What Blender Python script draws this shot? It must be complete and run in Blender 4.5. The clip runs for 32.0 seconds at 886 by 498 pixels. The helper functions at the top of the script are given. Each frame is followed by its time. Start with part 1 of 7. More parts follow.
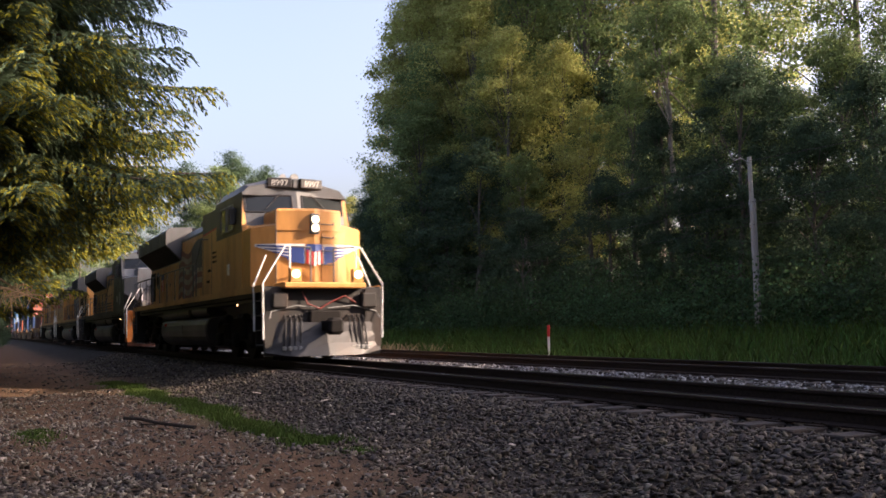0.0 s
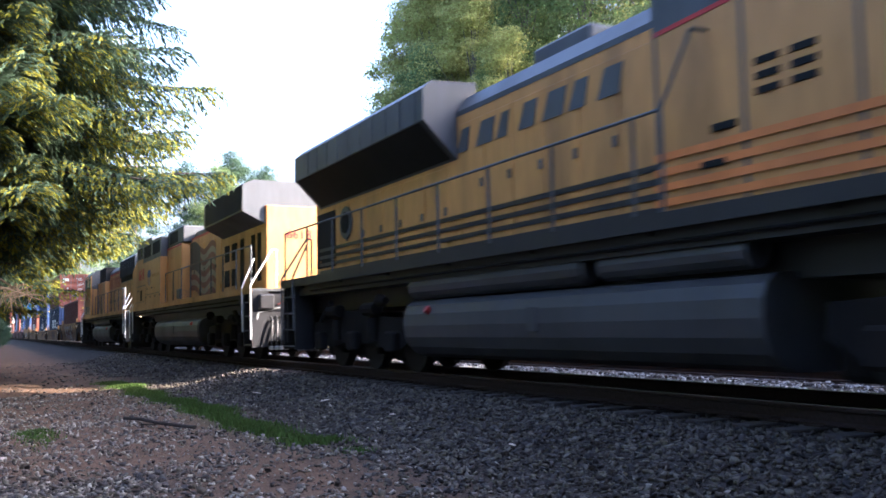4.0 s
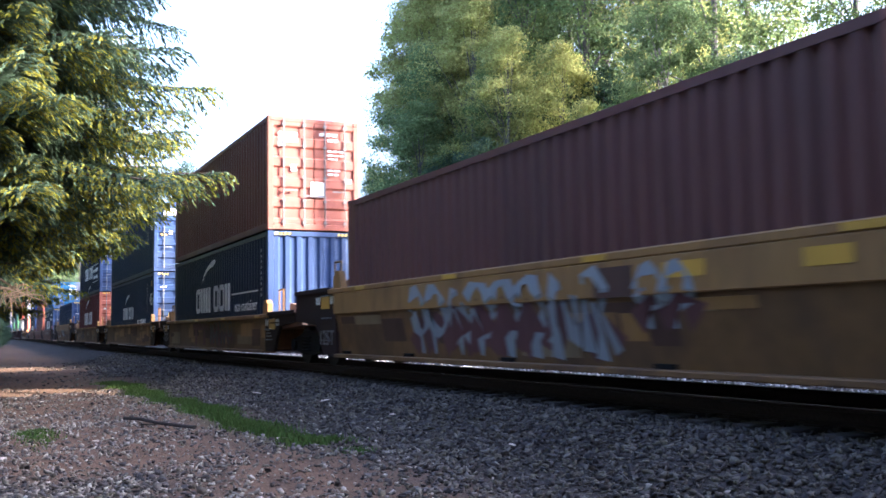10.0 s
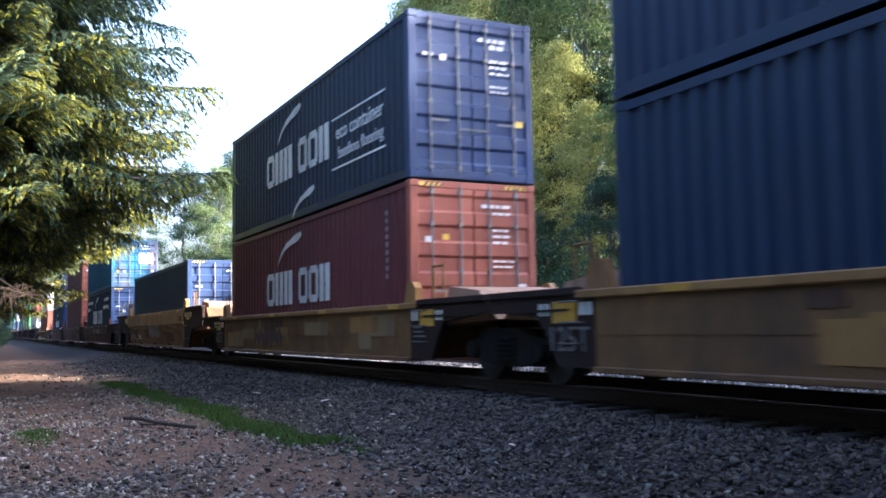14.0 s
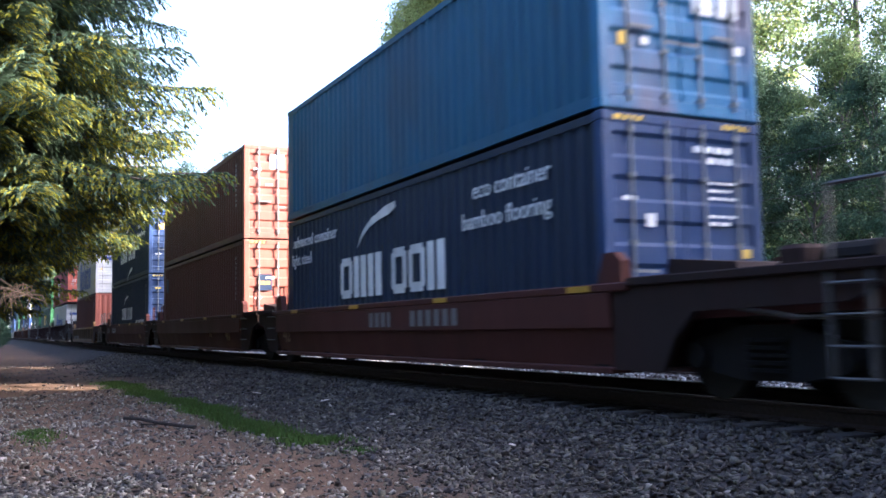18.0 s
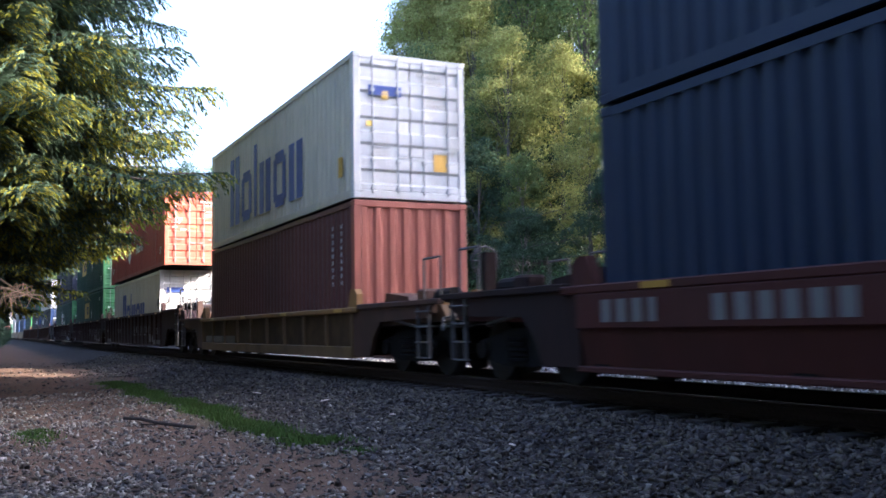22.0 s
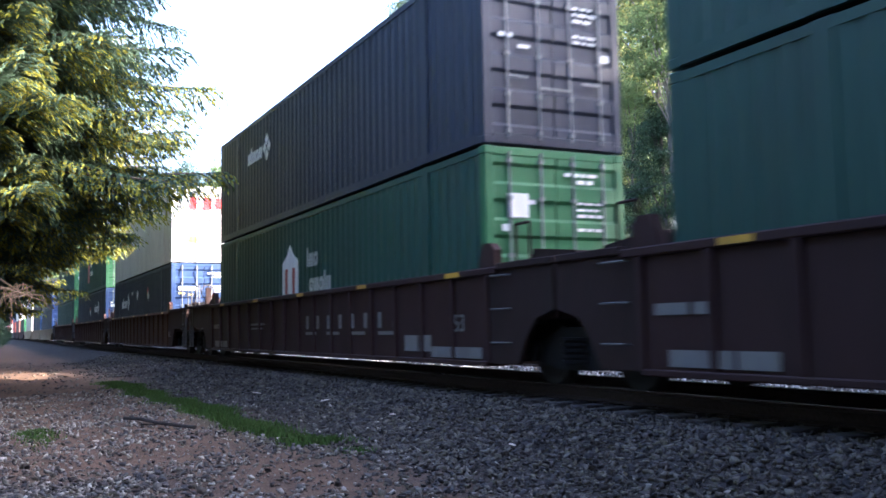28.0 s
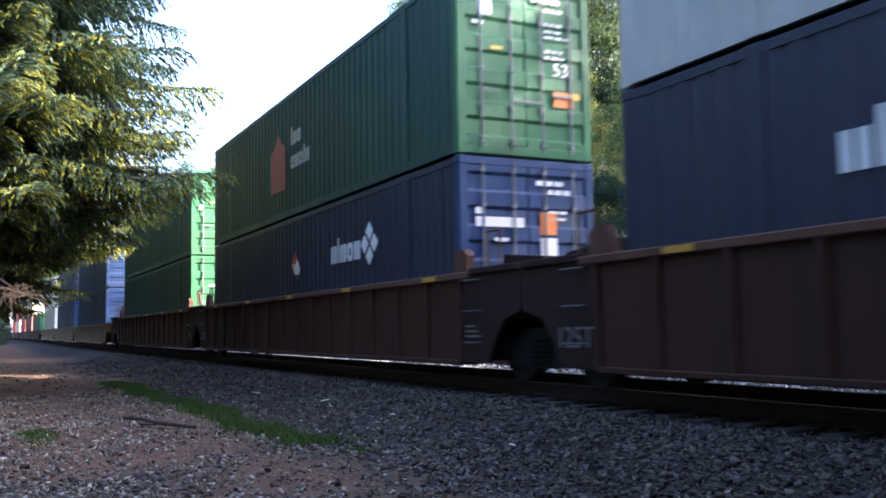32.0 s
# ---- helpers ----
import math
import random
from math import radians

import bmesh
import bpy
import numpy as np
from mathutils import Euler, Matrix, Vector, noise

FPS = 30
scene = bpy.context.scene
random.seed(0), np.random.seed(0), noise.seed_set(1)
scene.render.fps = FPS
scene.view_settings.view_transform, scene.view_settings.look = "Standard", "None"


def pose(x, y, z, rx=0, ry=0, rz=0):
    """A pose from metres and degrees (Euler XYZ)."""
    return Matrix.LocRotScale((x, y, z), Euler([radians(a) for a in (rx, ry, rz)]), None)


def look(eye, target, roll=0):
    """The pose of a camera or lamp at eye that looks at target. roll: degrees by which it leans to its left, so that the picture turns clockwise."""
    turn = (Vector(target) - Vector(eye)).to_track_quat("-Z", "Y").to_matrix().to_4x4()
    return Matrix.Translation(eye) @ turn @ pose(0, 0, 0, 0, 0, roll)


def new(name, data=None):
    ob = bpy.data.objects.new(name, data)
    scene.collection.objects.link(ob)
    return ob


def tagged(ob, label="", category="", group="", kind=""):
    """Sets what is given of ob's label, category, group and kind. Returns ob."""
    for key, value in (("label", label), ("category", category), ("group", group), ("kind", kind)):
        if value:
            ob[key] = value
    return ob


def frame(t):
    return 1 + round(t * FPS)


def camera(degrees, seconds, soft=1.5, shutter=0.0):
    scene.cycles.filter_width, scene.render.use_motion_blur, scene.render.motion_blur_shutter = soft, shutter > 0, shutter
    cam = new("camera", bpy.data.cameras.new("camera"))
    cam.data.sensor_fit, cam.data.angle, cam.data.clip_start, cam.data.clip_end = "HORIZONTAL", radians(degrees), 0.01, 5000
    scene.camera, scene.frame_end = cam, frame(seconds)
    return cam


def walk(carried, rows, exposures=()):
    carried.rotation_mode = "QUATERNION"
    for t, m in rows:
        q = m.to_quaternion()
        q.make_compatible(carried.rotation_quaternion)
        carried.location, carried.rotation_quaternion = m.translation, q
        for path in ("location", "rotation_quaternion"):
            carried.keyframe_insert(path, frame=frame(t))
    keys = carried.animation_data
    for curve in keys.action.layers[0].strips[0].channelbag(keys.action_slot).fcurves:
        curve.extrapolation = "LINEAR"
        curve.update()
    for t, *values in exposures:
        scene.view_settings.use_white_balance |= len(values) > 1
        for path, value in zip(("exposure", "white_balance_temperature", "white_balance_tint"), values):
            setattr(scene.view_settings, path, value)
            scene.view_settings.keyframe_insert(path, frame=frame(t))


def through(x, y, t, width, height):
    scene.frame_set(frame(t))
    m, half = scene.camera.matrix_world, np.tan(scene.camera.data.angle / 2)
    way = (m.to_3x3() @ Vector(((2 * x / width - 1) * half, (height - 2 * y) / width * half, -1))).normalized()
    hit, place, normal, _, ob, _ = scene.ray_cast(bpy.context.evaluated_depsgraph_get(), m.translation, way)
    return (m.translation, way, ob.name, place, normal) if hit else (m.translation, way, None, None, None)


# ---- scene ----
# World: x along the track in the train's direction, y across it, z up; rail tops at z = 0.
cam = camera(51.12, 32.0, soft=1.6, shutter=0.35)
EYE = Vector((0.0, 0.0, 0.756))
YAW, PITCH, ROLL = radians(26.590), radians(4.878), -0.963
AHEAD = Vector((-math.cos(YAW) * math.cos(PITCH), math.sin(YAW) * math.cos(PITCH), math.sin(PITCH)))
AIM = look(EYE, EYE + AHEAD, ROLL)
walk(cam, [(0.0, AIM), (32.0, AIM)], exposures=[(0.0, 1.8, 6400, 25), (1.1, 1.75, 6400, 25), (2.4, 2.94, 5250, 22), (3.0, 3.24, 5250, 21), (5.5, 3.09, 5120, 20), (7.0, 3.09, 5120, 20), (8.0, 3.12, 5120, 20), (10.0, 3.29, 5120, 20), (11.0, 2.82, 5120, 20), (12.0, 3.14, 5120, 20), (13.0, 3.34, 5120, 19), (14.0, 3.19, 5120, 19), (17.0, 2.54, 5120, 20), (18.0, 3.14, 5120, 20), (20.0, 3.29, 5120, 19), (21.0, 3.44, 5120, 20), (22.0, 2.94, 5120, 20), (23.0, 3.04, 5120, 20), (24.0, 2.95, 5120, 20), (25.0, 2.9, 5120, 20), (28.0, 3.49, 5120, 20), (29.0, 3.49, 5120, 20), (30.0, 3.59, 5120, 20), (31.0, 2.98, 5120, 20), (32.0, 3.19, 5120, 20)])

# ---- light ----
SUN_AZ, SUN_EL = radians(60.0), radians(25.0)
world = bpy.data.worlds.new("evening_sky")
scene.world = world
world.use_nodes = True
sky = world.node_tree.nodes.new("ShaderNodeTexSky")
sky.sky_type, sky.sun_disc = "NISHITA", False
sky.sun_elevation, sky.sun_rotation = SUN_EL, radians(90.0) - SUN_AZ
sky.air_density, sky.dust_density, sky.ozone_density = 1.0, 8.0, 0.7
backing = world.node_tree.nodes["Background"]
backing.inputs["Strength"].default_value = 0.15
world.node_tree.links.new(sky.outputs["Color"], backing.inputs["Color"])
sun = new("sun", bpy.data.lights.new("sun", "SUN"))
sun.data.energy, sun.data.angle, sun.data.color = 5.0, radians(0.6), (1.0, 0.80, 0.54)
SUNWARD = Vector((math.cos(SUN_AZ) * math.cos(SUN_EL), math.sin(SUN_AZ) * math.cos(SUN_EL), math.sin(SUN_EL)))
sun.matrix_world = look(SUNWARD * 100, (0, 0, 0))

# ---- materials ----
def material(name, colour, rough=0.6, metal=0.0, vary=0.15, scale=3.0, dirt=None, dirt_amount=0.35, bump=0.0,
             bump_scale=30.0, streak=1.0, island=0.0, random_hue=0.0, glow=0.0, through=0.0, spec=0.5):
    """A surface with fine grain and broad stains in the thing's own space; streak stretches the stains upright."""
    m = bpy.data.materials.new(name)
    m.use_nodes = True
    nt = m.node_tree
    n, ln = nt.nodes, nt.links
    bs = n["Principled BSDF"]
    bs.inputs["Metallic"].default_value = metal
    bs.inputs["Specular IOR Level"].default_value = spec
    tc = n.new("ShaderNodeTexCoord")
    mp = n.new("ShaderNodeMapping")
    mp.inputs["Scale"].default_value = (1.0, 1.0, 1.0 / streak)
    ln.new(tc.outputs["Object"], mp.inputs["Vector"])
    fine = n.new("ShaderNodeTexNoise")
    fine.inputs["Scale"].default_value, fine.inputs["Detail"].default_value = scale * 6.0, 6.0
    ln.new(mp.outputs["Vector"], fine.inputs["Vector"])
    broad = n.new("ShaderNodeTexNoise")
    broad.inputs["Scale"].default_value, broad.inputs["Detail"].default_value = scale, 5.0
    ln.new(mp.outputs["Vector"], broad.inputs["Vector"])
    shade = n.new("ShaderNodeMapRange")
    shade.inputs["From Min"].default_value, shade.inputs["From Max"].default_value = 0.3, 0.7
    shade.inputs["To Min"].default_value, shade.inputs["To Max"].default_value = 1.0 - vary, 1.0 + vary
    ln.new(fine.outputs["Fac"], shade.inputs["Value"])
    base = n.new("ShaderNodeRGB")
    base.outputs[0].default_value = (*colour, 1)
    mul = n.new("ShaderNodeVectorMath")
    mul.operation = "SCALE"
    ln.new(base.outputs[0], mul.inputs[0])
    ln.new(shade.outputs["Result"], mul.inputs["Scale"])
    out = mul.outputs["Vector"]
    if dirt:
        mask = n.new("ShaderNodeMapRange")
        mask.inputs["From Min"].default_value, mask.inputs["From Max"].default_value = 0.5, 0.72
        mask.inputs["To Max"].default_value = dirt_amount
        ln.new(broad.outputs["Fac"], mask.inputs["Value"])
        mix = n.new("ShaderNodeMix")
        mix.data_type = "RGBA"
        ln.new(mask.outputs["Result"], mix.inputs["Factor"])
        ln.new(out, mix.inputs[6])
        mix.inputs[7].default_value = (*dirt, 1)
        out = mix.outputs[2]
    if island or random_hue:
        hsv = n.new("ShaderNodeHueSaturation")
        src = n.new("ShaderNodeNewGeometry").outputs["Random Per Island"] if island else n.new("ShaderNodeObjectInfo").outputs["Random"]
        amount = island or random_hue
        val = n.new("ShaderNodeMapRange")
        val.inputs["To Min"].default_value, val.inputs["To Max"].default_value = 1.0 - amount, 1.0 + amount
        ln.new(src, val.inputs["Value"])
        ln.new(val.outputs["Result"], hsv.inputs["Value"])
        hue = n.new("ShaderNodeMapRange")
        hue.inputs["To Min"].default_value, hue.inputs["To Max"].default_value = 0.5 - amount * 0.05, 0.5 + amount * 0.05
        ln.new(src, hue.inputs["Value"])
        ln.new(hue.outputs["Result"], hsv.inputs["Hue"])
        ln.new(out, hsv.inputs["Color"])
        out = hsv.outputs["Color"]
    ln.new(out, bs.inputs["Base Color"])
    rr = n.new("ShaderNodeMapRange")
    rr.inputs["To Min"].default_value, rr.inputs["To Max"].default_value = max(0.04, rough - 0.12), min(1.0, rough + 0.12)
    ln.new(broad.outputs["Fac"], rr.inputs["Value"])
    ln.new(rr.outputs["Result"], bs.inputs["Roughness"])
    if bump:
        fb = n.new("ShaderNodeTexNoise")
        fb.inputs["Scale"].default_value, fb.inputs["Detail"].default_value = bump_scale, 4.0
        ln.new(tc.outputs["Object"], fb.inputs["Vector"])
        bp = n.new("ShaderNodeBump")
        bp.inputs["Strength"].default_value, bp.inputs["Distance"].default_value = bump, 0.02
        ln.new(fb.outputs["Fac"], bp.inputs["Height"])
        ln.new(bp.outputs["Normal"], bs.inputs["Normal"])
    if glow:
        bs.inputs["Emission Color"].default_value = (*colour, 1)
        bs.inputs["Emission Strength"].default_value = glow
    if through:
        tr = n.new("ShaderNodeBsdfTranslucent")
        ln.new(out, tr.inputs["Color"])
        ms = n.new("ShaderNodeMixShader")
        ms.inputs["Fac"].default_value = through
        ln.new(bs.outputs["BSDF"], ms.inputs[1])
        ln.new(tr.outputs["BSDF"], ms.inputs[2])
        ln.new(ms.outputs["Shader"], n["Material Output"].inputs["Surface"])
    return m


RUST = (0.11, 0.045, 0.02)
SOOT = (0.02, 0.018, 0.016)
M = {}


def paint(name, colour, rough=0.5, dirt=SOOT, amount=0.35, scale=0.8, vary=0.08, streak=3.0, spec=0.35):
    if name not in M:
        M[name] = material(name, colour, rough=rough, vary=vary, scale=scale, dirt=dirt, dirt_amount=amount, streak=streak, bump=0.05, bump_scale=8.0, spec=spec)
    return M[name]


yellow = paint("armour_yellow_paint", (0.48, 0.240, 0.073), 0.42, (0.13, 0.070, 0.035), 0.65, 1.0, 0.13, 4.0)
loco_grey = paint("loco_grey_paint", (0.068, 0.073, 0.080), 0.5)
lamp_off = material("unlit_lens", (0.25, 0.25, 0.24), rough=0.2)
dark_grille = paint("dark_grille", (0.013, 0.014, 0.015), 0.8, spec=0.15)
running_gear = paint("running_gear_grime", (0.011, 0.010, 0.010), 0.85, (0.024, 0.018, 0.014), 0.5, 1.5, spec=0.12)
tank_paint = paint("fuel_tank_grey", (0.055, 0.055, 0.058), 0.42, SOOT, 0.5)
red_paint = paint("red_lettering", (0.42, 0.03, 0.03), 0.5)
white_paint = paint("white_marking", (0.72, 0.72, 0.70), 0.55)
blue_paint = paint("blue_marking", (0.03, 0.06, 0.22), 0.5)
silver = paint("silver_paint", (0.17, 0.185, 0.205), 0.4, SOOT, 0.2)
black_paint = paint("black_paint", (0.02, 0.02, 0.022), 0.45)
orange_paint = paint("orange_paint", (0.62, 0.20, 0.05), 0.5)
rail_white = paint("white_handrail", (0.62, 0.63, 0.62), 0.45)
reflect_yellow = paint("yellow_reflector", (0.45, 0.25, 0.03), 0.4)
hazard_yellow = paint("hazard_yellow", (0.72, 0.48, 0.08), 0.5)
pale_mark = paint("pale_marking", (0.38, 0.38, 0.37), 0.6)
steel = material("worn_steel", (0.35, 0.35, 0.36), rough=0.3, metal=0.9, vary=0.1, scale=2.0)
galvanised = paint("galvanised_rod", (0.19, 0.195, 0.195), 0.45)
white_rod = paint("white_locking_rod", (0.42, 0.42, 0.41), 0.5)
rung_paint = paint("dull_rung", (0.075, 0.07, 0.066), 0.55)
wheel_tread = material("grimy_wheel", (0.028, 0.025, 0.023), rough=0.8, metal=0.0, spec=0.2)
lamp_on = material("lit_headlight", (1.0, 0.84, 0.5), glow=1.3)
lamp_small = material("lit_marker", (1.0, 0.62, 0.25), glow=1.4)
window_glass = material("cab_glass", (0.012, 0.015, 0.017), rough=0.06, vary=0.02, spec=0.35)
rail_side = material("rusty_rail", (0.030, 0.020, 0.016), rough=0.9, vary=0.25, scale=4.0, spec=0.15)
rail_head = material("polished_rail_head", (0.45, 0.46, 0.50), rough=0.22, metal=1.0, vary=0.06)
tie_wood = material("creosoted_tie", (0.028, 0.022, 0.019), rough=0.9, vary=0.3, scale=5.0, dirt=(0.07, 0.045, 0.035), dirt_amount=0.5, bump=0.4, random_hue=0.25)
stone = material("grey_ballast", (0.046, 0.036, 0.0285), rough=0.7, vary=0.35, scale=14.0, island=0.92, spec=0.35)
pale_stone = material("pale_ballast", (0.26, 0.25, 0.25), rough=0.9, vary=0.2, scale=8.0, island=0.4)
mid_stone = material("mid_grey_stone", (0.17, 0.148, 0.125), rough=0.8, vary=0.2, scale=8.0, island=0.7)
bark = material("grey_bark", (0.085, 0.078, 0.068), rough=0.9, vary=0.3, scale=3.0, streak=4.0, bump=0.6, bump_scale=18.0)
dark_bark = material("spruce_bark", (0.075, 0.055, 0.042), rough=0.95, vary=0.3, scale=3.0, streak=4.0, bump=0.6)
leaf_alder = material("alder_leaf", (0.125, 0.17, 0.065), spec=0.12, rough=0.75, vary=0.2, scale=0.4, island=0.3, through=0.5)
# paler leaf: sunlight on the upper crowns is put into its colour
leaf_sunlit = material("sunlit_leaf", (0.265, 0.28, 0.09), spec=0.12, rough=0.75, vary=0.2, scale=0.4, island=0.3, through=0.6)
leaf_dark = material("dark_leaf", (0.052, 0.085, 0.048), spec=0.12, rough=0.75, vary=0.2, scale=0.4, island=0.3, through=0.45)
needle = material("spruce_needle", (0.072, 0.108, 0.064), spec=0.12, rough=0.75, vary=0.25, scale=0.7, island=0.25, through=0.35)
bramble = material("bramble_leaf", (0.055, 0.100, 0.042), spec=0.12, rough=0.75, vary=0.2, scale=0.5, island=0.5, through=0.4)
grass_green = material("green_grass", (0.055, 0.10, 0.022), spec=0.12, rough=0.75, vary=0.25, scale=2.0, island=0.45, through=0.3)
grass_dry = material("dry_grass", (0.33, 0.25, 0.13), rough=0.8, vary=0.2, scale=2.0, island=0.4, through=0.2)
twig = material("dead_twig", (0.018, 0.012, 0.009), rough=0.9, vary=0.3, scale=6.0)
chip = material("bleached_wood_chip", (0.36, 0.30, 0.25), rough=0.9, vary=0.25, scale=6.0, island=0.4)
pale_bark = material("pale_bark", (0.17, 0.155, 0.135), rough=0.9, vary=0.25, scale=3.0, streak=4.0, bump=0.5, bump_scale=18.0)
dead_wood = material("dead_branch_wood", (0.24, 0.165, 0.095), rough=0.9, vary=0.3, scale=6.0)
grass_strip_green = material("short_green_grass", (0.060, 0.098, 0.022), spec=0.12, rough=0.75, vary=0.25, scale=2.0, island=0.35, through=0.3)
brown_stone = material("brown_path_stone", (0.105, 0.072, 0.050), rough=0.85, vary=0.25, scale=8.0, island=0.5)
# sunlight on the spruce tips, put into the needle colour
sunlit_needle = material("spruce_sunlit_needle", (0.21, 0.205, 0.028), spec=0.12, rough=0.75, vary=0.2, scale=0.7, island=0.3, through=0.5)


# ---- shape helpers ----
class Geo:
    """Collects points and faces of one part."""

    def __init__(self):
        self.v, self.f = [], []

    def add(self, pts, faces):
        o = len(self.v)
        self.v.extend(pts)
        self.f.extend([tuple(i + o for i in f) for f in faces])
        return self

    def box(self, x0, x1, y0, y1, z0, z1, b=0.0):
        if b <= 0:
            p = [(x, y, z) for x in (x0, x1) for y in (y0, y1) for z in (z0, z1)]
            return self.add(p, [(0, 1, 3, 2), (4, 6, 7, 5), (0, 4, 5, 1), (2, 3, 7, 6), (0, 2, 6, 4), (1, 5, 7, 3)])
        b = min(b, (x1 - x0) / 2.2, (y1 - y0) / 2.2, (z1 - z0) / 2.2)
        plan = [(x0 + b, y0), (x1 - b, y0), (x1, y0 + b), (x1, y1 - b), (x1 - b, y1), (x0 + b, y1), (x0, y1 - b), (x0, y0 + b)]
        cx, cy = (x0 + x1) / 2, (y0 + y1) / 2
        def ring(z, inset):
            return [(x + (b if x < cx else -b) * inset, y + (b if y < cy else -b) * inset, z) for x, y in plan]
        p = ring(z0, 0.7) + ring(z0 + b, 0) + ring(z1 - b, 0) + ring(z1, 0.7)
        fs = [tuple(range(7, -1, -1)), tuple(range(24, 32))]
        for k in range(3):
            fs += [(k * 8 + i, k * 8 + (i + 1) % 8, k * 8 + 8 + (i + 1) % 8, k * 8 + 8 + i) for i in range(8)]
        return self.add(p, fs)

    def prism(self, poly, a0, a1, axis="y"):
        """A polygon drawn in the other two axes, drawn out along one axis."""
        def at(u, w, a):
            return (u, a, w) if axis == "y" else ((a, u, w) if axis == "x" else (u, w, a))
        k = len(poly)
        p = [at(u, w, a0) for u, w in poly] + [at(u, w, a1) for u, w in poly]
        return self.add(p, [tuple(range(k)), tuple(range(2 * k - 1, k - 1, -1))] + [(i, i + k, (i + 1) % k + k, (i + 1) % k) for i in range(k)])

    def cyl(self, a, b, r, seg=10, r2=None):
        a, b = Vector(a), Vector(b)
        r2 = r if r2 is None else r2
        d = (b - a).normalized()
        u = d.cross(Vector((0, 0, 1)) if abs(d.z) < 0.9 else Vector((1, 0, 0))).normalized()
        w = d.cross(u)
        ring = [(u * math.cos(t) + w * math.sin(t)) for t in [2 * math.pi * i / seg for i in range(seg)]]
        p = [tuple(a + q * r) for q in ring] + [tuple(b + q * r2) for q in ring]
        return self.add(p, [tuple(range(seg)), tuple(range(2 * seg - 1, seg - 1, -1))] + [(i, i + seg, (i + 1) % seg + seg, (i + 1) % seg) for i in range(seg)])

    def tube(self, pts, r, seg=6):
        for a, b in zip(pts, pts[1:]):
            self.cyl(a, b, r, seg)
        return self

    def loft(self, rings):
        k = len(rings[0])
        p = [q for r in rings for q in r]
        fs = [tuple(range(k - 1, -1, -1)), tuple(range(len(p) - k, len(p)))]
        for j in range(len(rings) - 1):
            fs += [(j * k + i, j * k + (i + 1) % k, (j + 1) * k + (i + 1) % k, (j + 1) * k + i) for i in range(k)]
        return self.add(p, fs)

    def mesh(self, name, mat, smooth=False):
        me = bpy.data.meshes.new(name)
        me.from_pydata([tuple(q) for q in self.v], [], self.f)
        bm = bmesh.new()
        bm.from_mesh(me)
        bmesh.ops.recalc_face_normals(bm, faces=bm.faces)
        bm.to_mesh(me)
        bm.free()
        me.materials.append(mat)
        if smooth:
            me.polygons.foreach_set("use_smooth", [True] * len(me.polygons))
        return me


def wheel_pair(cx, r, axle):
    """Two flanged wheels and their axle, turned in one piece."""
    prof = [(-0.85, r * 0.3), (-0.83, r * 0.34), (-0.825, r * 0.8), (-0.83, r), (-0.70, r), (-0.70, r + 0.025), (-0.67, r + 0.025), (-0.66, axle)]
    prof += [(-y, q) for y, q in reversed(prof)]
    return Geo().loft([[(cx + q * math.cos(a), y, r + q * math.sin(a)) for a in [k * math.pi / 14 for k in range(28)]] for y, q in prof])


def thing(name, label, category, group="", kind=""):
    return tagged(new(name), label, category, group, kind)


def part(name, geo, mat, parent, label="", smooth=False):
    data = geo if isinstance(geo, bpy.types.Mesh) else geo.mesh(name, mat, smooth)
    ob = new(name, data)
    ob.parent = parent
    if label:
        ob["label"] = label
    return ob


def raw_mesh(name, verts, faces, mat, smooth=False):
    """A large mesh from arrays: faces all have the same number of corners."""
    verts, faces = np.asarray(verts, np.float32), np.asarray(faces, np.int32)
    me = bpy.data.meshes.new(name)
    me.vertices.add(len(verts))
    me.vertices.foreach_set("co", verts.ravel())
    k = faces.shape[1]
    me.loops.add(faces.size)
    me.loops.foreach_set("vertex_index", faces.ravel())
    me.polygons.add(len(faces))
    me.polygons.foreach_set("loop_start", np.arange(0, faces.size, k, dtype=np.int32))
    me.polygons.foreach_set("loop_total", np.full(len(faces), k, np.int32))
    if smooth:
        me.polygons.foreach_set("use_smooth", np.ones(len(faces), bool))
    me.update(calc_edges=True)
    me.materials.append(mat)
    return me


LETTERS = {}


def lettering(text, size, mat, name="lettering"):
    """A flat word, built upright in the xz plane: reads from -y towards +y, starts at x = 0."""
    key = (text, size, mat.name)
    if key not in LETTERS:
        cu = bpy.data.curves.new(name, "FONT")
        cu.body, cu.size, cu.extrude = text, size, 0.004
        cu.resolution_u = 3
        tmp = bpy.data.objects.new(name, cu)
        scene.collection.objects.link(tmp)
        me = bpy.data.meshes.new_from_object(tmp)
        bpy.data.objects.remove(tmp)
        me.transform(Matrix.Rotation(radians(90), 4, "X"))
        me.materials.clear()
        me.materials.append(mat)
        LETTERS[key] = me
    return LETTERS[key]


def word(text, size, mat, parent, label="", name="lettering"):
    """A painted word under a thing, each of its letters a piece of its own."""
    w = new(name)
    w.parent = parent
    if label:
        w["label"] = label
    wide = lambda s: max(v.co.x for v in lettering(s, size, mat).vertices)
    for k, ch in enumerate(text):
        if ch != " ":
            part("letter", lettering(ch, size, mat), mat, w).matrix_basis = Matrix.Translation((wide(text[:k + 1]) - wide(ch), 0, 0))
    return w


def place(ob, x, y, z, rz=0.0):
    ob.matrix_basis = pose(x, y, z, 0, 0, rz)
    return ob


# ---- ground and tracks ----
TRACK_Y, TRACK2_Y = 7.6, 12.65


def smooth(a, b, v):
    k = np.clip((v - a) / (b - a), 0, 1)
    return k * k * (3 - 2 * k)


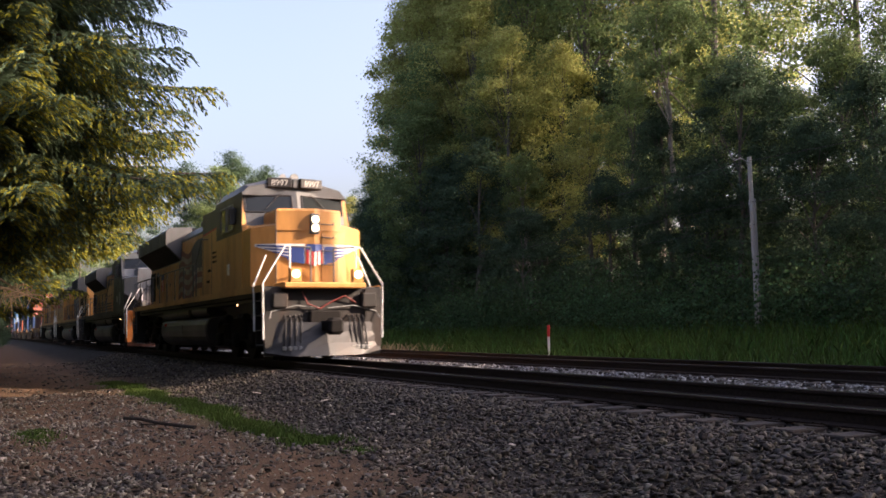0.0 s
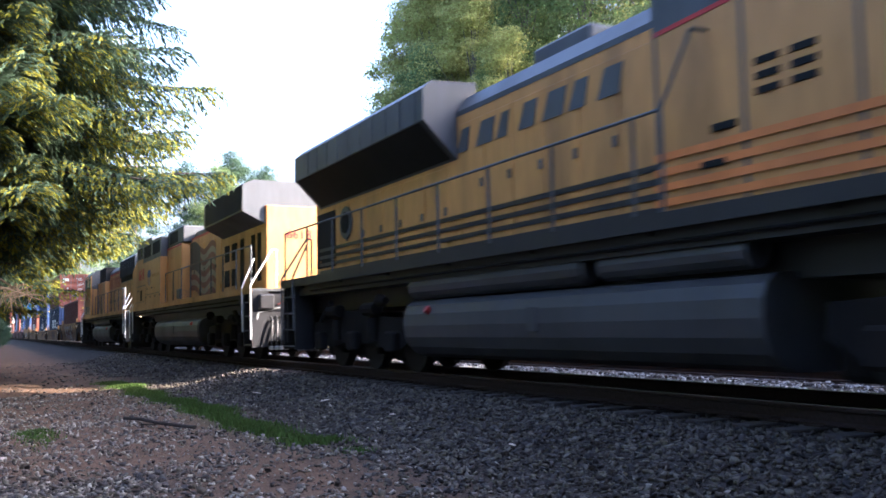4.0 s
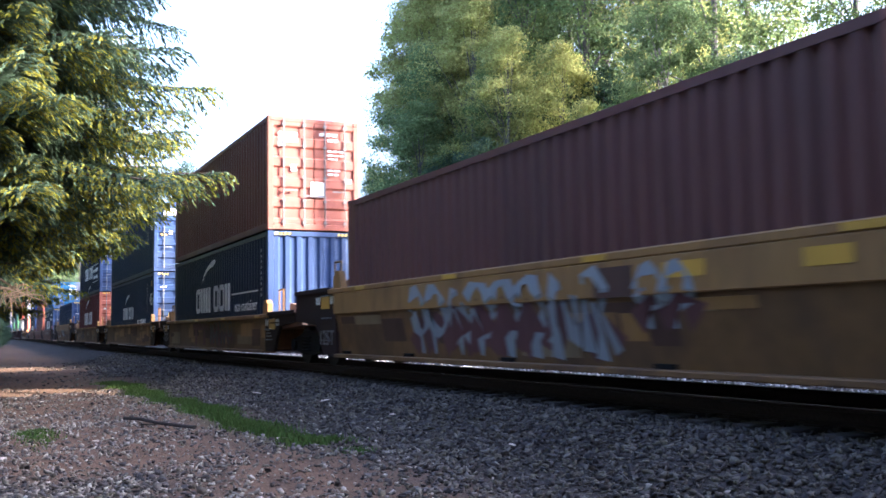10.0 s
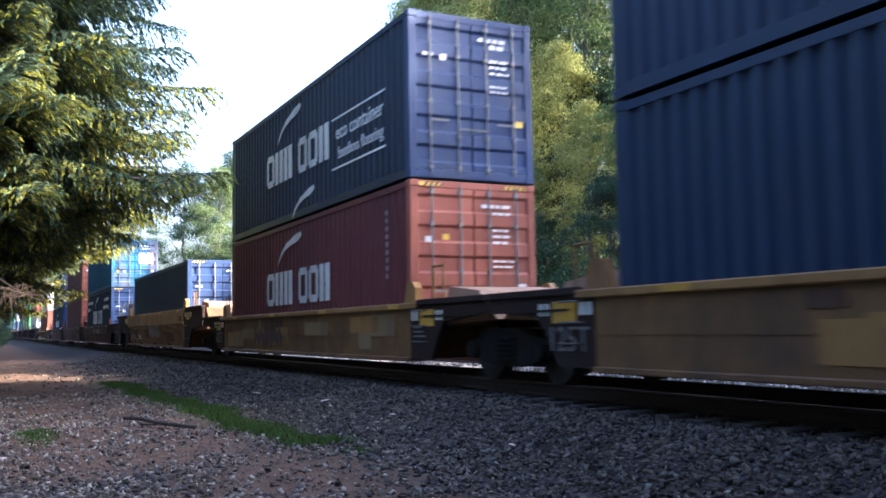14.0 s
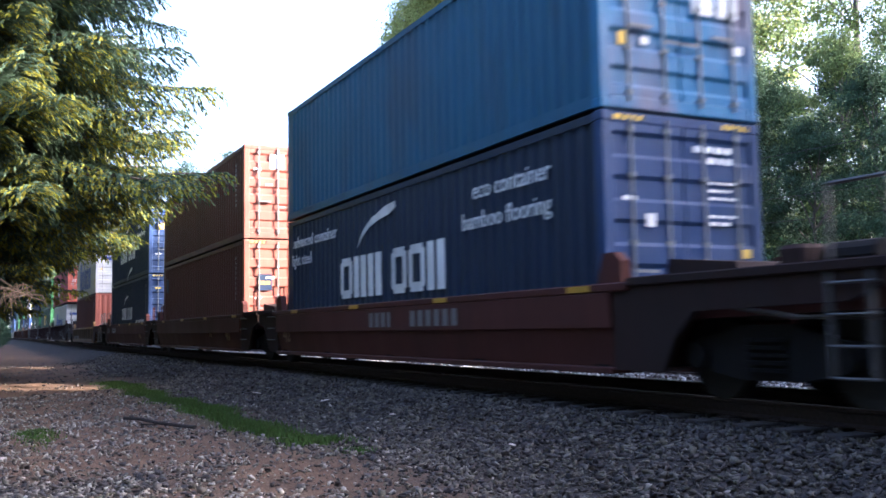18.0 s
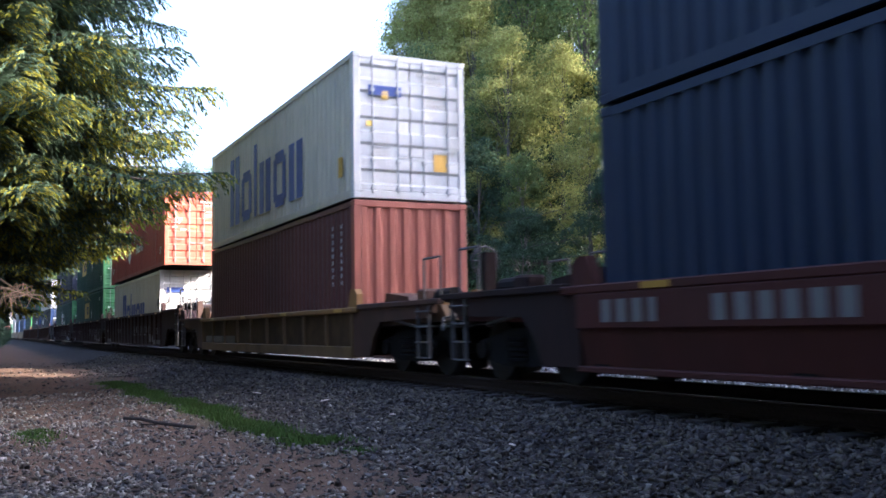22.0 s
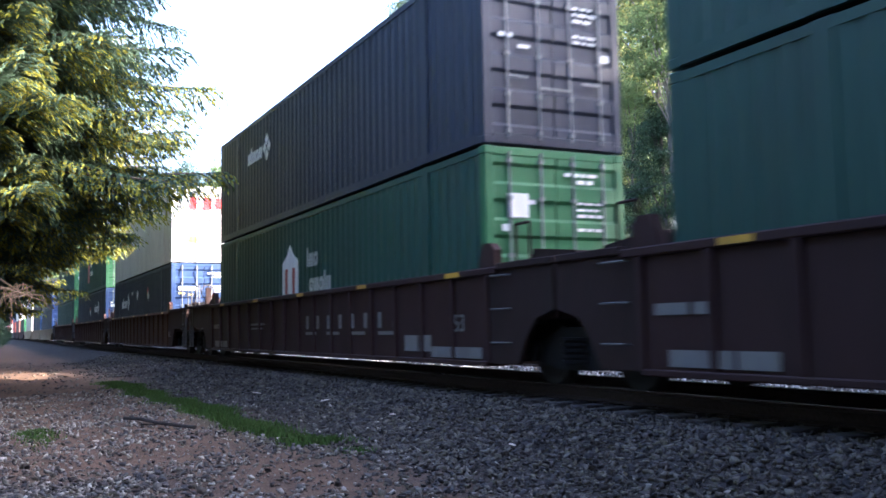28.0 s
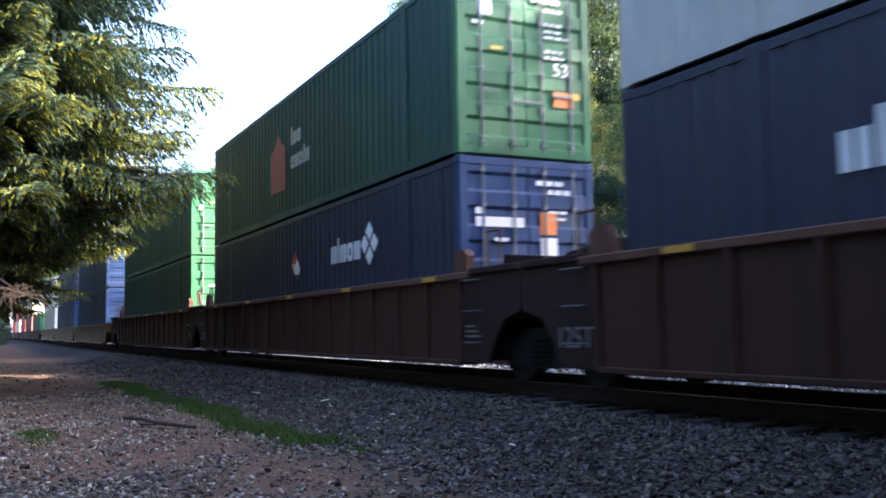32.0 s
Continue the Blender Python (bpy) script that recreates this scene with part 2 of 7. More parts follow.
def ground_z(x, y):
    """Height of the ground: path, ballast shoulders, two track beds, verge and wooded bank."""
    x, y = np.asarray(x, float), np.asarray(y, float)
    z = -0.60 + 0.0 * x
    z = z + smooth(3.9, 6.1, y) * 0.37 - smooth(9.0, 9.7, y) * 0.08 + smooth(10.6, 11.3, y) * 0.08
    z = z - smooth(14.1, 15.2, y) * 0.25 + smooth(15.5, 24.0, y) * 0.75
    z = z + smooth(23.0, 50.0, y) * 8.0 * smooth(-175.0, -60.0, x)
    z = z + 0.25 * smooth(-1.0, -6.0, y) + 1.5 * smooth(-8.0, -40.0, y)
    rough = 0.03 * np.sin(x * 0.9 + 1.3 * np.sin(y * 0.7)) * np.sin(y * 1.1 + 0.5) + 0.02 * np.sin(x * 2.3 + y * 1.7)
    return z + rough * (1 - smooth(5.5, 6.2, y) * (1 - smooth(15.0, 17.0, y)))


def axis(parts):
    return np.unique(np.concatenate([np.arange(a, b, s) for a, b, s in parts]))


def build_ground():
    xs = axis([(-2400, -300, 150), (-300, -80, 10), (-80, -45, 1.5), (-45, -2, 0.3), (-2, 60, 4), (60, 900, 60)])
    ys = axis([(-1500, -60, 120), (-60, -6, 4), (-6, 16, 0.25), (16, 60, 1.5), (60, 2000, 120)])
    X, Y = np.meshgrid(xs, ys, indexing="ij")
    Z = ground_z(X, Y)
    nx, ny = len(xs), len(ys)
    idx = np.arange(nx * ny).reshape(nx, ny)
    faces = np.stack([idx[:-1, :-1], idx[1:, :-1], idx[1:, 1:], idx[:-1, 1:]], -1).reshape(-1, 4)
    m = bpy.data.materials.new("earth_gravel_and_grass")
    m.use_nodes = True
    n, ln = m.node_tree.nodes, m.node_tree.links
    bs = n["Principled BSDF"]
    bs.inputs["Roughness"].default_value = 0.95
    bs.inputs["Specular IOR Level"].default_value = 0.2
    tc = n.new("ShaderNodeTexCoord")
    zone = n.new("ShaderNodeVertexColor")
    zone.layer_name = "zone"
    sep = n.new("ShaderNodeSeparateColor")
    ln.new(zone.outputs["Color"], sep.inputs["Color"])

    def noise_mix(scale, a, b):
        t = n.new("ShaderNodeTexNoise")
        t.inputs["Scale"].default_value, t.inputs["Detail"].default_value = scale, 7.0
        ln.new(tc.outputs["Object"], t.inputs["Vector"])
        r = n.new("ShaderNodeValToRGB")
        r.color_ramp.elements[0].position, r.color_ramp.elements[1].position = 0.35, 0.68
        r.color_ramp.elements[0].color, r.color_ramp.elements[1].color = (*a, 1), (*b, 1)
        ln.new(t.outputs["Fac"], r.inputs["Fac"])
        return r.outputs["Color"]

    def blend(fac, a, b):
        x = n.new("ShaderNodeMix")
        x.data_type = "RGBA"
        ln.new(fac, x.inputs["Factor"])
        ln.new(a, x.inputs[6])
        ln.new(b, x.inputs[7])
        return x.outputs[2]
    gravel = noise_mix(26.0, (0.010, 0.009, 0.008), (0.052, 0.041, 0.033))
    dirt = noise_mix(3.0, (0.056, 0.032, 0.018), (0.125, 0.073, 0.042))
    speck = noise_mix(40.0, (0.024, 0.014, 0.008), (0.14, 0.086, 0.052))
    half = n.new("ShaderNodeValue")
    half.outputs[0].default_value = 0.45
    dirt = blend(half.outputs[0], dirt, speck)
    green = noise_mix(6.0, (0.02, 0.035, 0.012), (0.06, 0.085, 0.025))
    col = blend(sep.outputs["Green"], blend(sep.outputs["Red"], gravel, dirt), green)
    ln.new(col, bs.inputs["Base Color"])
    bt = n.new("ShaderNodeTexNoise")
    bt.inputs["Scale"].default_value, bt.inputs["Detail"].default_value = 35.0, 6.0
    ln.new(tc.outputs["Object"], bt.inputs["Vector"])
    bp = n.new("ShaderNodeBump")
    bp.inputs["Strength"].default_value, bp.inputs["Distance"].default_value = 0.7, 0.04
    ln.new(bt.outputs["Fac"], bp.inputs["Height"])
    ln.new(bp.outputs["Normal"], bs.inputs["Normal"])
    me = raw_mesh("ground", np.stack([X, Y, Z], -1).reshape(-1, 3), faces, m, True)
    wob = 0.5 * np.sin(X * 0.5) + 0.4 * np.sin(X * 1.3 + Y)
    red = smooth(4.6, 3.0, Y + 0.4 * wob) * smooth(-6.0, -11.5, X + 1.6 * wob - 1.2 * Y)
    verge = np.maximum(smooth(15.0, 16.5, Y), smooth(-6, -10, Y + wob))
    verge = np.maximum(verge, 0.7 * np.exp(-((Y - 3.75 - 0.02 * X) / 0.35) ** 2) * smooth(-31, -26, X) * smooth(-9, -12, X))
    col = np.stack([red, verge, 0 * red, 1 + 0 * red], -1).reshape(-1, 4).astype(np.float32)
    at = me.color_attributes.new("zone", "FLOAT_COLOR", "POINT")
    at.data.foreach_set("color", col.ravel())
    tagged(new("ground", me), "gravel, brown dirt and grassy railway ground", "ground", kind="structure")


def rail_profile():
    return [(-0.07, -0.17), (0.07, -0.17), (0.07, -0.155), (0.012, -0.135), (0.012, -0.045), (0.036, -0.035), (0.036, -0.006), (0.028, 0.0),
            (-0.028, 0.0), (-0.036, -0.006), (-0.036, -0.035), (-0.012, -0.045), (-0.012, -0.135), (-0.07, -0.155)]


def build_track(y, label, near):
    tr = thing("railway_track", label, "railway track", kind="structure")
    for s in (-0.7525, 0.7525):
        r = part("rail", Geo().prism([(u + y + s, w) for u, w in rail_profile()], -900, 260, "x"), rail_side, tr, "rusty steel rail with a polished head")
        part("rail_head", Geo().box(-900, 260, y + s - 0.027, y + s + 0.027, 0.0, 0.003), rail_head, r, "polished running surface")
    rng = random.Random(5)
    tie = Geo().box(-0.115, 0.115, -1.3, 1.3, -0.1, 0.0, 0.012).mesh("tie", tie_wood)
    plate = Geo()
    for s in (-0.7525, 0.7525):
        plate.box(-0.09, 0.09, s - 0.17, s + 0.17, 0.0, 0.014)
        for k in (-0.1, 0.1):
            plate.cyl((0.05, s + k, 0.01), (0.05, s + k, 0.035), 0.012, 6)
            plate.cyl((-0.05, s - k, 0.01), (-0.05, s - k, 0.035), 0.012, 6)
    plate = plate.mesh("tie_plate", rail_side)
    x, count = 4.0, 0
    while x > (-72 if near else -44):
        t = part("tie", tie, tie_wood, tr)
        t.matrix_basis = pose(x + rng.uniform(-0.03, 0.03), y + rng.uniform(-0.05, 0.05), -0.178 - rng.uniform(0, 0.012), 0, 0, rng.uniform(-1.2, 1.2))
        part("tie_plate", plate, rail_side, t)
        x -= 0.53
    return tr


def pebbles(name, xs, ys, sizes, mat, rng, label, lift=0.0, heights=None):
    n = len(xs)
    base = np.array([(x, y, z) for x in (-1, 1) for y in (-1, 1) for z in (-1, 1)], float) * 0.8
    tri = np.array([(0, 1, 3), (0, 3, 2), (4, 6, 7), (4, 7, 5), (0, 4, 5), (0, 5, 1), (2, 3, 7), (2, 7, 6), (0, 2, 6), (0, 6, 4), (1, 5, 7), (1, 7, 3)])
    v = np.repeat(base[None], n, 0) * rng.uniform(0.45, 1.15, (n, 8, 1)) + rng.normal(0, 0.2, (n, 8, 3))
    v *= (np.stack([rng.uniform(0.8, 1.35, n), rng.uniform(0.55, 1.0, n), rng.uniform(0.2, 0.55, n)], -1) * sizes[:, None] / 2)[:, None, :]
    a, b = rng.uniform(0, 6.283, n), rng.normal(0, 0.65, n)
    ca, sa, cb, sb = np.cos(a), np.sin(a), np.cos(b), np.sin(b)
    x1, z1 = v[..., 0] * cb[:, None] + v[..., 2] * sb[:, None], -v[..., 0] * sb[:, None] + v[..., 2] * cb[:, None]
    x2, y2 = x1 * ca[:, None] - v[..., 1] * sa[:, None], x1 * sa[:, None] + v[..., 1] * ca[:, None]
    zz = ground_z(xs, ys) if heights is None else heights
    P = np.stack([x2 + xs[:, None], y2 + ys[:, None], z1 + (zz + sizes * 0.1 + lift)[:, None]], -1).reshape(-1, 3)
    F = (tri[None] + 8 * np.arange(n)[:, None, None]).reshape(-1, 3)
    return tagged(new(name, raw_mesh(name, P, F, mat)), label, "gravel", kind="stuff")


def build_gravel():
    rng = np.random.default_rng(3)
    X, Y, Z = [], [], []
    for x0, x1, dens, size in [(-9.5, -2.5, 600, 0.054), (-15, -9.5, 460, 0.056), (-26, -15, 210, 0.064), (-48, -26, 70, 0.075)]:
        n = int((x1 - x0) * 8.8 * dens)
        x, y = rng.uniform(x0, x1, n), rng.uniform(-2.0, 6.9, n)
        wob = 0.5 * np.sin(x * 0.5) + 0.4 * np.sin(x * 1.3 + y)
        bare = smooth(4.6, 3.0, y + 0.4 * wob) * smooth(-6.0, -11.5, x + 1.6 * wob - 1.2 * y)
        keep = rng.uniform(0, 1, n) > np.maximum(bare * 0.93, 0.9 * np.exp(-((y - 3.78 - 0.02 * x) / 0.32) ** 2) * smooth(-31, -26, x) * smooth(-9, -12, x))
        X.append(x[keep]), Y.append(y[keep]), Z.append((size * rng.uniform(0.3, 1.0, n) ** 1.4 * 1.75)[keep])
    pebbles("ballast_gravel", np.concatenate(X), np.concatenate(Y), np.concatenate(Z), stone, rng, "loose dark grey crushed ballast stones beside the track")
    n = 8500
    pebbles("light_pebbles", -3.0 - 20.0 * rng.uniform(0, 1, n) ** 1.3, -1.5 + 7.0 * rng.beta(1.3, 2.4, n), rng.uniform(0.02, 0.065, n), mid_stone, rng, "scattered pale stones among the dark gravel", 0.012)
    n = 9000
    pebbles("path_pebbles", rng.uniform(-24, -5, n), rng.uniform(-2.0, 3.4, n), rng.uniform(0.01, 0.034, n), brown_stone, rng, "small loose stones and crumbs on the dirt path")
    n = 12000
    pebbles("track_ballast", rng.uniform(-48, 0, n), rng.uniform(8.7, 11.75, n), rng.uniform(0.04, 0.085, n), pale_stone, rng, "pale grey ballast between the two tracks", 0.02)
    n = 5000
    xs, ys = rng.uniform(-40, -2, n), rng.uniform(6.3, 9.0, n)
    pebbles("crib_ballast", xs, ys, rng.uniform(0.04, 0.075, n), stone, rng, "dark ballast stones between the wooden ties", 0.0, np.full(n, -0.235))


build_ground()
build_track(TRACK_Y, "main railway track of rusty rails on creosoted wooden ties", True)
build_track(TRACK2_Y, "second railway track behind the main one, on wooden ties", False)
build_gravel()


# ---- lineside things ----
def build_lineside():
    grey_wood = material("weathered_pole", (0.30, 0.29, 0.27), rough=0.85, vary=0.2, scale=2.0, streak=5.0, bump=0.3)
    px, py = -23.8, 24.0
    z = float(ground_z(px, py))
    pole = thing("utility_pole", "weathered grey wooden utility pole with wires", "utility pole")
    part("post", Geo().cyl((px, py, z - 0.1), (px - 0.06, py, z + 6.25), 0.10, 12, 0.075), grey_wood, pole)
    part("guard_conduit", Geo().cyl((px + 0.17, py - 0.04, z), (px + 0.15, py - 0.04, z + 4.75), 0.035, 8), galvanised, pole, "pale conduit running up the pole")
    for k in range(3):
        zz = z + (6.05, 4.6, 3.8)[k]
        part("insulator", Geo().cyl((px - 0.13, py, zz), (px - 0.13, py, zz + 0.14), 0.045, 10, 0.03), white_paint, pole)
        part("bracket", Geo().box(px - 0.18, px + 0.02, py - 0.02, py + 0.02, zz - 0.05, zz), galvanised, pole)
    part("lamp_arm", Geo().tube([(px, py, z + 6.0), (px - 0.12, py - 0.35, z + 6.2), (px - 0.14, py - 0.6, z + 6.1)], 0.02, 6), galvanised, pole)
    for k, (zz, ya, yb) in enumerate(((z + 4.65, 4.9, 4.35), (z + 3.85, 4.0, 3.4), (z + 6.1, 6.3, 6.2))):
        pts = []
        for q in range(25):
            f = q / 24
            x = px + (f - 0.5) * 110
            pts.append((x, py - 0.05, zz - 0.9 * abs(f - 0.5) * 4 * (1 - abs(f - 0.5) * 2) * 0.9))
        part("wire", Geo().loft([[(a, b + 0.011 * math.cos(q * 1.257), d + 0.011 * math.sin(q * 1.257)) for q in range(5)] for a, b, d in pts]), black_paint, pole, "thin sagging wire")
    mx, my = -24.2, 15.7
    z = float(ground_z(mx, my))
    mark = thing("marker_post", "white trackside marker post with a red top", "marker post")
    part("white_post", Geo().box(mx - 0.04, mx + 0.04, my - 0.025, my + 0.025, z - 0.05, z + 0.92, 0.008), white_paint, mark)
    part("red_cap", Geo().box(mx - 0.043, mx + 0.043, my - 0.028, my + 0.028, z + 0.92, z + 1.27, 0.008), red_paint, mark, "red painted top")
    sx, sy = -28.5, 15.6
    z = float(ground_z(sx, sy))
    stub = thing("marker_stub", "short leaning wooden stake beside the far track", "stake")
    part("stake", Geo().prism([(sx, z - 0.05), (sx + 0.09, z - 0.05), (sx + 0.17, z + 0.3), (sx + 0.08, z + 0.32)], sy, sy + 0.05), grey_wood, stub)
    # fallen branch on the dirt
    br = thing("fallen_branch", "thin dark fallen branch lying on the dirt", "branch")
    pts = [(-14.9, 2.0), (-14.5, 2.18), (-14.0, 2.33), (-13.6, 2.6), (-13.25, 2.72)]
    part("stick", Geo().tube([(x, y, float(ground_z(x, y)) + 0.06) for x, y in pts], 0.026, 7), twig, br)
    part("twig", Geo().tube([(-14.0, 2.33, float(ground_z(-14, 2.33)) + 0.03), (-13.9, 2.1, float(ground_z(-13.9, 2.1)) + 0.05)], 0.012, 6), twig, br)
    rng = random.Random(17)
    for k in range(14):
        x, y = rng.uniform(-19, -5.5), rng.uniform(-0.5, 5.2)
        z = float(ground_z(x, y)) + 0.035
        w = thing("wood_chip", "bleached splinter of wood on the gravel", "wood chip", "wood chips on the gravel")
        a, l = rng.uniform(0, 3.14), rng.uniform(0.03, 0.085)
        part("splinter", Geo().loft([[(-l, -0.012, 0), (-l, 0.012, 0.004), (-l, 0, 0.014)], [(0, -0.02, 0.004), (0, 0.02, 0), (0, 0.004, 0.02)], [(l, -0.006, 0.01), (l, 0.008, 0.006), (l, 0, 0.016)]]), chip, w)
        w.matrix_basis = pose(x, y, z, rng.uniform(-12, 12), rng.uniform(-12, 12), math.degrees(a))


build_lineside()


# ---- the train: travel along the track ----
SPEED = (11.43168511, -0.96946159, 2.25936691, -3.16234174, 2.44782704, -1.31609984, 0.41321546)
MOVERS = []


def travelled(t):
    return sum(c * t * (t / 32.0) ** k for k, c in enumerate(SPEED))


def rides(ob, u, z=0.0, turn=0.0):
    """Sets a thing on the track, u metres along the train, to roll with it."""
    ob.matrix_basis = pose(u, TRACK_Y, z, 0, 0, turn)
    MOVERS.append((ob, u, z, turn))
    return ob


# ---- containers ----
STOCK = {}


def stock(key, make):
    if key not in STOCK:
        STOCK[key] = make()
    return STOCK[key]


def side_sheet(L, z0, z1, depth, pitch, mat):
    def make():
        pts, x = [], -0.14
        a = pitch * 0.29
        b = pitch * 0.21
        while x - pitch > -L + 0.14:
            pts += [(x, 0), (x - a, 0), (x - a - b, depth), (x - 2 * a - b, depth)]
            x -= pitch
        pts += [(x, 0), (-L + 0.14, 0)]
        v, f = [], []
        for k, (px, d) in enumerate(pts):
            v += [(px, -1.213 + d, z0), (px, -1.213 + d, z1)]
            if k:
                f.append((2 * k - 2, 2 * k, 2 * k + 1, 2 * k - 1))
        return Geo().add(v, f).mesh("side_panel", mat)
    return stock(("side", L, z0, z1, depth, pitch, mat.name), make)


def end_sheet(H, mat):
    def make():
        pts, y = [], -1.06
        while y < 1.0:
            pts += [(y, 0), (y + 0.11, 0), (y + 0.16, -0.045), (y + 0.25, -0.045), (y + 0.30, 0)]
            y += 0.30
        v, f = [], []
        for k, (py, d) in enumerate(pts):
            v += [(d - 0.02, min(py, 1.07), 0.15), (d - 0.02, min(py, 1.07), H - 0.1)]
            if k:
                f.append((2 * k - 2, 2 * k, 2 * k + 1, 2 * k - 1))
        return Geo().add(v, f).mesh("end_panel", mat)
    return stock(("end", H, mat.name), make)


def door_leaf(H, mat, side):
    def make():
        g = Geo()
        y0, y1 = (-1.07, -0.012) if side < 0 else (0.012, 1.07)
        h0, h1 = 0.17, H - 0.13
        n, edge = 5, 0.0
        step = (h1 - h0) / n
        prof = [(-0.075, h0), (-0.012, h0)]
        for k in range(n):
            z = h0 + k * step
            prof += [(-0.012, z + 0.10), (-0.048, z + 0.15), (-0.048, z + step - 0.15), (-0.012, z + step - 0.10)]
        prof += [(-0.012, h1), (-0.075, h1)]
        g.prism(prof, y0, y1, "y")
        return g.mesh("door", mat)
    return stock(("door", H, side, mat.name), make)


def lock_rod(H, y, mat):
    def make():
        g = Geo().cyl((0.018, y, 0.1), (0.018, y, H - 0.07), 0.018, 8)
        for zz in (0.2, 0.75, 1.35, H - 0.75, H - 0.2):
            g.box(-0.012, 0.038, y - 0.036, y + 0.036, zz - 0.028, zz + 0.028)
        d = 0.34 if y < 0 else -0.34
        g.box(0.02, 0.045, min(y, y + d), max(y, y + d), 1.0 if abs(y) > 0.6 else 0.86, 1.035 if abs(y) > 0.6 else 0.895)
        return g.mesh("lock_rod", mat)
    return stock(("rod", H, y, mat.name), make)


def container(label, u, z, L, H, body, front=None, doors=True, depth=0.064, pitch=0.278, far=False, posts53=None, decals=()):
    """A shipping container whose leading end is at u; its doors or a plain corrugated end lead."""
    # front: colour of the leading end, mostly paler to hold the light on it
    front = front or body
    rod_mat = white_rod if front is white_end else galvanised
    c = thing("shipping_container", label, "shipping container", "containers on the train")
    tall = H
    for s in (-1, 1):
        sp = part("side_panel", side_sheet(L, 0.16, tall - 0.11, depth, pitch, body), body, c)
        if s > 0:
            sp.matrix_basis = Matrix.Diagonal((1, -1, 1, 1))
        ry = (-1.219, -1.165) if s < 0 else (1.165, 1.219)
        part("bottom_rail", stock(("br", L, s, body.name), lambda: Geo().box(-L + 0.16, -0.16, *ry, 0.02, 0.17).mesh("bottom_rail", body)), body, c)
        part("top_rail", stock(("tr", L, s, tall, body.name), lambda: Geo().box(-L + 0.16, -0.16, *ry, tall - 0.12, tall - 0.02).mesh("top_rail", body)), body, c)
        for k, x in enumerate((-0.16, -L)):
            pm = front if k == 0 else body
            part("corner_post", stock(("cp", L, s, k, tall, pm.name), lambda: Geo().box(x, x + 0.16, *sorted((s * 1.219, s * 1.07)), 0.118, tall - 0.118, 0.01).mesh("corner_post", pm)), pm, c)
            if not far:
                for zz in (0.0, tall - 0.118):
                    part("corner_casting", stock(("cc", L, s, k, zz, pm.name), lambda: Geo().box(x - 0.012 if k else x - 0.006, x + 0.172, *sorted((s * 1.223, s * 1.06)), zz, zz + 0.118, 0.012).mesh("corner_casting", pm)), pm, c)
    part("roof", stock(("roof", L, tall, body.name), lambda: Geo().box(-L + 0.02, -0.02, -1.16, 1.16, tall - 0.06, tall - 0.025).mesh("roof", body)), body, c)
    part("floor", stock(("floor", L), lambda: Geo().box(-L + 0.05, -0.08, -1.16, 1.16, 0.03, 0.15).mesh("floor", dark_grille)), dark_grille, c)
    e = part("end_panel", end_sheet(tall, body), body, c)
    e.matrix_basis = pose(-L, 0, 0, 0, 0, 180)
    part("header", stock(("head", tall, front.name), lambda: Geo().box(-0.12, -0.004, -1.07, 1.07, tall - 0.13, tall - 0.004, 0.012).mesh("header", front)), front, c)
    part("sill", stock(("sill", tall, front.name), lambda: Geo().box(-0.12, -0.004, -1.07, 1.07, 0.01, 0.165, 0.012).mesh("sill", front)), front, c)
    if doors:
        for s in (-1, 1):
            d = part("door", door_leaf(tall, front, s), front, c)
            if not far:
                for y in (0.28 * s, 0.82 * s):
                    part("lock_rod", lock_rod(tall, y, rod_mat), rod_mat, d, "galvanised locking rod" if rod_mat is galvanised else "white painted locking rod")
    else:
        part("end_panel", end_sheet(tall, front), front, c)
    if posts53 and not far:
        for x in posts53:
            for s in (-1, 1):
                part("lifting_post", stock(("lp", x, s, tall, body.name), lambda: Geo().box(x - 0.12, x + 0.12, *sorted((s * 1.225, s * 1.15)), 0.02, tall - 0.01, 0.01).mesh("lifting_post", body)), body, c)
    for d in decals:
        d(c, L, tall)
    rides(c, u, z)
    return c


# decals: flat painted marks a few millimetres proud of the panels
SIDE_Y = -1.2195


def slab(name, x0, x1, z0, z1, mat, label=""):
    """A mark on the camera side, x measured back from the leading end."""
    return lambda c, L, H: part(name, Geo().box(-x1, -x0, SIDE_Y - 0.004, SIDE_Y, z0, z1), mat, c, label)


def front_slab(name, y0, y1, z0, z1, mat, label=""):
    return lambda c, L, H: part(name, Geo().box(-0.006, 0.002, y0, y1, z0, z1), mat, c, label)


def side_word(text, x, z, size, mat, label=""):
    """A readable word whose right end is x metres behind the leading end."""
    def make(c, L, H):
        me = lettering(text, size, mat)
        w = max(v.co.x for v in me.vertices)
        place(word(text, size, mat, c, label), -x - w, SIDE_Y - 0.003, z)
    return make


def front_word(text, y, z, size, mat):
    def make(c, L, H):
        place(word(text, size, mat, c), 0.004, y, z, 90)
    return make


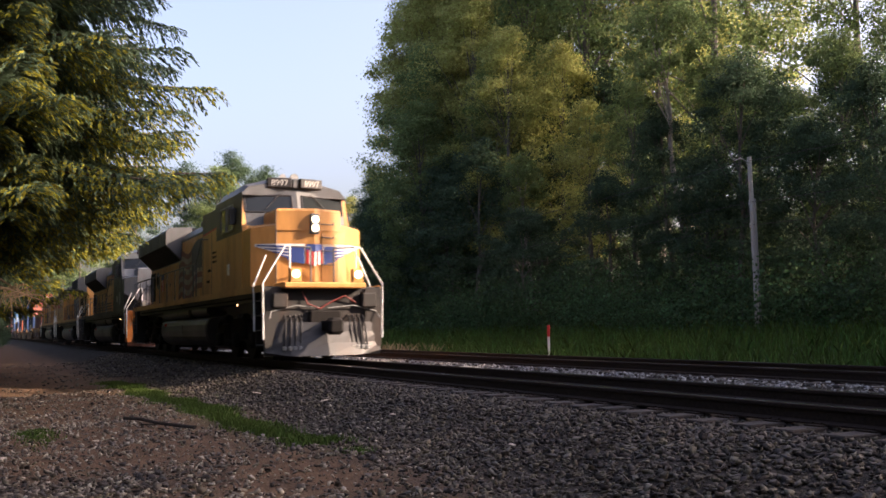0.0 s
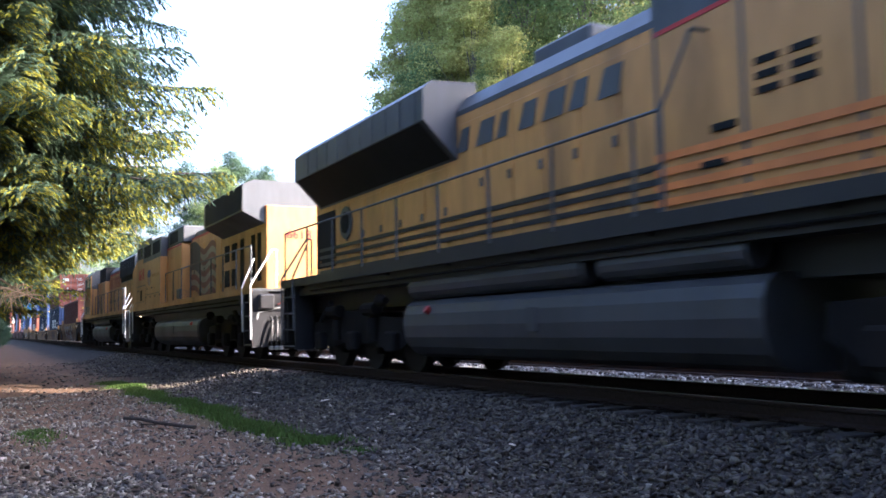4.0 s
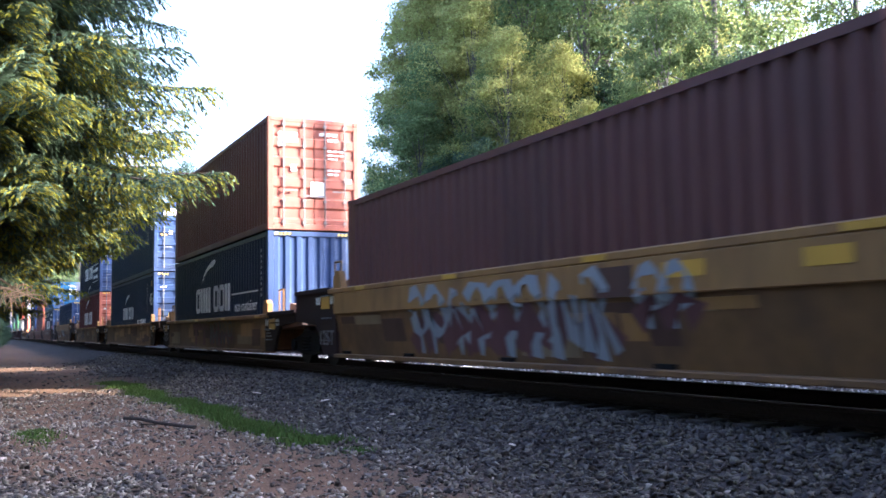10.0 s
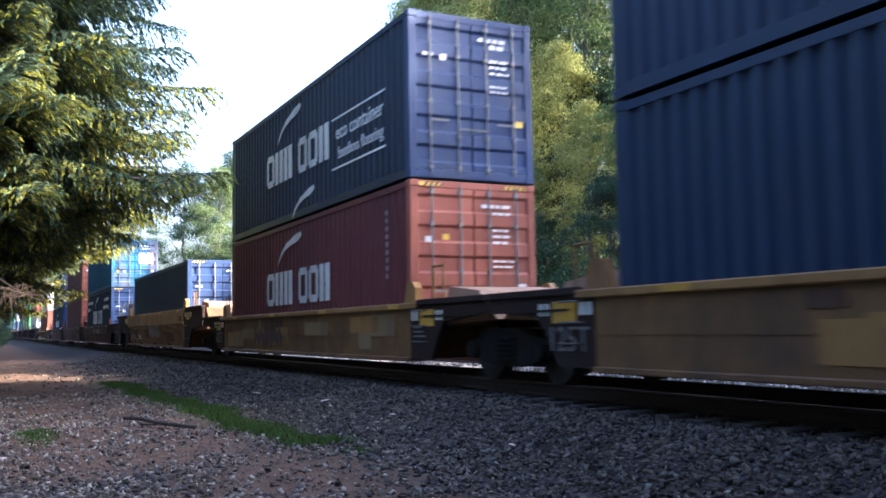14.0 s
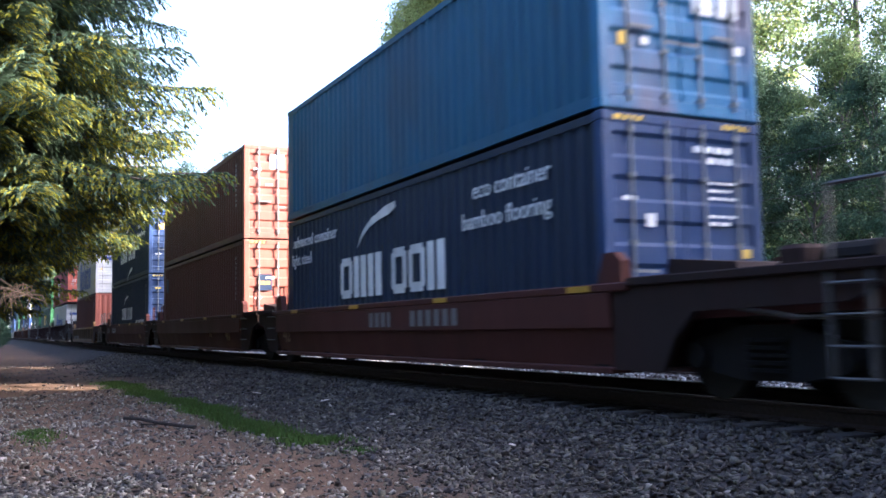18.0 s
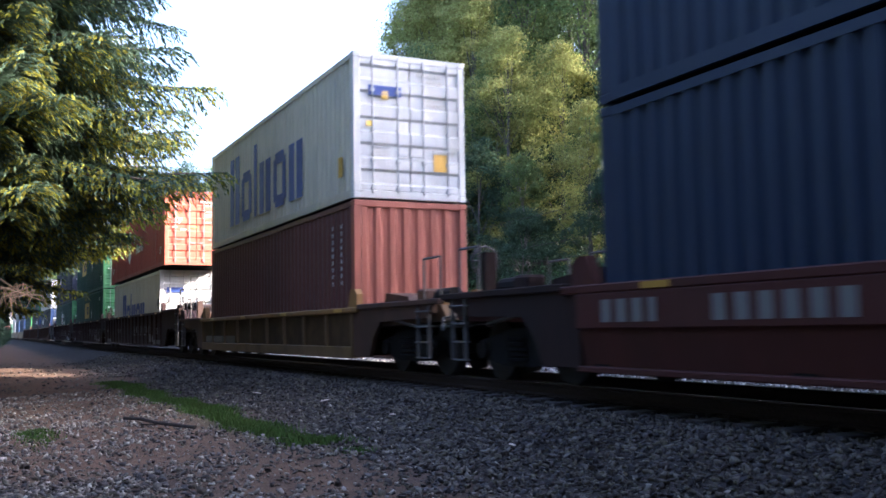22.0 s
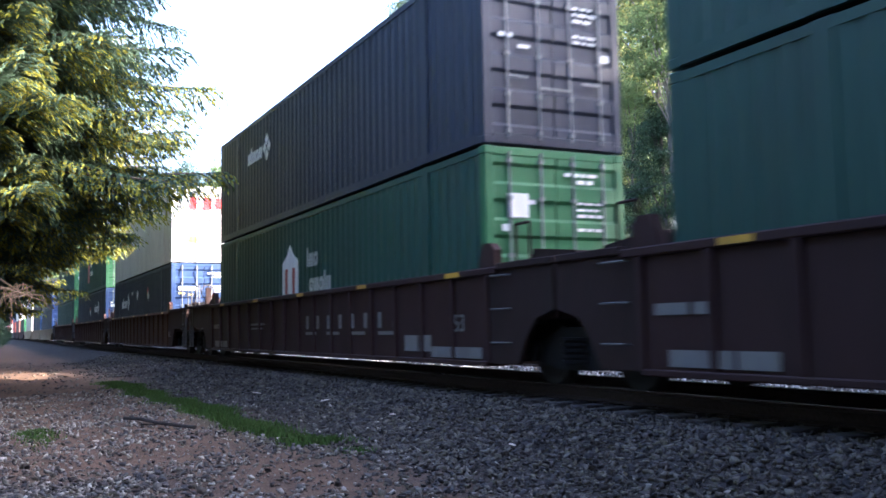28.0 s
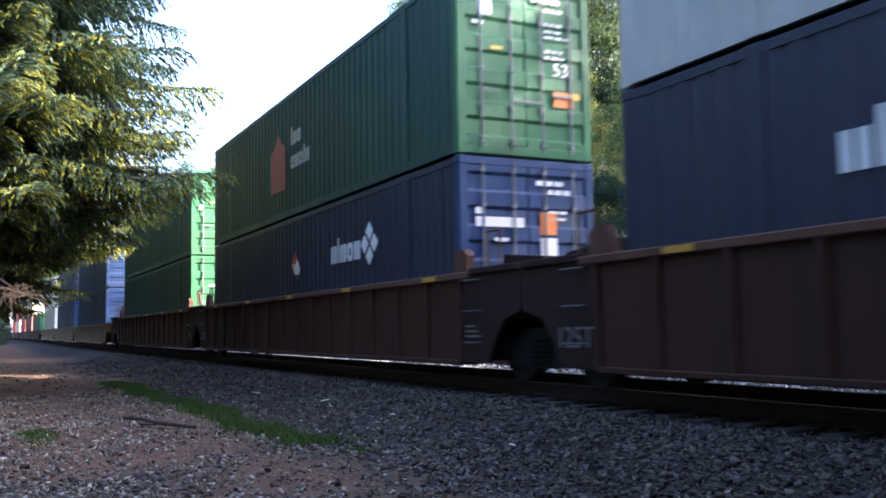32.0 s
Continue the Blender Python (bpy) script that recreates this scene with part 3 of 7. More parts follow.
def glyphs(pattern, x, z, h, mat, slant=0.0, name="wordmark", gap=0.13, weight=0.2, width=0.62):
    """A brand mark drawn as plain blocks and rings; its right end is x behind the leading end."""
    def make(c, L, H):
        mark = new(name)
        mark.parent = c
        mark["label"] = "plain painted brand mark"
        w, t = h * width, h * weight
        total = sum({"i": t + gap * h, " ": w * 0.6}.get(k.lower(), w + gap * h) for k in pattern)
        px = -x - total
        y0, y1 = SIDE_Y - 0.005, SIDE_Y

        def bar(a, b, lo, hi):
            g = Geo()
            g.prism([(px + a + slant * lo, z + lo), (px + b + slant * lo, z + lo), (px + b + slant * hi, z + hi), (px + a + slant * hi, z + hi)], y0, y1)
            part("block", g, mat, mark)
        for k in pattern:
            hh = h if k.isupper() else h * 0.7
            k = k.lower()
            if k == "i":
                bar(0, t, 0, h)
                px += t + gap * h
                continue
            if k == " ":
                px += w * 0.6
                continue
            if k == "o":
                bar(0, t, t * 0.5, hh - t * 0.5), bar(w - t, w, t * 0.5, hh - t * 0.5), bar(t * 0.5, w - t * 0.5, 0, t), bar(t * 0.5, w - t * 0.5, hh - t, hh)
            if k == "b":
                bar(0, w * 0.4, 0, hh), bar(w * 0.56, w, 0, hh)
            if k == "d":
                bar(0, w, 0, hh * 0.42), bar(0, w, hh * 0.56, hh)
            px += w + gap * h
    return make


def swoosh(x, z, s, mat):
    def make(c, L, H):
        g = Geo()
        pts = [(-0.2, -0.3), (-0.02, 0.08), (0.2, 0.34), (0.5, 0.5), (0.8, 0.58), (1.0, 0.76), (0.98, 0.96), (0.7, 0.9), (0.42, 0.7), (0.3, 0.66), (0.02, 0.32), (-0.12, 0.02)]
        g.prism([(-x + (px - 0.8) * 1.75 * s, z + pz * 0.62 * s) for px, pz in pts], SIDE_Y - 0.005, SIDE_Y)
        part("swoosh", g, mat, c, "plain painted brand mark")
    return make


def diamond(x, z, s, mat, name="placard"):
    return lambda c, L, H: part(name, Geo().prism([(-x - s, z), (-x, z - s), (-x + s, z), (-x, z + s)], SIDE_Y - 0.005, SIDE_Y), mat, c)


def four_diamonds(x, z, s, mat):
    """Four small diamonds set round an open middle."""
    def make(c, L, H):
        for dx, dz in ((-0.55, 0), (0.55, 0), (0, -0.55), (0, 0.55)):
            diamond(x + dx * s, z + dz * s, s * 0.42, mat, "mark_piece")(c, L, H)
    return make


def hazard(c, L, H):
    for s in (-1, 1):
        h = part("hazard_stripe", Geo().box(-0.003, 0.003, *sorted((s * 0.62, s * 1.05)), H - 0.10, H - 0.035), hazard_yellow, c, "yellow and black height warning stripe")
        g = Geo()
        for k in range(4):
            y = s * (0.66 + 0.1 * k)
            g.prism([(y, H - 0.10), (y + 0.045, H - 0.10), (y + 0.075, H - 0.035), (y + 0.03, H - 0.035)], 0.003, 0.006, "x")
        part("black_bar", g, black_paint, h)


def papers(seed, n=9, mat=None):
    """Unreadable lettering and stickers on the doors: rows of short bars, most of them on the second leaf."""
    def make(c, L, H):
        rng = random.Random(seed)

        def mark(y, z, w, h, m):
            part("sticker", Geo().box(-0.008, 0.002, y, y + w, z, z + h), m, c)
        ink = mat or white_paint
        z = H * rng.uniform(0.84, 0.88)
        for k in range(3 + n // 3):
            h = rng.choice((0.05, 0.06, 0.075)) if k < 2 else rng.choice((0.035, 0.045))
            y, end = 0.36 if k else 0.14, rng.uniform(0.62, 0.76)
            row = Geo()
            while y < end:
                w = rng.uniform(0.06, 0.17)
                row.box(-0.008, 0.002, y, y + w, z, z + h)
                y += w + 0.035
            part("stencil_row", row, ink, c)
            z -= h + (rng.uniform(0.16, 0.3) if k in (1, 4) else 0.06)
        for y in (-0.95, -0.62, -0.2)[:2 + n % 2]:
            w, h = rng.choice(((0.2, 0.05), (0.14, 0.16), (0.24, 0.06), (0.12, 0.1)))
            mark(y, H * rng.uniform(0.25, 0.8), w, h, ink if rng.random() < 0.7 else hazard_yellow)
        mark(0.86, H * rng.uniform(0.3, 0.5), 0.15, 0.11, mat or rng.choice((hazard_yellow, white_paint)))
    return make


def code_column(x):
    """Upright column of unreadable characters on the camera side."""
    def make(c, L, H):
        for k in range(9):
            part("code_mark", Geo().box(-x - 0.035, -x + 0.035, SIDE_Y - 0.004, SIDE_Y, H - 0.5 - 0.14 * k, H - 0.42 - 0.14 * k), pale_mark, c)
    return make


def bigmark(x=3.9, h=0.78, z=1.0):
    return [glyphs("OBB OOB", x, z, h, white_paint, width=0.8, gap=0.12), swoosh(x + 2.9 * h, z + h + 0.40 * h, 1.1 * h, white_paint)]


# ---- well cars ----
def truck(parent, x, wheel_r=0.42, base=1.78):
    """A freight truck under a car, its parts set at x."""
    parts = []
    for s in (-1, 1):
        g = Geo()
        y0, y1 = sorted((s * 0.93, s * 1.09))
        g.prism([(x - 1.05, 0.36), (x - 0.72, 0.28), (x - 0.35, 0.22), (x + 0.35, 0.22), (x + 0.72, 0.28), (x + 1.05, 0.36), (x + 1.1, 0.56), (x + 0.55, 0.66), (x + 0.3, 0.74), (x - 0.3, 0.74), (x - 0.55, 0.66), (x - 1.1, 0.56)], y0, y1)
        f = part("side_frame", g, running_gear, parent)
        sp = Geo()
        for k in (-0.16, 0.0, 0.16):
            for j in range(5):
                sp.cyl((x + k, s * 1.11, 0.3 + 0.07 * j), (x + k, s * 1.11, 0.335 + 0.07 * j), 0.07, 8)
        part("spring", sp, running_gear, f)
        for k in (-1, 1):
            part("bearing_cap", Geo().cyl((x + k * base / 2, s * 1.05, 0.44), (x + k * base / 2, s * 1.17, 0.44), 0.13, 10), running_gear, f)
    part("bolster", Geo().box(x - 0.25, x + 0.25, -1.0, 1.0, 0.45, 0.72, 0.04), running_gear, parent)
    part("brake_beam", Geo().box(x - 0.5, x + 0.5, -0.66, 0.66, 0.2, 0.44, 0.05), running_gear, parent)
    for k in (-1, 1):
        cx = x + k * base / 2
        g = wheel_pair(cx, wheel_r, 0.08)
        part("wheelset", g, wheel_tread, parent, "steel wheels on an axle")


def grab(parent, x, y, z0, z1, n, w=0.4, mat=None, along=True):
    """A small ladder of rungs."""
    for k in range(n):
        z = z0 + (z1 - z0) * k / max(1, n - 1)
        pts = [(x, y, z), (x, y - 0.07, z), (x + w, y - 0.07, z), (x + w, y, z)] if along else [(x, y, z), (x + 0.07, y, z), (x + 0.07, y + w, z), (x, y + w, z)]
        part("rung", Geo().tube(pts, 0.014, 6), mat or rung_paint, parent)


def well_unit(label, f, r, front, rear, body, top, ribbed=0, side_top=1.2, front_gap=2.0, rear_gap=2.0, far=False, end_mat=None, hatch=None, text=(), sloped=False, trim=None, sill=0.295):
    """One well of a double-stack car. f, r: where its load starts and ends; front, rear: 'car' or 'joint'."""
    end_mat = end_mat or body
    hatch, trim = hatch or end_mat, trim or body
    uc = (f + r) / 2
    hw = (f - r) / 2 + 0.3
    c = thing("well_car", label, "well car", "well cars of the train")
    fe, re = hw - 0.3 + front_gap, -(hw - 0.3 + rear_gap)
    for s in (-1, 1):
        y0, y1 = sorted((s * 1.30, s * 1.36))
        if not sloped:
            g = Geo().prism([(-hw, 0.27), (hw, 0.27), (hw, side_top), (-hw, side_top)], y0, y1)
        else:
            g = Geo().prism([(s * 1.20, 0.27), (s * (1.38 - 0.2 * (side_top - 0.67)), 0.27), (s * 1.38, side_top - 0.40), (s * 1.38, side_top), (s * 1.30, side_top)], -hw, hw, "x")
        side = part("well_side", g, body, c)
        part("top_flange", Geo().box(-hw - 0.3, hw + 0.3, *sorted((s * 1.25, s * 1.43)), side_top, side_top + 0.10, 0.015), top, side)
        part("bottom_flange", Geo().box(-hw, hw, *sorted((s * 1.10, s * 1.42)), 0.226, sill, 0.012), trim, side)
        if not far and s < 0:
            x = -hw + 1.2
            while x < hw:
                part("reflector", Geo().box(x, x + 0.45, -1.434, -1.43, side_top + 0.015, side_top + 0.085), reflect_yellow, side, "yellow reflector strip")
                x += 3.6
        if ribbed:
            n = int(2 * hw / ribbed)
            for k in range(n + 1):
                x = -hw + 2 * hw * k / n
                part("rib", stock(("rib", s, side_top, trim.name), lambda: Geo().prism([(s * 1.36, 0.28), (s * 1.40, 0.28), (s * 1.43, side_top), (s * 1.36, side_top)], -0.045, 0.045, "x").mesh("rib", trim)), trim, side).matrix_basis = Matrix.Translation((x, 0, 0))
        elif not sloped:
            part("mid_strake", Geo().box(-hw, hw, *sorted((s * 1.36, s * 1.372)), side_top - 0.42, side_top - 0.38), body, side)
        else:
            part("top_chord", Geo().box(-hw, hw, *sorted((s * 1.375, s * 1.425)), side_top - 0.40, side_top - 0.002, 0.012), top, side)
    for x in (-hw * 0.95, -hw * 0.5, 0.0, hw * 0.5, hw * 0.95):
        part("cross_member", Geo().box(x - 0.15, x + 0.15, -1.3, 1.3, 0.265, 0.35), running_gear, c)
    for d, e, kind in ((1, fe, front), (-1, re, rear)):
        a = d * hw
        part("end_bulkhead", Geo().box(min(a, a + d * 0.1), max(a, a + d * 0.1), -1.3, 1.3, 0.3, side_top + 0.05), body, c)
        # deck over the truck, with its sloping sides
        z1 = side_top + 0.05
        plat = part("end_platform", Geo().prism([(a, 0.78), (e * 1.0 - d * 0.25, 0.86), (e - d * 0.1, z1 - 0.25), (e - d * 0.35, z1), (a, z1)], -1.18, 1.18), body, c)
        for s in (-1, 1):
            if kind == "joint":
                out = [(a, 0.27), (a + d * 0.75, 0.27), (a + d * 0.95, 0.60), (a + d * 1.2, 0.86), (e - d * 0.04, 0.96), (e - d * 0.04, z1), (a, z1)]
            else:
                out = [(a, 0.27), (a + d * 0.8, 0.27), (a + d * 1.0, 0.62), (a + d * 1.3, 0.88), (e - d * 0.6, 0.92), (e - d * 0.25, z1 - 0.12), (e - d * 0.25, z1), (a, z1)]
            part("gusset", Geo().prism(out, *sorted((s * 1.30, s * 1.375))), end_mat, plat)
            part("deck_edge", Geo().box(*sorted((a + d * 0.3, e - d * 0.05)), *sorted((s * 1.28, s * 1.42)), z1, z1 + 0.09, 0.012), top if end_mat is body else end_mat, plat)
            if not far and body in (well_yellow,):
                x0 = a + d * 0.35
                part("reflector", Geo().box(*sorted((x0, x0 + d * 0.5)), *sorted((s * 1.376, s * 1.381)), z1 - 0.33, z1 - 0.07), reflect_yellow, plat, "yellow reflector plate")
                for k in (-0.16, -0.30, 0.58, 0.72):
                    part("white_dash", Geo().box(*sorted((x0 + d * k, x0 + d * (k + 0.08))), *sorted((s * 1.376, s * 1.381)), z1 - 0.24, z1 - 0.09), white_paint, plat)
                part("tie_bar", Geo().box(*sorted((a + d * 0.5, e - d * 0.2)), *sorted((s * 1.38, s * 1.40)), 0.93, 0.96), end_mat, plat)
        part("walkway_grating", Geo().box(*sorted((a + d * 0.1, e - d * 0.4)), -1.15, 1.15, z1, z1 + 0.035), top, plat)
        if not far:
            part("cover_hatch", Geo().prism([(a + d * 0.25, z1 + 0.03), (a + d * 1.45, z1 + 0.03), (a + d * 1.35, z1 + 0.2), (a + d * 0.35, z1 + 0.3)], -0.85, 0.85), hatch, plat)
            # container guide castings at the well's corners
            for s in (-1, 1):
                part("corner_guide", Geo().prism([(a - d * 0.30, side_top + 0.08), (a + d * 0.16, side_top + 0.08), (a + d * 0.16, side_top + 0.34), (a + d * 0.04, side_top + 0.44), (a - d * 0.16, side_top + 0.44), (a - d * 0.22, side_top + 0.30)], *sorted((s * 1.235, s * 1.36))), top, c)
        if kind == "car":
            part("coupler", Geo().box(*sorted((e - d * 0.5, e - d * 0.0)), -0.14, 0.14, 0.72, 0.96, 0.04).box(*sorted((e - d * 0.16, e + d * 0.02)), -0.2, 0.2, 0.68, 1.0, 0.06), running_gear, c)
            if not far:
                for s in (-1, 1):
                    for q in (0.36, 0.76):
                        part("ladder_stile", Geo().box(*sorted((e - d * q, e - d * (q + 0.035))), *span(s, 1.34, 1.40), 0.30, z1, 0.0), rung_paint, plat)
                    grab(plat, e - d * 0.45 if d < 0 else e - 0.75, -1.36 if s < 0 else 1.43, 0.3, z1 - 0.1, 4, 0.42)
                    part("stanchion", Geo().tube([(e - d * 0.3, s * 1.2, z1), (e - d * 0.3, s * 1.2, z1 + 0.75), (e - d * 0.9, s * 1.2, z1 + 0.75), (e - d * 0.9, s * 1.2, z1)], 0.02, 6), rung_paint, plat)
                if d < 0:
                    w = part("brake_stand", Geo().box(e + 0.42, e + 0.56, -0.9, -0.72, z1, z1 + 0.7), end_mat, plat)
                    ring = [(e + 0.38, -0.81 + 0.22 * math.cos(q), z1 + 0.58 + 0.22 * math.sin(q)) for q in [k * math.pi / 7 for k in range(15)]]
                    part("brake_wheel", Geo().tube(ring, 0.02, 6).tube([ring[0], ring[7]], 0.015).tube([ring[3], ring[10]], 0.015), rung_paint, w)
                part("air_hose", Geo().tube([(e - d * 0.2, -0.35, 0.8), (e - d * 0.02, -0.38, 0.6), (e + d * 0.1, -0.36, 0.42)], 0.03, 6), black_paint, c)
                part("uncoupling_lever", Geo().tube([(e - d * 0.25, 0.0, 1.02), (e - d * 0.1, -0.5, 1.0), (e - d * 0.12, -1.25, 0.92), (e + d * 0.02, -1.34, 0.72)], 0.016, 6), rung_paint, c)
                part("brake_cylinder", Geo().cyl((e - d * 1.3, -0.7, z1 + 0.16), (e - d * 0.75, -0.7, z1 + 0.16), 0.14, 12), running_gear, plat)
                part("control_valve", Geo().box(*sorted((e - d * 1.75, e - d * 1.4)), -0.95, -0.6, z1 + 0.03, z1 + 0.30, 0.04), end_mat, plat)
                part("train_line", Geo().tube([(e - d * 2.6, -1.24, 0.98), (e - d * 1.2, -1.26, 0.80), (e - d * 0.4, -0.8, 0.78), (e - d * 0.15, -0.4, 0.82)], 0.024, 6), rung_paint, c)
            truck(c, e - d * 1.75)
        elif d < 0:
            truck(c, e)
        if kind == "joint" and not far:
            part("articulation", Geo().cyl((e, 0, 0.72), (e, 0, 1.0), 0.3, 14).box(*sorted((e, a)), -0.25, 0.25, 0.75, 0.95), running_gear, c)
            grab(plat, a + d * 0.2 if d > 0 else a - 0.62, -1.38, 0.55, z1 - 0.08, 3, 0.4)
            part("guard_rail", Geo().tube([(a + d * 0.35, -1.12, z1), (a + d * 0.35, -1.12, z1 + 0.62), (a + d * 0.7, -1.12, z1 + 0.62), (a + d * 0.7, -1.12, z1)], 0.02), top, plat)
    for t in text:
        t(c, hw, side_top - (1000.0 if sloped else 0.0))
    return rides(c, uc)


def well_face(top, z):
    """Where the camera side of a well lies at a height, and its lean; plain sides are marked by a lowered top."""
    if top > -100:
        return -1.373, 0.0
    top += 1000.0
    return (-1.425, 0.0) if z > top - 0.42 else (-1.38 + 0.2 * (top - 0.40 - z), 11.3)


def well_word(text, x, z, size, mat):
    """A word on the camera side of a well; x is its start, measured from the well's middle."""
    def make(c, hw, top):
        y, tilt = well_face(top, z)
        word(text, size, mat, c).matrix_basis = pose(x, y - 0.003, z, tilt)
    return make


def well_bars(x, z, sizes, h, mat, gap=0.08, lift=0.0):
    def make(c, hw, top):
        px = x
        for w in sizes:
            y, tilt = well_face(top, z)
            part("stencil_mark", Geo().box(0, w, -0.005, 0.0, 0, h), mat, c).matrix_basis = pose(px, y - 0.003 - lift, z, tilt)
            px += w + gap
    return make


def well_patches(seed, mats, n=14, lo=0.35, hi=1.15):
    """Rectangles of touched-up and faded paint on the side."""
    def make(c, hw, top):
        rng = random.Random(seed)
        real = top + 1000.0 if top < -100 else top
        crease = real - 0.42
        for k in range(n):
            w, h = rng.uniform(0.3, 1.5), rng.uniform(0.12, 0.42)
            x, z = rng.uniform(-hw, hw - w), rng.uniform(lo, max(lo + 0.02, real - h - 0.02))
            if top < -100 and z < crease < z + h + 0.03:
                h = max(0.06, crease - z - 0.03)
            y, tilt = well_face(top, z)
            part("paint_patch", Geo().box(0, w, -0.002 - 0.0004 * k, 0.004, 0, h), rng.choice(mats), c).matrix_basis = pose(x, y, z, tilt)
    return make


def graffiti(x, z, w, h, seed, mat):
    """Sprayed strokes and loops on a side, without any readable word."""
    def make(c, hw, top):
        rng = random.Random(seed)
        halo = paint("faded_red_spray", (0.10, 0.04, 0.04), 0.7)
        real = top + 1000.0 if top < -100 else top

        def ribbon(pts, wide, m, lift, name):
            g = Geo()
            v = []
            for k, (a, b) in enumerate(pts):
                p, q = pts[max(0, k - 1)], pts[min(len(pts) - 1, k + 1)]
                dx, dz = q[0] - p[0], q[1] - p[1]
                n = math.hypot(dx, dz) or 1.0
                ww = wide * (0.75 + 0.5 * math.sin(k * 1.7 + a))
                for s in (-1, 1):
                    zz = max(0.31, min(real - 0.02, b + s * dx / n * ww / 2))
                    v.append((a - s * dz / n * ww / 2, well_face(top, zz)[0] - lift, zz))
            g.add(v, [(2 * k, 2 * k + 2, 2 * k + 3, 2 * k + 1) for k in range(len(pts) - 1)])
            part(name, g, m, c, "pale sprayed graffiti stroke" if m is mat else "faded red graffiti shadow")
        px, k = x, 0
        while px < x + w:
            bw = rng.uniform(0.55, 0.8) * h
            lift = 0.010 + 0.0012 * k
            ribbon([(px - 0.05, z + h * 0.1), (px + bw * 0.5, z + h * 0.45), (px + bw, z + h * 0.15)], h * 0.5, halo, 0.008 + 0.0002 * k, "graffiti_shadow")
            kind = rng.randrange(3)
            if kind == 0:
                pts = [(px + bw * (0.5 - 0.42 * math.cos(a)), z + h * (0.62 + 0.30 * math.sin(a))) for a in [q * 0.55 for q in range(12)]]
            elif kind == 1:
                pts = [(px + bw * (0.1 + 0.8 * q / 10), z + h * (0.55 + 0.36 * math.sin(q * 0.9 + seed))) for q in range(11)]
            else:
                pts = [(px + bw * 0.1, z + h * 0.1), (px + bw * 0.16, z + h * 0.5), (px + bw * 0.25, z + h * 0.9), (px + bw * 0.55, z + h * 0.98), (px + bw * 0.85, z + h * 0.75), (px + bw * 0.6, z + h * 0.5), (px + bw * 0.9, z + h * 0.1)]
            ribbon(pts, h * 0.19, mat, lift, "graffiti_stroke")
            f = rng.uniform(0.1, 0.5)
            ribbon([(px + bw * f, z + h * 0.02), (px + bw * (f + 0.06), z + h * 0.3), (px + bw * (f - 0.03), z + h * 0.62)], h * 0.2, mat, lift + 0.0006, "graffiti_stroke")
            px += bw * 0.92
            k += 1
    return make


def end_word(text, z, size, mat):
    """A word on the camera side of a well's rear gusset, and small stencilled lines on its front one."""
    def make(c, hw, top):
        me = lettering(text, size, mat)
        w = max(v.co.x for v in me.vertices)
        place(part("lettering", me, mat, c), -hw - 0.1 - w, -1.379, z)
        for k in range(3):
            part("stencil_mark", Geo().box(hw + 0.12, hw + 0.55 - 0.08 * k, -1.383, -1.374, 0.62 + 0.07 * k, 0.65 + 0.07 * k), faded_stencil, c)
    return make


# ---- locomotives: the front coupler is at x = 0, the body runs to -x ----
def both(fn):
    for s in (-1, 1):
        fn(s)


def span(s, a, b):
    return sorted((s * a, s * b))


def six_wheel_truck(c, x):
    """A three-axle locomotive truck."""
    def frame_side(s):
        g = Geo().prism([(x - 2.5, 0.62), (x - 2.2, 0.45), (x - 1.3, 0.42), (x - 0.7, 0.5), (x + 0.7, 0.5), (x + 1.3, 0.42), (x + 2.2, 0.45), (x + 2.5, 0.62), (x + 2.45, 0.92), (x + 1.2, 0.98), (x + 0.6, 1.12), (x - 0.6, 1.12), (x - 1.2, 0.98), (x - 2.45, 0.92)], *span(s, 1.02, 1.2))
        f = part("side_frame", g, running_gear, c)
        for k in (-1.85, 0.0, 1.85):
            part("axle_box", Geo().box(x + k - 0.2, x + k + 0.2, *span(s, 1.18, 1.36), 0.36, 0.72, 0.04), running_gear, f)
            part("brake_shoe", Geo().box(x + k + 0.5, x + k + 0.62, *span(s, 0.8, 1.0), 0.3, 0.75), running_gear, f)
        for k in (-0.95, 0.95):
            part("coil_spring", Geo().cyl((x + k, s * 1.25, 0.55), (x + k, s * 1.25, 0.95), 0.11, 10), running_gear, f)
            part("brake_cylinder", Geo().cyl((x + k - 0.3, s * 1.28, 1.12), (x + k + 0.25, s * 1.28, 1.12), 0.12, 10), running_gear, f)
        part("damper", Geo().cyl((x - 1.7, s * 1.3, 0.95), (x - 1.15, s * 1.3, 1.3), 0.06, 8), running_gear, f)
    both(frame_side)
    for k in (-1.0, 0.85):
        part("traction_motor", Geo().box(x + k - 0.42, x + k + 0.55, -0.66, 0.66, 0.17, 0.92, 0.08), running_gear, c)
    for k in (-2.75, 2.3):
        part("brake_rigging", Geo().box(x + k, x + k + 0.45, -0.8, 0.8, 0.22, 0.85, 0.06), running_gear, c)
    for k in (-1.85, 0.0, 1.85):
        cx, r = x + k, 0.53
        g = wheel_pair(cx, r, 0.1)
        part("wheelset", g, wheel_tread, c, "steel wheels on an axle")


def handrail(c, xs, y, z0, z1, mat, drop_front=True):
    rail = part("handrail", Geo().tube([(xs[0], y, z0)] + [(xs[0], y, z1)] + [(xs[-1], y, z1), (xs[-1], y, z0)], 0.02, 8), mat, c)
    for x in xs[1:-1]:
        part("stanchion", Geo().cyl((x, y, z0), (x, y, z1), 0.022, 8), mat, rail)


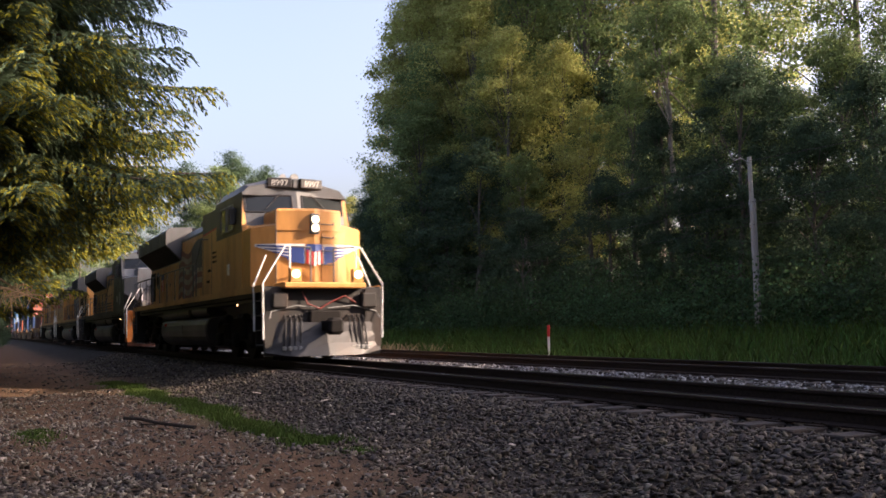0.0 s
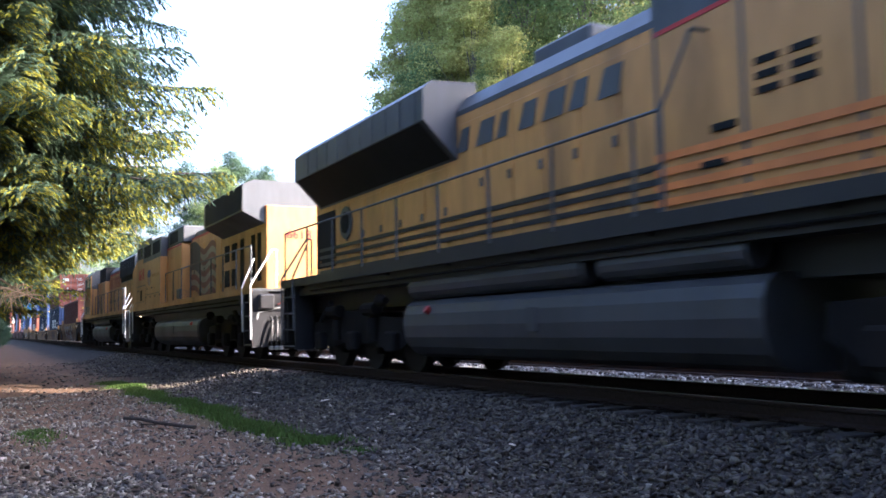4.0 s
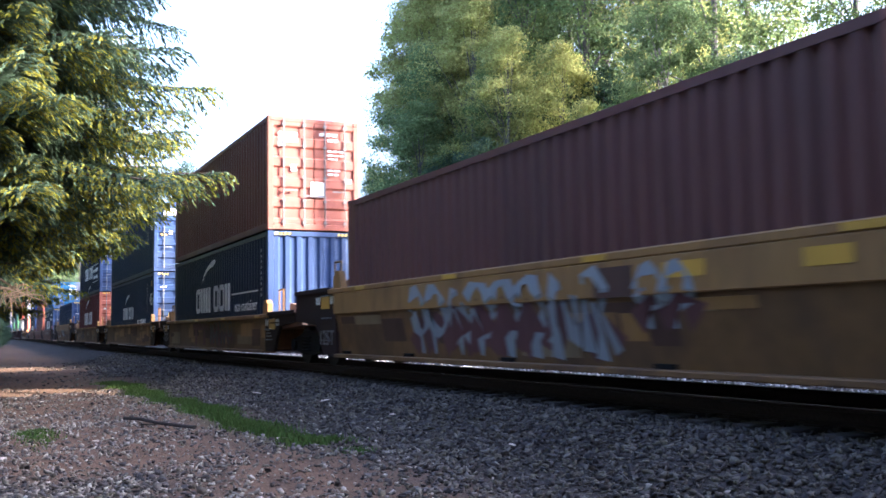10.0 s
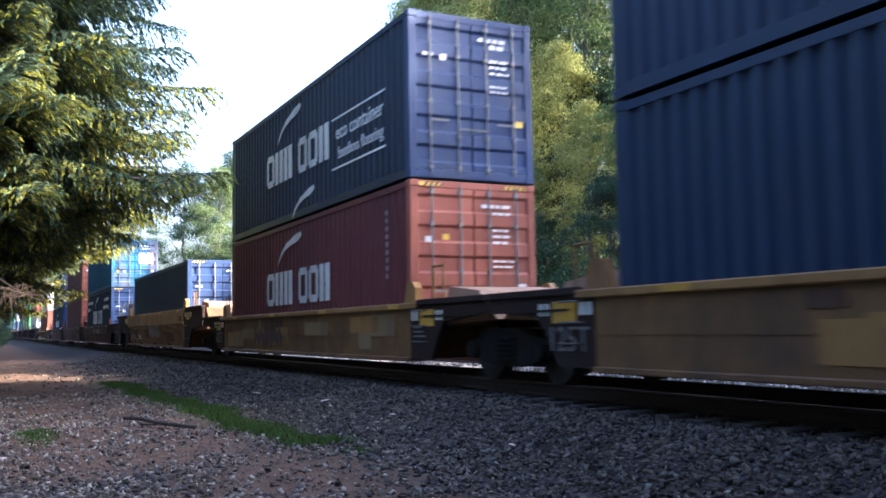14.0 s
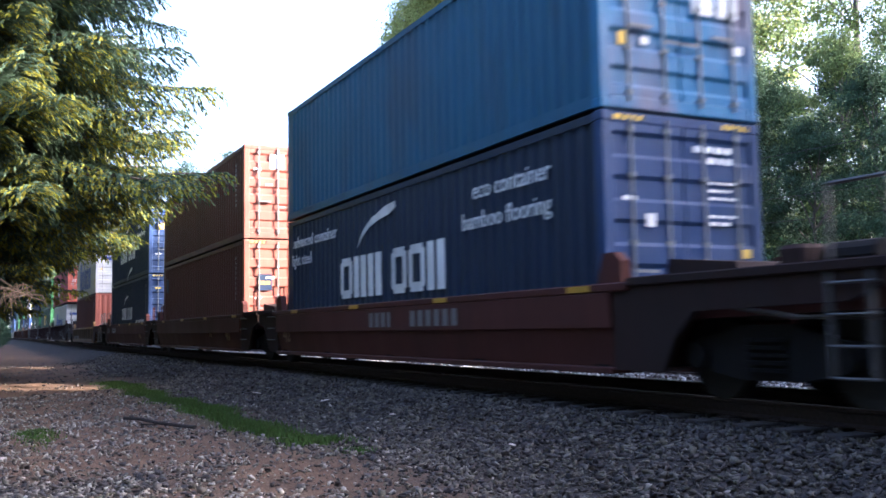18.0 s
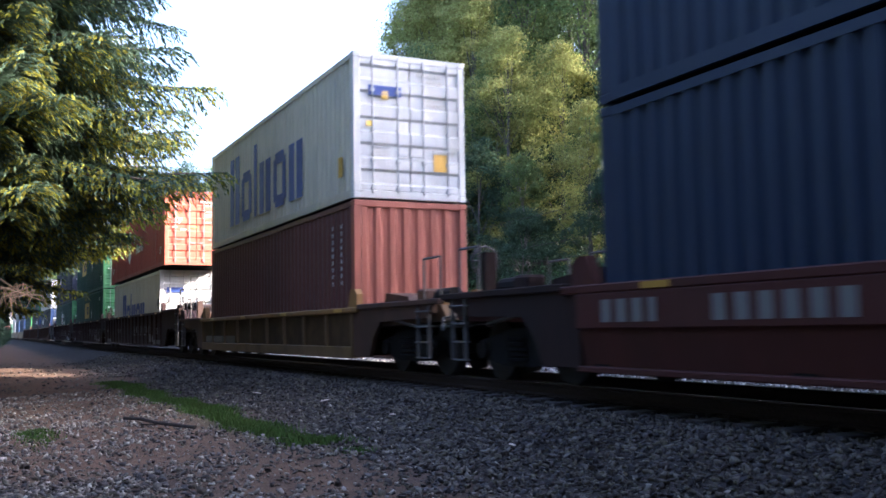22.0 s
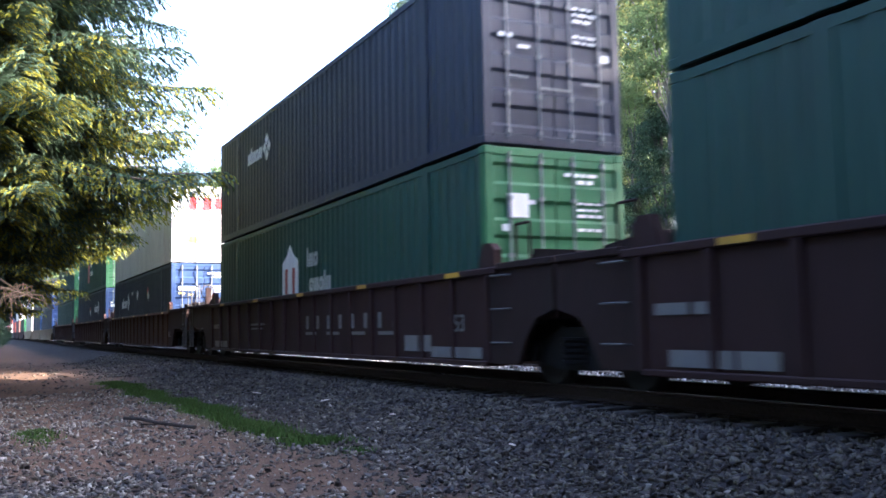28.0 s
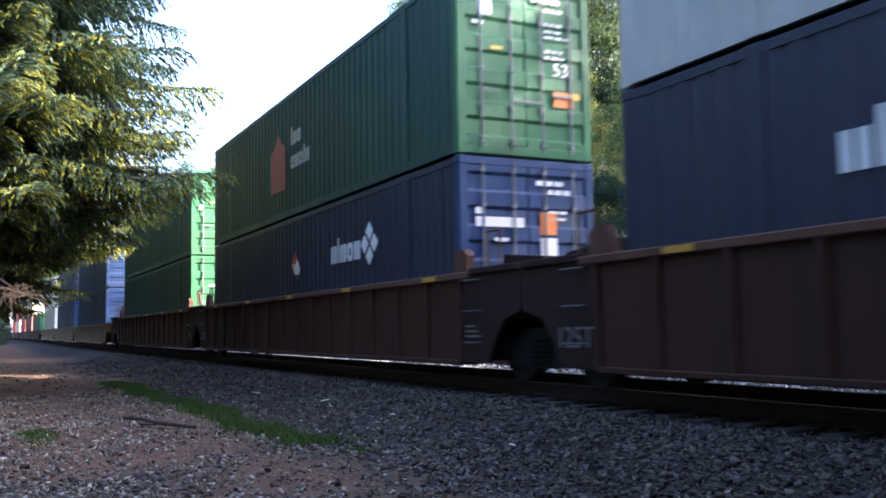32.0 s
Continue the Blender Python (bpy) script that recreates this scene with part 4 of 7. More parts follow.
def steps(c, x0, d, mat, rail_mat):
    """Corner steps at the end that faces d, on both sides."""
    def side(s):
        st = part("step_well", Geo().box(*sorted((x0, x0 - d * 0.85)), *span(s, 1.08, 1.14), 0.35, 1.75), mat, c)
        for q in (0.0, 0.82):
            part("step_side", Geo().box(*sorted((x0 - d * q, x0 - d * (q + 0.04))), *span(s, 1.1, 1.5), 0.35, 1.8), mat, st)
        for k in range(4):
            part("step_tread", Geo().box(*sorted((x0 - d * 0.05, x0 - d * 0.8)), *span(s, 1.12, 1.5), 0.4 + 0.36 * k, 0.43 + 0.36 * k), loco_grey, st)
        part("grab_rail", Geo().tube([(x0 - d * 0.02, s * 1.53, 0.55), (x0 - d * 0.02, s * 1.55, 1.9), (x0 - d * 0.08, s * 0.98, 2.82), (x0 - d * 0.08, s * 0.86, 2.82), (x0 - d * 0.08, s * 0.86, 1.85)], 0.024, 8), rail_mat, c, "white handrail beside the steps")
        part("grab_rail", Geo().tube([(x0 - d * 0.85, s * 1.53, 0.75), (x0 - d * 0.85, s * 1.55, 1.9), (x0 - d * 0.9, s * 1.22, 2.66)], 0.024, 8), rail_mat, c, "white handrail beside the steps")
    both(side)


def pilot(c, d, x0, mat, plow_mat, plow=True):
    """End plate with coupler, hoses and, in front, a snow plow."""
    xp = x0 - d * 0.92
    part("end_plate", Geo().box(*sorted((xp, xp - d * 0.1)), -1.45, 1.45, 0.5, 1.78, 0.02), mat, c)
    cp = part("coupler", Geo().box(*sorted((xp, x0 - d * 0.2)), -0.13, 0.13, 0.74, 0.98, 0.03), running_gear, c)
    part("coupler_knuckle", Geo().box(*sorted((x0 - d * 0.28, x0 + d * 0.02)), -0.2, 0.2, 0.64, 1.05, 0.08), running_gear, cp)
    part("coupler_pocket", Geo().box(*sorted((xp, xp + d * 0.16)), -0.42, 0.42, 0.6, 1.25, 0.05), running_gear, cp)
    for s in (-1, 1):
        for k in range(4):
            y = s * (0.62 + 0.13 * k)
            part("air_hose", Geo().tube([(xp, y, 1.12), (xp + d * 0.14, y, 1.02), (xp + d * 0.2, y + s * 0.02, 0.7), (xp + d * 0.22, y + s * 0.05, 0.36)], 0.026, 7), black_paint, c)
            part("hose_coupling", Geo().box(*sorted((xp + d * 0.18, xp + d * 0.27)), *sorted((y + s * 0.01, y + s * 0.1)), 0.28, 0.38, 0.015), galvanised, c)
        part("lift_lever", Geo().tube([(xp + d * 0.06, s * 0.1, 1.3), (xp + d * 0.1, s * 0.75, 1.36), (xp + d * 0.08, s * 1.35, 1.22), (xp + d * 0.2, s * 1.42, 1.05)], 0.016, 6), galvanised, c)
        part("corner_bracket", Geo().box(*sorted((xp, xp + d * 0.18)), *span(s, 0.95, 1.35), 1.3, 1.68, 0.04), mat, c)
    part("jumper_cable", Geo().tube([(xp + d * 0.02, -0.55, 1.7), (xp + d * 0.12, -0.45, 1.4), (xp + d * 0.15, -0.15, 1.28), (xp + d * 0.14, 0.15, 1.45), (xp + d * 0.14, 0.5, 1.6), (xp + d * 0.05, 0.85, 1.42)], 0.02, 6), paint("cable_red", (0.14, 0.03, 0.025), 0.5), c, "red jumper cable")
    if plow:
        g = Geo()
        ys = (-1.5, -0.9, 0.0, 0.9, 1.5)
        out = (0.02, 0.28, 0.45, 0.28, 0.02)
        g2 = []
        for z, f in ((0.14, 1.0), (0.45, 0.72), (0.72, 0.55), (0.95, 0.5)):
            g2.append([(xp + d * o * f, y, z + (0.1 if abs(y) > 1.2 and z < 0.3 else 0)) for y, o in zip(ys, out)] + [(xp - d * 0.05, y, z) for y in reversed(ys)])
        part("snow_plow", g.loft(g2), plow_mat, c, "dented grey snow plow")


def flag(c, s, y, x0, x1, z0, z1):
    """A waving striped flag painted on the hood; the star field is at x0."""
    n = 24

    def strip(lo, hi, a, b, mat, name, lift):
        g = Geo()
        v = []
        for k in range(n + 1):
            q = a + (b - a) * k / n
            x = x0 + (x1 - x0) * q
            wave = 0.16 * math.sin(q * 9.0) * (0.3 + q) - 0.42 * q
            for f in (lo, hi):
                v.append((x, s * (y + lift), z0 + (z1 - z0) * f + wave))
        g.add(v, [(2 * k, 2 * k + 2, 2 * k + 3, 2 * k + 1) for k in range(n)])
        part(name, g, mat, c)
    fl_red = paint("flag_red", (0.15, 0.04, 0.035), 0.5)
    fl_white = paint("flag_white", (0.25, 0.225, 0.19), 0.5)
    fl_blue = paint("flag_blue", (0.03, 0.035, 0.06), 0.5)
    for k in range(9):
        strip(k / 9, (k + 1) / 9, 0.0 if k < 4 else 0.4, 1.0, fl_red if k % 2 == 0 else fl_white, "flag_stripe", 0.003)
    strip(0.42, 1.0, 0.0, 0.42, fl_blue, "flag_field", 0.006)


def hood_doors(c, xa, xb, y, z0, z1, mat, step=0.82, skip=()):
    n = int((xb - xa) / step)
    for s in (-1, 1):
        for k in range(n):
            if k in skip:
                continue
            x = xa + k * step
            d = part("hood_door", Geo().box(x + 0.03, x + step - 0.03, *span(s, y, y + 0.018), z0, z1, 0.012), mat, c)
            part("door_latch", Geo().box(x + step - 0.14, x + step - 0.07, *span(s, y + 0.018, y + 0.045), (z0 + z1) / 2 - 0.08, (z0 + z1) / 2 + 0.05), loco_grey, d)
            part("hinge", Geo().cyl((x + 0.05, s * (y + 0.02), z0 + 0.2), (x + 0.05, s * (y + 0.02), z0 + 0.32), 0.02, 6), mat, d)


def side_text(c, text, x, y, z, size, mat, s, wide=1.0):
    me = lettering(text, size, mat)
    w = max(v.co.x for v in me.vertices) * wide
    ob = part("road_number", me, mat, c)
    if s < 0:
        place(ob, x - w / 2, -y, z)
    else:
        place(ob, x + w / 2, y, z, 180)
    ob.scale = (wide, 1.0, 1.0)


def chassis(c, sill, under, tank=(-15.2, -7.4), end_mat=None, rail_mat=None, tank_mat=None, round_tank=True, trucks=(-4.6, -18.0), front_plow=None, lamps=True, rear_rail=None):
    part("underframe", Geo().box(-21.6, -1.1, -0.95, 0.95, 1.15, 1.76).box(-21.6, -1.1, -1.4, 1.4, 1.5, 1.76), under, c)
    part("walkway", Geo().box(-21.75, -0.95, -1.52, 1.52, 1.76, 1.83), loco_grey, c)
    for s in (-1, 1):
        part("side_sill", Geo().box(-21.75, -0.95, *span(s, 1.52, 1.545), 1.70, 1.87), sill, c, "painted sill stripe")
        x = -20.6
        while x < -2.0:
            part("walkway_bracket", Geo().prism([(s * 1.0, 1.5), (s * 1.5, 1.7), (s * 1.0, 1.7)], x, x + 0.05, "x"), under, c)
            x += 2.3
    a, b = tank
    half = [(1.02, 0.30), (1.2, 0.36), (1.33, 0.47), (1.41, 0.62), (1.44, 0.80), (1.43, 0.98), (1.38, 1.11), (1.28, 1.19), (1.1, 1.22)]
    prof = [(-y, z) for y, z in reversed(half)] + half
    tk = part("fuel_tank", Geo().loft([[(a, y * 0.97, z) for y, z in prof], [(a + 0.12, y, z) for y, z in prof], [(b - 0.12, y, z) for y, z in prof], [(b, y * 0.97, z) for y, z in prof]]), tank_mat or tank_paint, c, "grey fuel tank, streaked with grime")
    for s in (-1, 1):
        part("tank_cap", Geo().cyl((a + 1.0, s * 1.38, 1.0), (a + 1.0, s * 1.46, 1.06), 0.06, 10), red_paint, tk)
        part("sight_gauge", Geo().box((a + b) / 2, (a + b) / 2 + 0.22, *span(s, 1.42, 1.45), 0.7, 1.0), tank_paint, tk)
        if round_tank:
            part("air_reservoir", Geo().cyl((a + 0.2, s * 1.2, 1.42), (b - 2.9, s * 1.2, 1.42), 0.2, 14).cyl((b - 2.9, s * 1.2, 1.42), (b - 2.8, s * 1.2, 1.42), 0.2, 14, 0.12), tank_mat or tank_paint, c, "cylindrical air reservoir")
            part("air_reservoir", Geo().cyl((b - 2.5, s * 1.2, 1.42), (b - 0.2, s * 1.2, 1.42), 0.17, 14), tank_mat or tank_paint, c, "cylindrical air reservoir")
        part("brake_pipe", Geo().tube([(-20, s * 1.44, 1.58), (-2.0, s * 1.44, 1.58)], 0.022, 6), running_gear, c)
        part("bell", Geo().cyl((a - 1.2, s * 1.3, 1.25), (a - 0.95, s * 1.3, 1.25), 0.13, 12, 0.06), running_gear, c)
    for x in trucks:
        six_wheel_truck(c, x)
    pilot(c, 1, 0.0, end_mat or under, front_plow or tank_paint)
    pilot(c, -1, -22.6, under, tank_paint, False)
    steps(c, -0.85, 1, end_mat or under, rail_mat or rail_white)
    steps(c, -21.75, -1, under, rear_rail or rail_mat or rail_white)
    if not lamps:
        return
    part("walkway_lamp", Geo().cyl((-3.6, -1.46, 1.45), (-3.6, -1.49, 1.45), 0.024, 10), lamp_small, c, "small lit step lamp")
    part("walkway_lamp", Geo().cyl((-3.6, 1.46, 1.45), (-3.6, 1.49, 1.45), 0.024, 10), lamp_small, c, "small lit step lamp")


NF = -1.58  # front face of the nose


def comfort_cab(c, hood, side, front, roof, number, lit=True, surround=None):
    """Wide-nosed cab: nose, windshield, side windows, number boards and headlights."""
    cab = part("cab", Geo().prism([(-5.95, 1.83), (-3.0, 1.83), (-3.0, 3.5), (-3.08, 3.55), (-3.42, 4.42), (-5.95, 4.42)], -1.5, 1.5), side, c)
    ring = [(-1.5, 4.38), (-1.28, 4.7), (-0.6, 4.9), (0.6, 4.9), (1.28, 4.7), (1.5, 4.38)]
    part("cab_roof", Geo().loft([[(-6.0, y, z) for y, z in ring], [(-3.7, y, z) for y, z in ring], [(-3.25, y * 0.99, 4.38 + (z - 4.38) * 0.72) for y, z in ring]]), roof, cab)
    # the windscreens stand in a shallow vee
    wx = lambda y, z, off=0.0: -2.76 - 0.22 * abs(y) - (z - 3.5) * 0.38 + off
    for side_sign in (-1, 1):
        ya, yb = side_sign * 0.002, side_sign * 1.48
        corners = [(ya, 3.48), (yb, 3.48), (yb, 4.46), (ya, 4.52)]
        part("screen_surround", Geo().loft([[(wx(y, z), y, z) for y, z in corners], [(-3.45, y, z) for y, z in corners]]), surround or front, cab)
        ya, yb = side_sign * 0.14, side_sign * 1.36
        pane = [(ya, 3.92), (yb, 3.92), (yb, 4.37), (ya, 4.39)]
        w = part("windscreen", Geo().loft([[(wx(y, z, 0.012), y, z) for y, z in pane], [(wx(y, z, -0.02), y, z) for y, z in pane]]), window_glass, cab, "reflecting cab windscreen")
        part("window_gasket", Geo().tube([(wx(y, z, 0.012), y, z) for y, z in pane + pane[:1]], 0.025, 6), black_paint, w)
        part("wiper", Geo().tube([(wx(ya * 3, 4.45, 0.03), ya * 3, 4.45), (wx(ya * 6, 4.0, 0.04), ya * 6, 4.0)], 0.014, 6), black_paint, w)
    for s in (-1, 1):
        for xa, xb in ((-5.35, -4.72), (-4.6, -3.95)):
            w = part("side_window", Geo().box(xa, xb, *span(s, 1.5, 1.512), 3.5, 4.18), window_glass, cab, "cab side window")
            part("window_frame", Geo().tube([(xa, s * 1.515, 3.5), (xa, s * 1.515, 4.18), (xb, s * 1.515, 4.18), (xb, s * 1.515, 3.5), (xa, s * 1.515, 3.5)], 0.025, 6), galvanised, w)
        part("mirror", Geo().box(-3.75, -3.6, *span(s, 1.52, 1.7), 3.6, 4.05, 0.02), black_paint, cab)
        part("cab_step_light", Geo().box(-4.6, -4.4, *span(s, 1.5, 1.52), 2.3, 2.6), white_paint, cab)
        part("cab_louvre_panel", Geo().box(-5.6, -4.5, *span(s, 1.5, 1.51), 2.0, 3.2), side, cab)
    plan = lambda k: [(-3.02, -1.48), (-2.25, -1.48), (NF - 0.28 - 0.05 * k, -0.93), (NF - 0.05 * k, 0.0), (NF - 0.28 - 0.05 * k, 0.93), (-2.25, 1.48), (-3.02, 1.48)]
    lid = lambda y, z: z if abs(y) < 1 else z - 0.07
    nose = part("nose", Geo().loft([[(x, y, 1.84) for x, y in plan(0)], [(x, y, lid(y, 3.44)) for x, y in plan(0.4)], [(x - (0.08 if x > -2 else 0), y * 0.95, lid(y, 3.50)) for x, y in plan(1.0)]]), front, c)
    block = [(-3.02, -0.92), (NF - 0.265, -0.92), (NF + 0.012, 0.0), (NF - 0.22, 0.78), (-3.02, 0.78)]
    part("nose_centre", Geo().loft([[(x, y, 3.30) for x, y in block], [(x, y, 3.80) for x, y in block], [(x - (0.05 if x > -2.5 else 0), y * 0.96, 3.86) for x, y in block]]), front, nose)
    fx = lambda y, off=0.0: NF - 0.30 * abs(y) + off
    part("nose_seam", Geo().box(fx(0.92) - 0.03, fx(0.92) + 0.008, -0.935, -0.915, 1.86, 3.80), loco_grey, nose)
    door = [(0.2, 2.0), (0.68, 2.0), (0.68, 3.25), (0.2, 3.25)]
    part("nose_door", Geo().loft([[(fx(y, 0.022), y, z) for y, z in door], [(fx(y, -0.02), y, z) for y, z in door]]), front, nose)
    hl = part("headlight_box", Geo().box(NF - 0.08, NF + 0.05, -0.125, 0.125, 3.2, 3.72, 0.03), loco_grey, nose)
    for z in (3.35, 3.57):
        part("headlight", Geo().cyl((NF + 0.05, 0, z), (NF + 0.08, 0, z), 0.095, 18), lamp_on if lit else lamp_off, hl, "glowing round headlight" if lit else "unlit round headlight")
    for z in (2.42, 2.78, 3.12, 3.46):
        part("grab_iron", Geo().tube([(fx(0.2), 0.2, z), (fx(0.2, 0.07), 0.2, z), (fx(0.55, 0.07), 0.55, z), (fx(0.55), 0.55, z + 0.06)], 0.014, 6), loco_grey, nose)
    for s in (-1, 1):
        dl = part("ditch_light_box", Geo().box(-0.8, -0.63, s * 0.80 - 0.14, s * 0.80 + 0.14, 1.92, 2.26, 0.02), front, c)
        part("ditch_light", Geo().cyl((-0.63, s * 0.80, 2.12), (-0.60, s * 0.80, 2.12), 0.1, 18), lamp_on if lit else lamp_off, dl, "glowing ditch light" if lit else "unlit ditch light")
        nb = part("number_board", Geo().box(-0.3, 0.05, -0.33, 0.33, -0.13, 0.13, 0.02), black_paint, cab)
        nb.matrix_basis = pose(-3.2, s * 0.44, 4.74, 0, 0, s * 10)
        me = lettering(number, 0.23, pale_mark)
        w = max(v.co.x for v in me.vertices)
        t = part("road_number", me, pale_mark, nb)
        t.matrix_basis = pose(0.056, -w / 2, -0.085, 0, 0, 90)
        part("front_rail", Geo().tube([(-1.0, s * 0.3, 1.85), (-1.0, s * 0.3, 2.8), (-1.0, s * 0.86, 2.82)], 0.022, 8), loco_grey, c)
    part("anticlimber", Geo().box(-1.62, -0.58, -1.1, 1.0, 1.78, 1.92, 0.03), front if front is yellow else orange_paint, c)
    horn = part("horn", Geo().cyl((-4.6, 0.2, 5.02), (-3.9, 0.2, 5.02), 0.04, 8, 0.12).cyl((-4.6, -0.1, 5.02), (-4.0, -0.1, 5.02), 0.04, 8, 0.1).box(-4.7, -4.55, -0.25, 0.35, 4.88, 5.05), galvanised, cab)
    part("antenna_dome", Geo().cyl((-5.2, 0.5, 4.86), (-5.2, 0.5, 5.0), 0.18, 14, 0.1), white_paint, cab)
    part("visor", Geo().box(-3.6, -3.16, -0.085, 0.085, 4.6, 4.86, 0.03), roof, cab)
    return cab, nose


def wing_emblem(nose):
    """Blue winged emblem edged in white with a striped shield, as plain shapes that follow the facets of the nose."""
    def surf(y, off):
        a = abs(y)
        return (NF - 0.30 * a if a < 0.93 else NF - 0.28 - (a - 0.93) * 0.71) + off

    def band(ya, yb, za, zb, ta, tb, mat, off, name="wing_bar"):
        n = 8
        v = []
        for k in range(n + 1):
            f = k / n
            y, z, t = ya + (yb - ya) * f, za + (zb - za) * f, ta + (tb - ta) * f
            v += [(surf(y, off), y, z - t / 2), (surf(y, off), y, z + t / 2)]
        part(name, Geo().add(v, [(2 * k, 2 * k + 2, 2 * k + 3, 2 * k + 1) for k in range(n)]), mat, nose)
    for s in (-1, 1):
        band(s * 0.24, s * 1.40, 2.70, 2.93, 0.50, 0.06, white_paint, 0.022, "wing_field")
        for k in range(5):
            tip = 1.36 - 0.17 * k
            band(s * 0.5, s * tip, 2.86 - 0.095 * k, 2.92 - 0.085 * k, 0.062, 0.03, blue_paint, 0.028)
        band(s * 0.26, s * 0.58, 2.66, 2.70, 0.46, 0.40, blue_paint, 0.030, "wing_root")
    band(-0.22, 0.22, 2.84, 2.84, 0.2, 0.2, blue_paint, 0.034, "shield_top")
    for k in range(7):
        y = -0.21 + 0.06 * k
        band(y, y + 0.06, 2.56 + 0.02 * abs(k - 3), 2.56 + 0.02 * abs(k - 3), 0.36, 0.36, red_paint if k % 2 == 0 else white_paint, 0.034, "shield_stripe")


def emd_hood(c, hood, top, flare_from, flare_to, end, grille_mat=None, stripe=None, y=0.86, roof=4.42, cab_back=-5.95, flare=1.46):
    part("hood", Geo().prism([(-y, 1.83), (y, 1.83), (y, roof - 0.25), (y - 0.18, roof), (-y + 0.18, roof), (-y, roof - 0.25)], end, cab_back, "x"), hood, c)
    part("hood_roof", Geo().prism([(-y - 0.006, roof - 0.32), (-y - 0.006, roof - 0.24), (-y + 0.17, roof + 0.012), (y - 0.17, roof + 0.012), (y + 0.006, roof - 0.24), (y + 0.006, roof - 0.32)], end + 0.02, cab_back - 0.02, "x"), top, c)
    if stripe:
        for s in (-1, 1):
            part("stripe", Geo().box(end + 0.02, cab_back, *span(s, y, y + 0.008), roof - 0.40, roof - 0.32), stripe, c)
    for s in (-1, 1):
        a, b = flare_from, flare_to
        prof = [(s * y, 3.42), (s * flare, 4.02), (s * flare, 4.52), (s * (flare - 0.16), 4.66), (s * 0.5, 4.70), (s * 0.5, 3.42)]
        fl = part("radiator_wing", Geo().prism(prof, b, a, "x"), top, c)
        # dark intake screens on the sloping and upright faces
        part("radiator_screen", Geo().add([(a - 0.15, s * (y + 0.04), 3.45), (b + 0.15, s * (y + 0.04), 3.45), (b + 0.15, s * (flare - 0.005), 3.995), (a - 0.15, s * (flare - 0.005), 3.995)], [(0, 1, 2, 3)]), grille_mat or dark_grille, fl)
        x = a - 0.3
        while x > b + 0.3:
            part("screen_bar", Geo().box(x - 0.02, x + 0.02, *span(s, flare, flare + 0.015), 4.04, 4.5), loco_grey, fl)
            x -= 0.6
    for k, x in enumerate((flare_from - 1.2, flare_from - 2.9, flare_from - 4.6)):
        if x > flare_to + 0.5:
            part("radiator_fan", Geo().cyl((x, 0, 4.69), (x, 0, 4.76), 0.5, 20), loco_grey, c)


def sd70ace(u, number, scheme):
    c = thing("locomotive", scheme["label"], "locomotive", "locomotives of the train")
    hood, top, side, front = scheme["hood"], scheme["top"], scheme["side"], scheme["front"]
    chassis(c, scheme["sill"], black_paint, (-15.4, -7.6), scheme["pilot"], rail_white, tank_paint, True, front_plow=scheme["plow"], rear_rail=loco_grey)
    cab, nose = comfort_cab(c, hood, side, front, scheme.get("roof", top), number, scheme.get("lit", True), scheme.get("surround"))
    emd_hood(c, hood, top, -14.4, -21.0, -21.3)
    part("inverter_cabinet", Geo().box(-9.2, -5.97, -1.2, 1.2, 1.83, 4.5, 0.03), scheme["cabinet"], c)
    for s in (-1, 1):
        for q in range(2):
            for k in range(3):
                part("louvre", Geo().box(-7.75 + 0.42 * q, -7.45 + 0.42 * q, *span(s, 1.2, 1.215), 2.86 + 0.14 * k, 2.93 + 0.14 * k, 0.01), dark_grille, c)
        part("cabinet_handle", Geo().box(-8.35, -8.0, *span(s, 1.2, 1.225), 2.62, 2.70, 0.02), dark_grille, c)
        part("cabinet_handle", Geo().box(-8.5, -8.15, *span(s, 1.2, 1.225), 2.28, 2.36, 0.02), dark_grille, c)
        for x in (-6.6, -7.9, -9.15):
            part("panel_seam", Geo().box(x - 0.025, x + 0.025, *span(s, 1.2, 1.208), 1.9, 4.4), loco_grey, c)
        part("cabinet_band", Geo().prism([(-9.19, 3.86), (-6.0, 3.98), (-6.0, 4.49), (-9.19, 4.49)], *span(s, 1.2, 1.206)), scheme["top"], c)
        part("band_edge", Geo().prism([(-9.19, 3.81), (-6.0, 3.93), (-6.0, 3.98), (-9.19, 3.86)], *span(s, 1.2, 1.207)), red_paint, c)
    hood_doors(c, -14.3, -9.3, 0.86, 1.95, 3.95, hood)
    hood_doors(c, -21.0, -14.4, 0.86, 1.95, 3.35, hood, 0.9)
    part("exhaust_hatch", Geo().box(-12.6, -11.2, -0.55, 0.55, 4.42, 4.72, 0.04), loco_grey, c)
    part("dynamic_brake_hatch", Geo().box(-8.9, -6.3, -0.8, 0.8, 4.48, 4.7, 0.04), top, c)
    for s in (-1, 1):
        handrail(c, [-21.6 + 1.55 * k for k in range(9)] + [-8.75], s * 1.5, 1.83, 2.92, loco_grey)
        part("handrail", Geo().tube([(-8.75, s * 1.5, 2.92), (-8.35, s * 1.42, 3.65), (-8.35, s * 1.22, 3.65)], 0.02, 8), loco_grey, c)
        part("end_grille", Geo().box(-21.2, -20.0, *span(s, 0.88, 0.895), 2.1, 3.3, 0.01), dark_grille, c)
        part("emblem_disc", Geo().cyl((-19.35, s * 0.87, 2.95), (-19.35, s * 0.91, 2.95), 0.34, 20), loco_grey, c)
        part("disc_hub", Geo().cyl((-19.35, s * 0.9, 2.95), (-19.35, s * 0.93, 2.95), 0.22, 20), dark_grille, c)
    return c, nose, cab


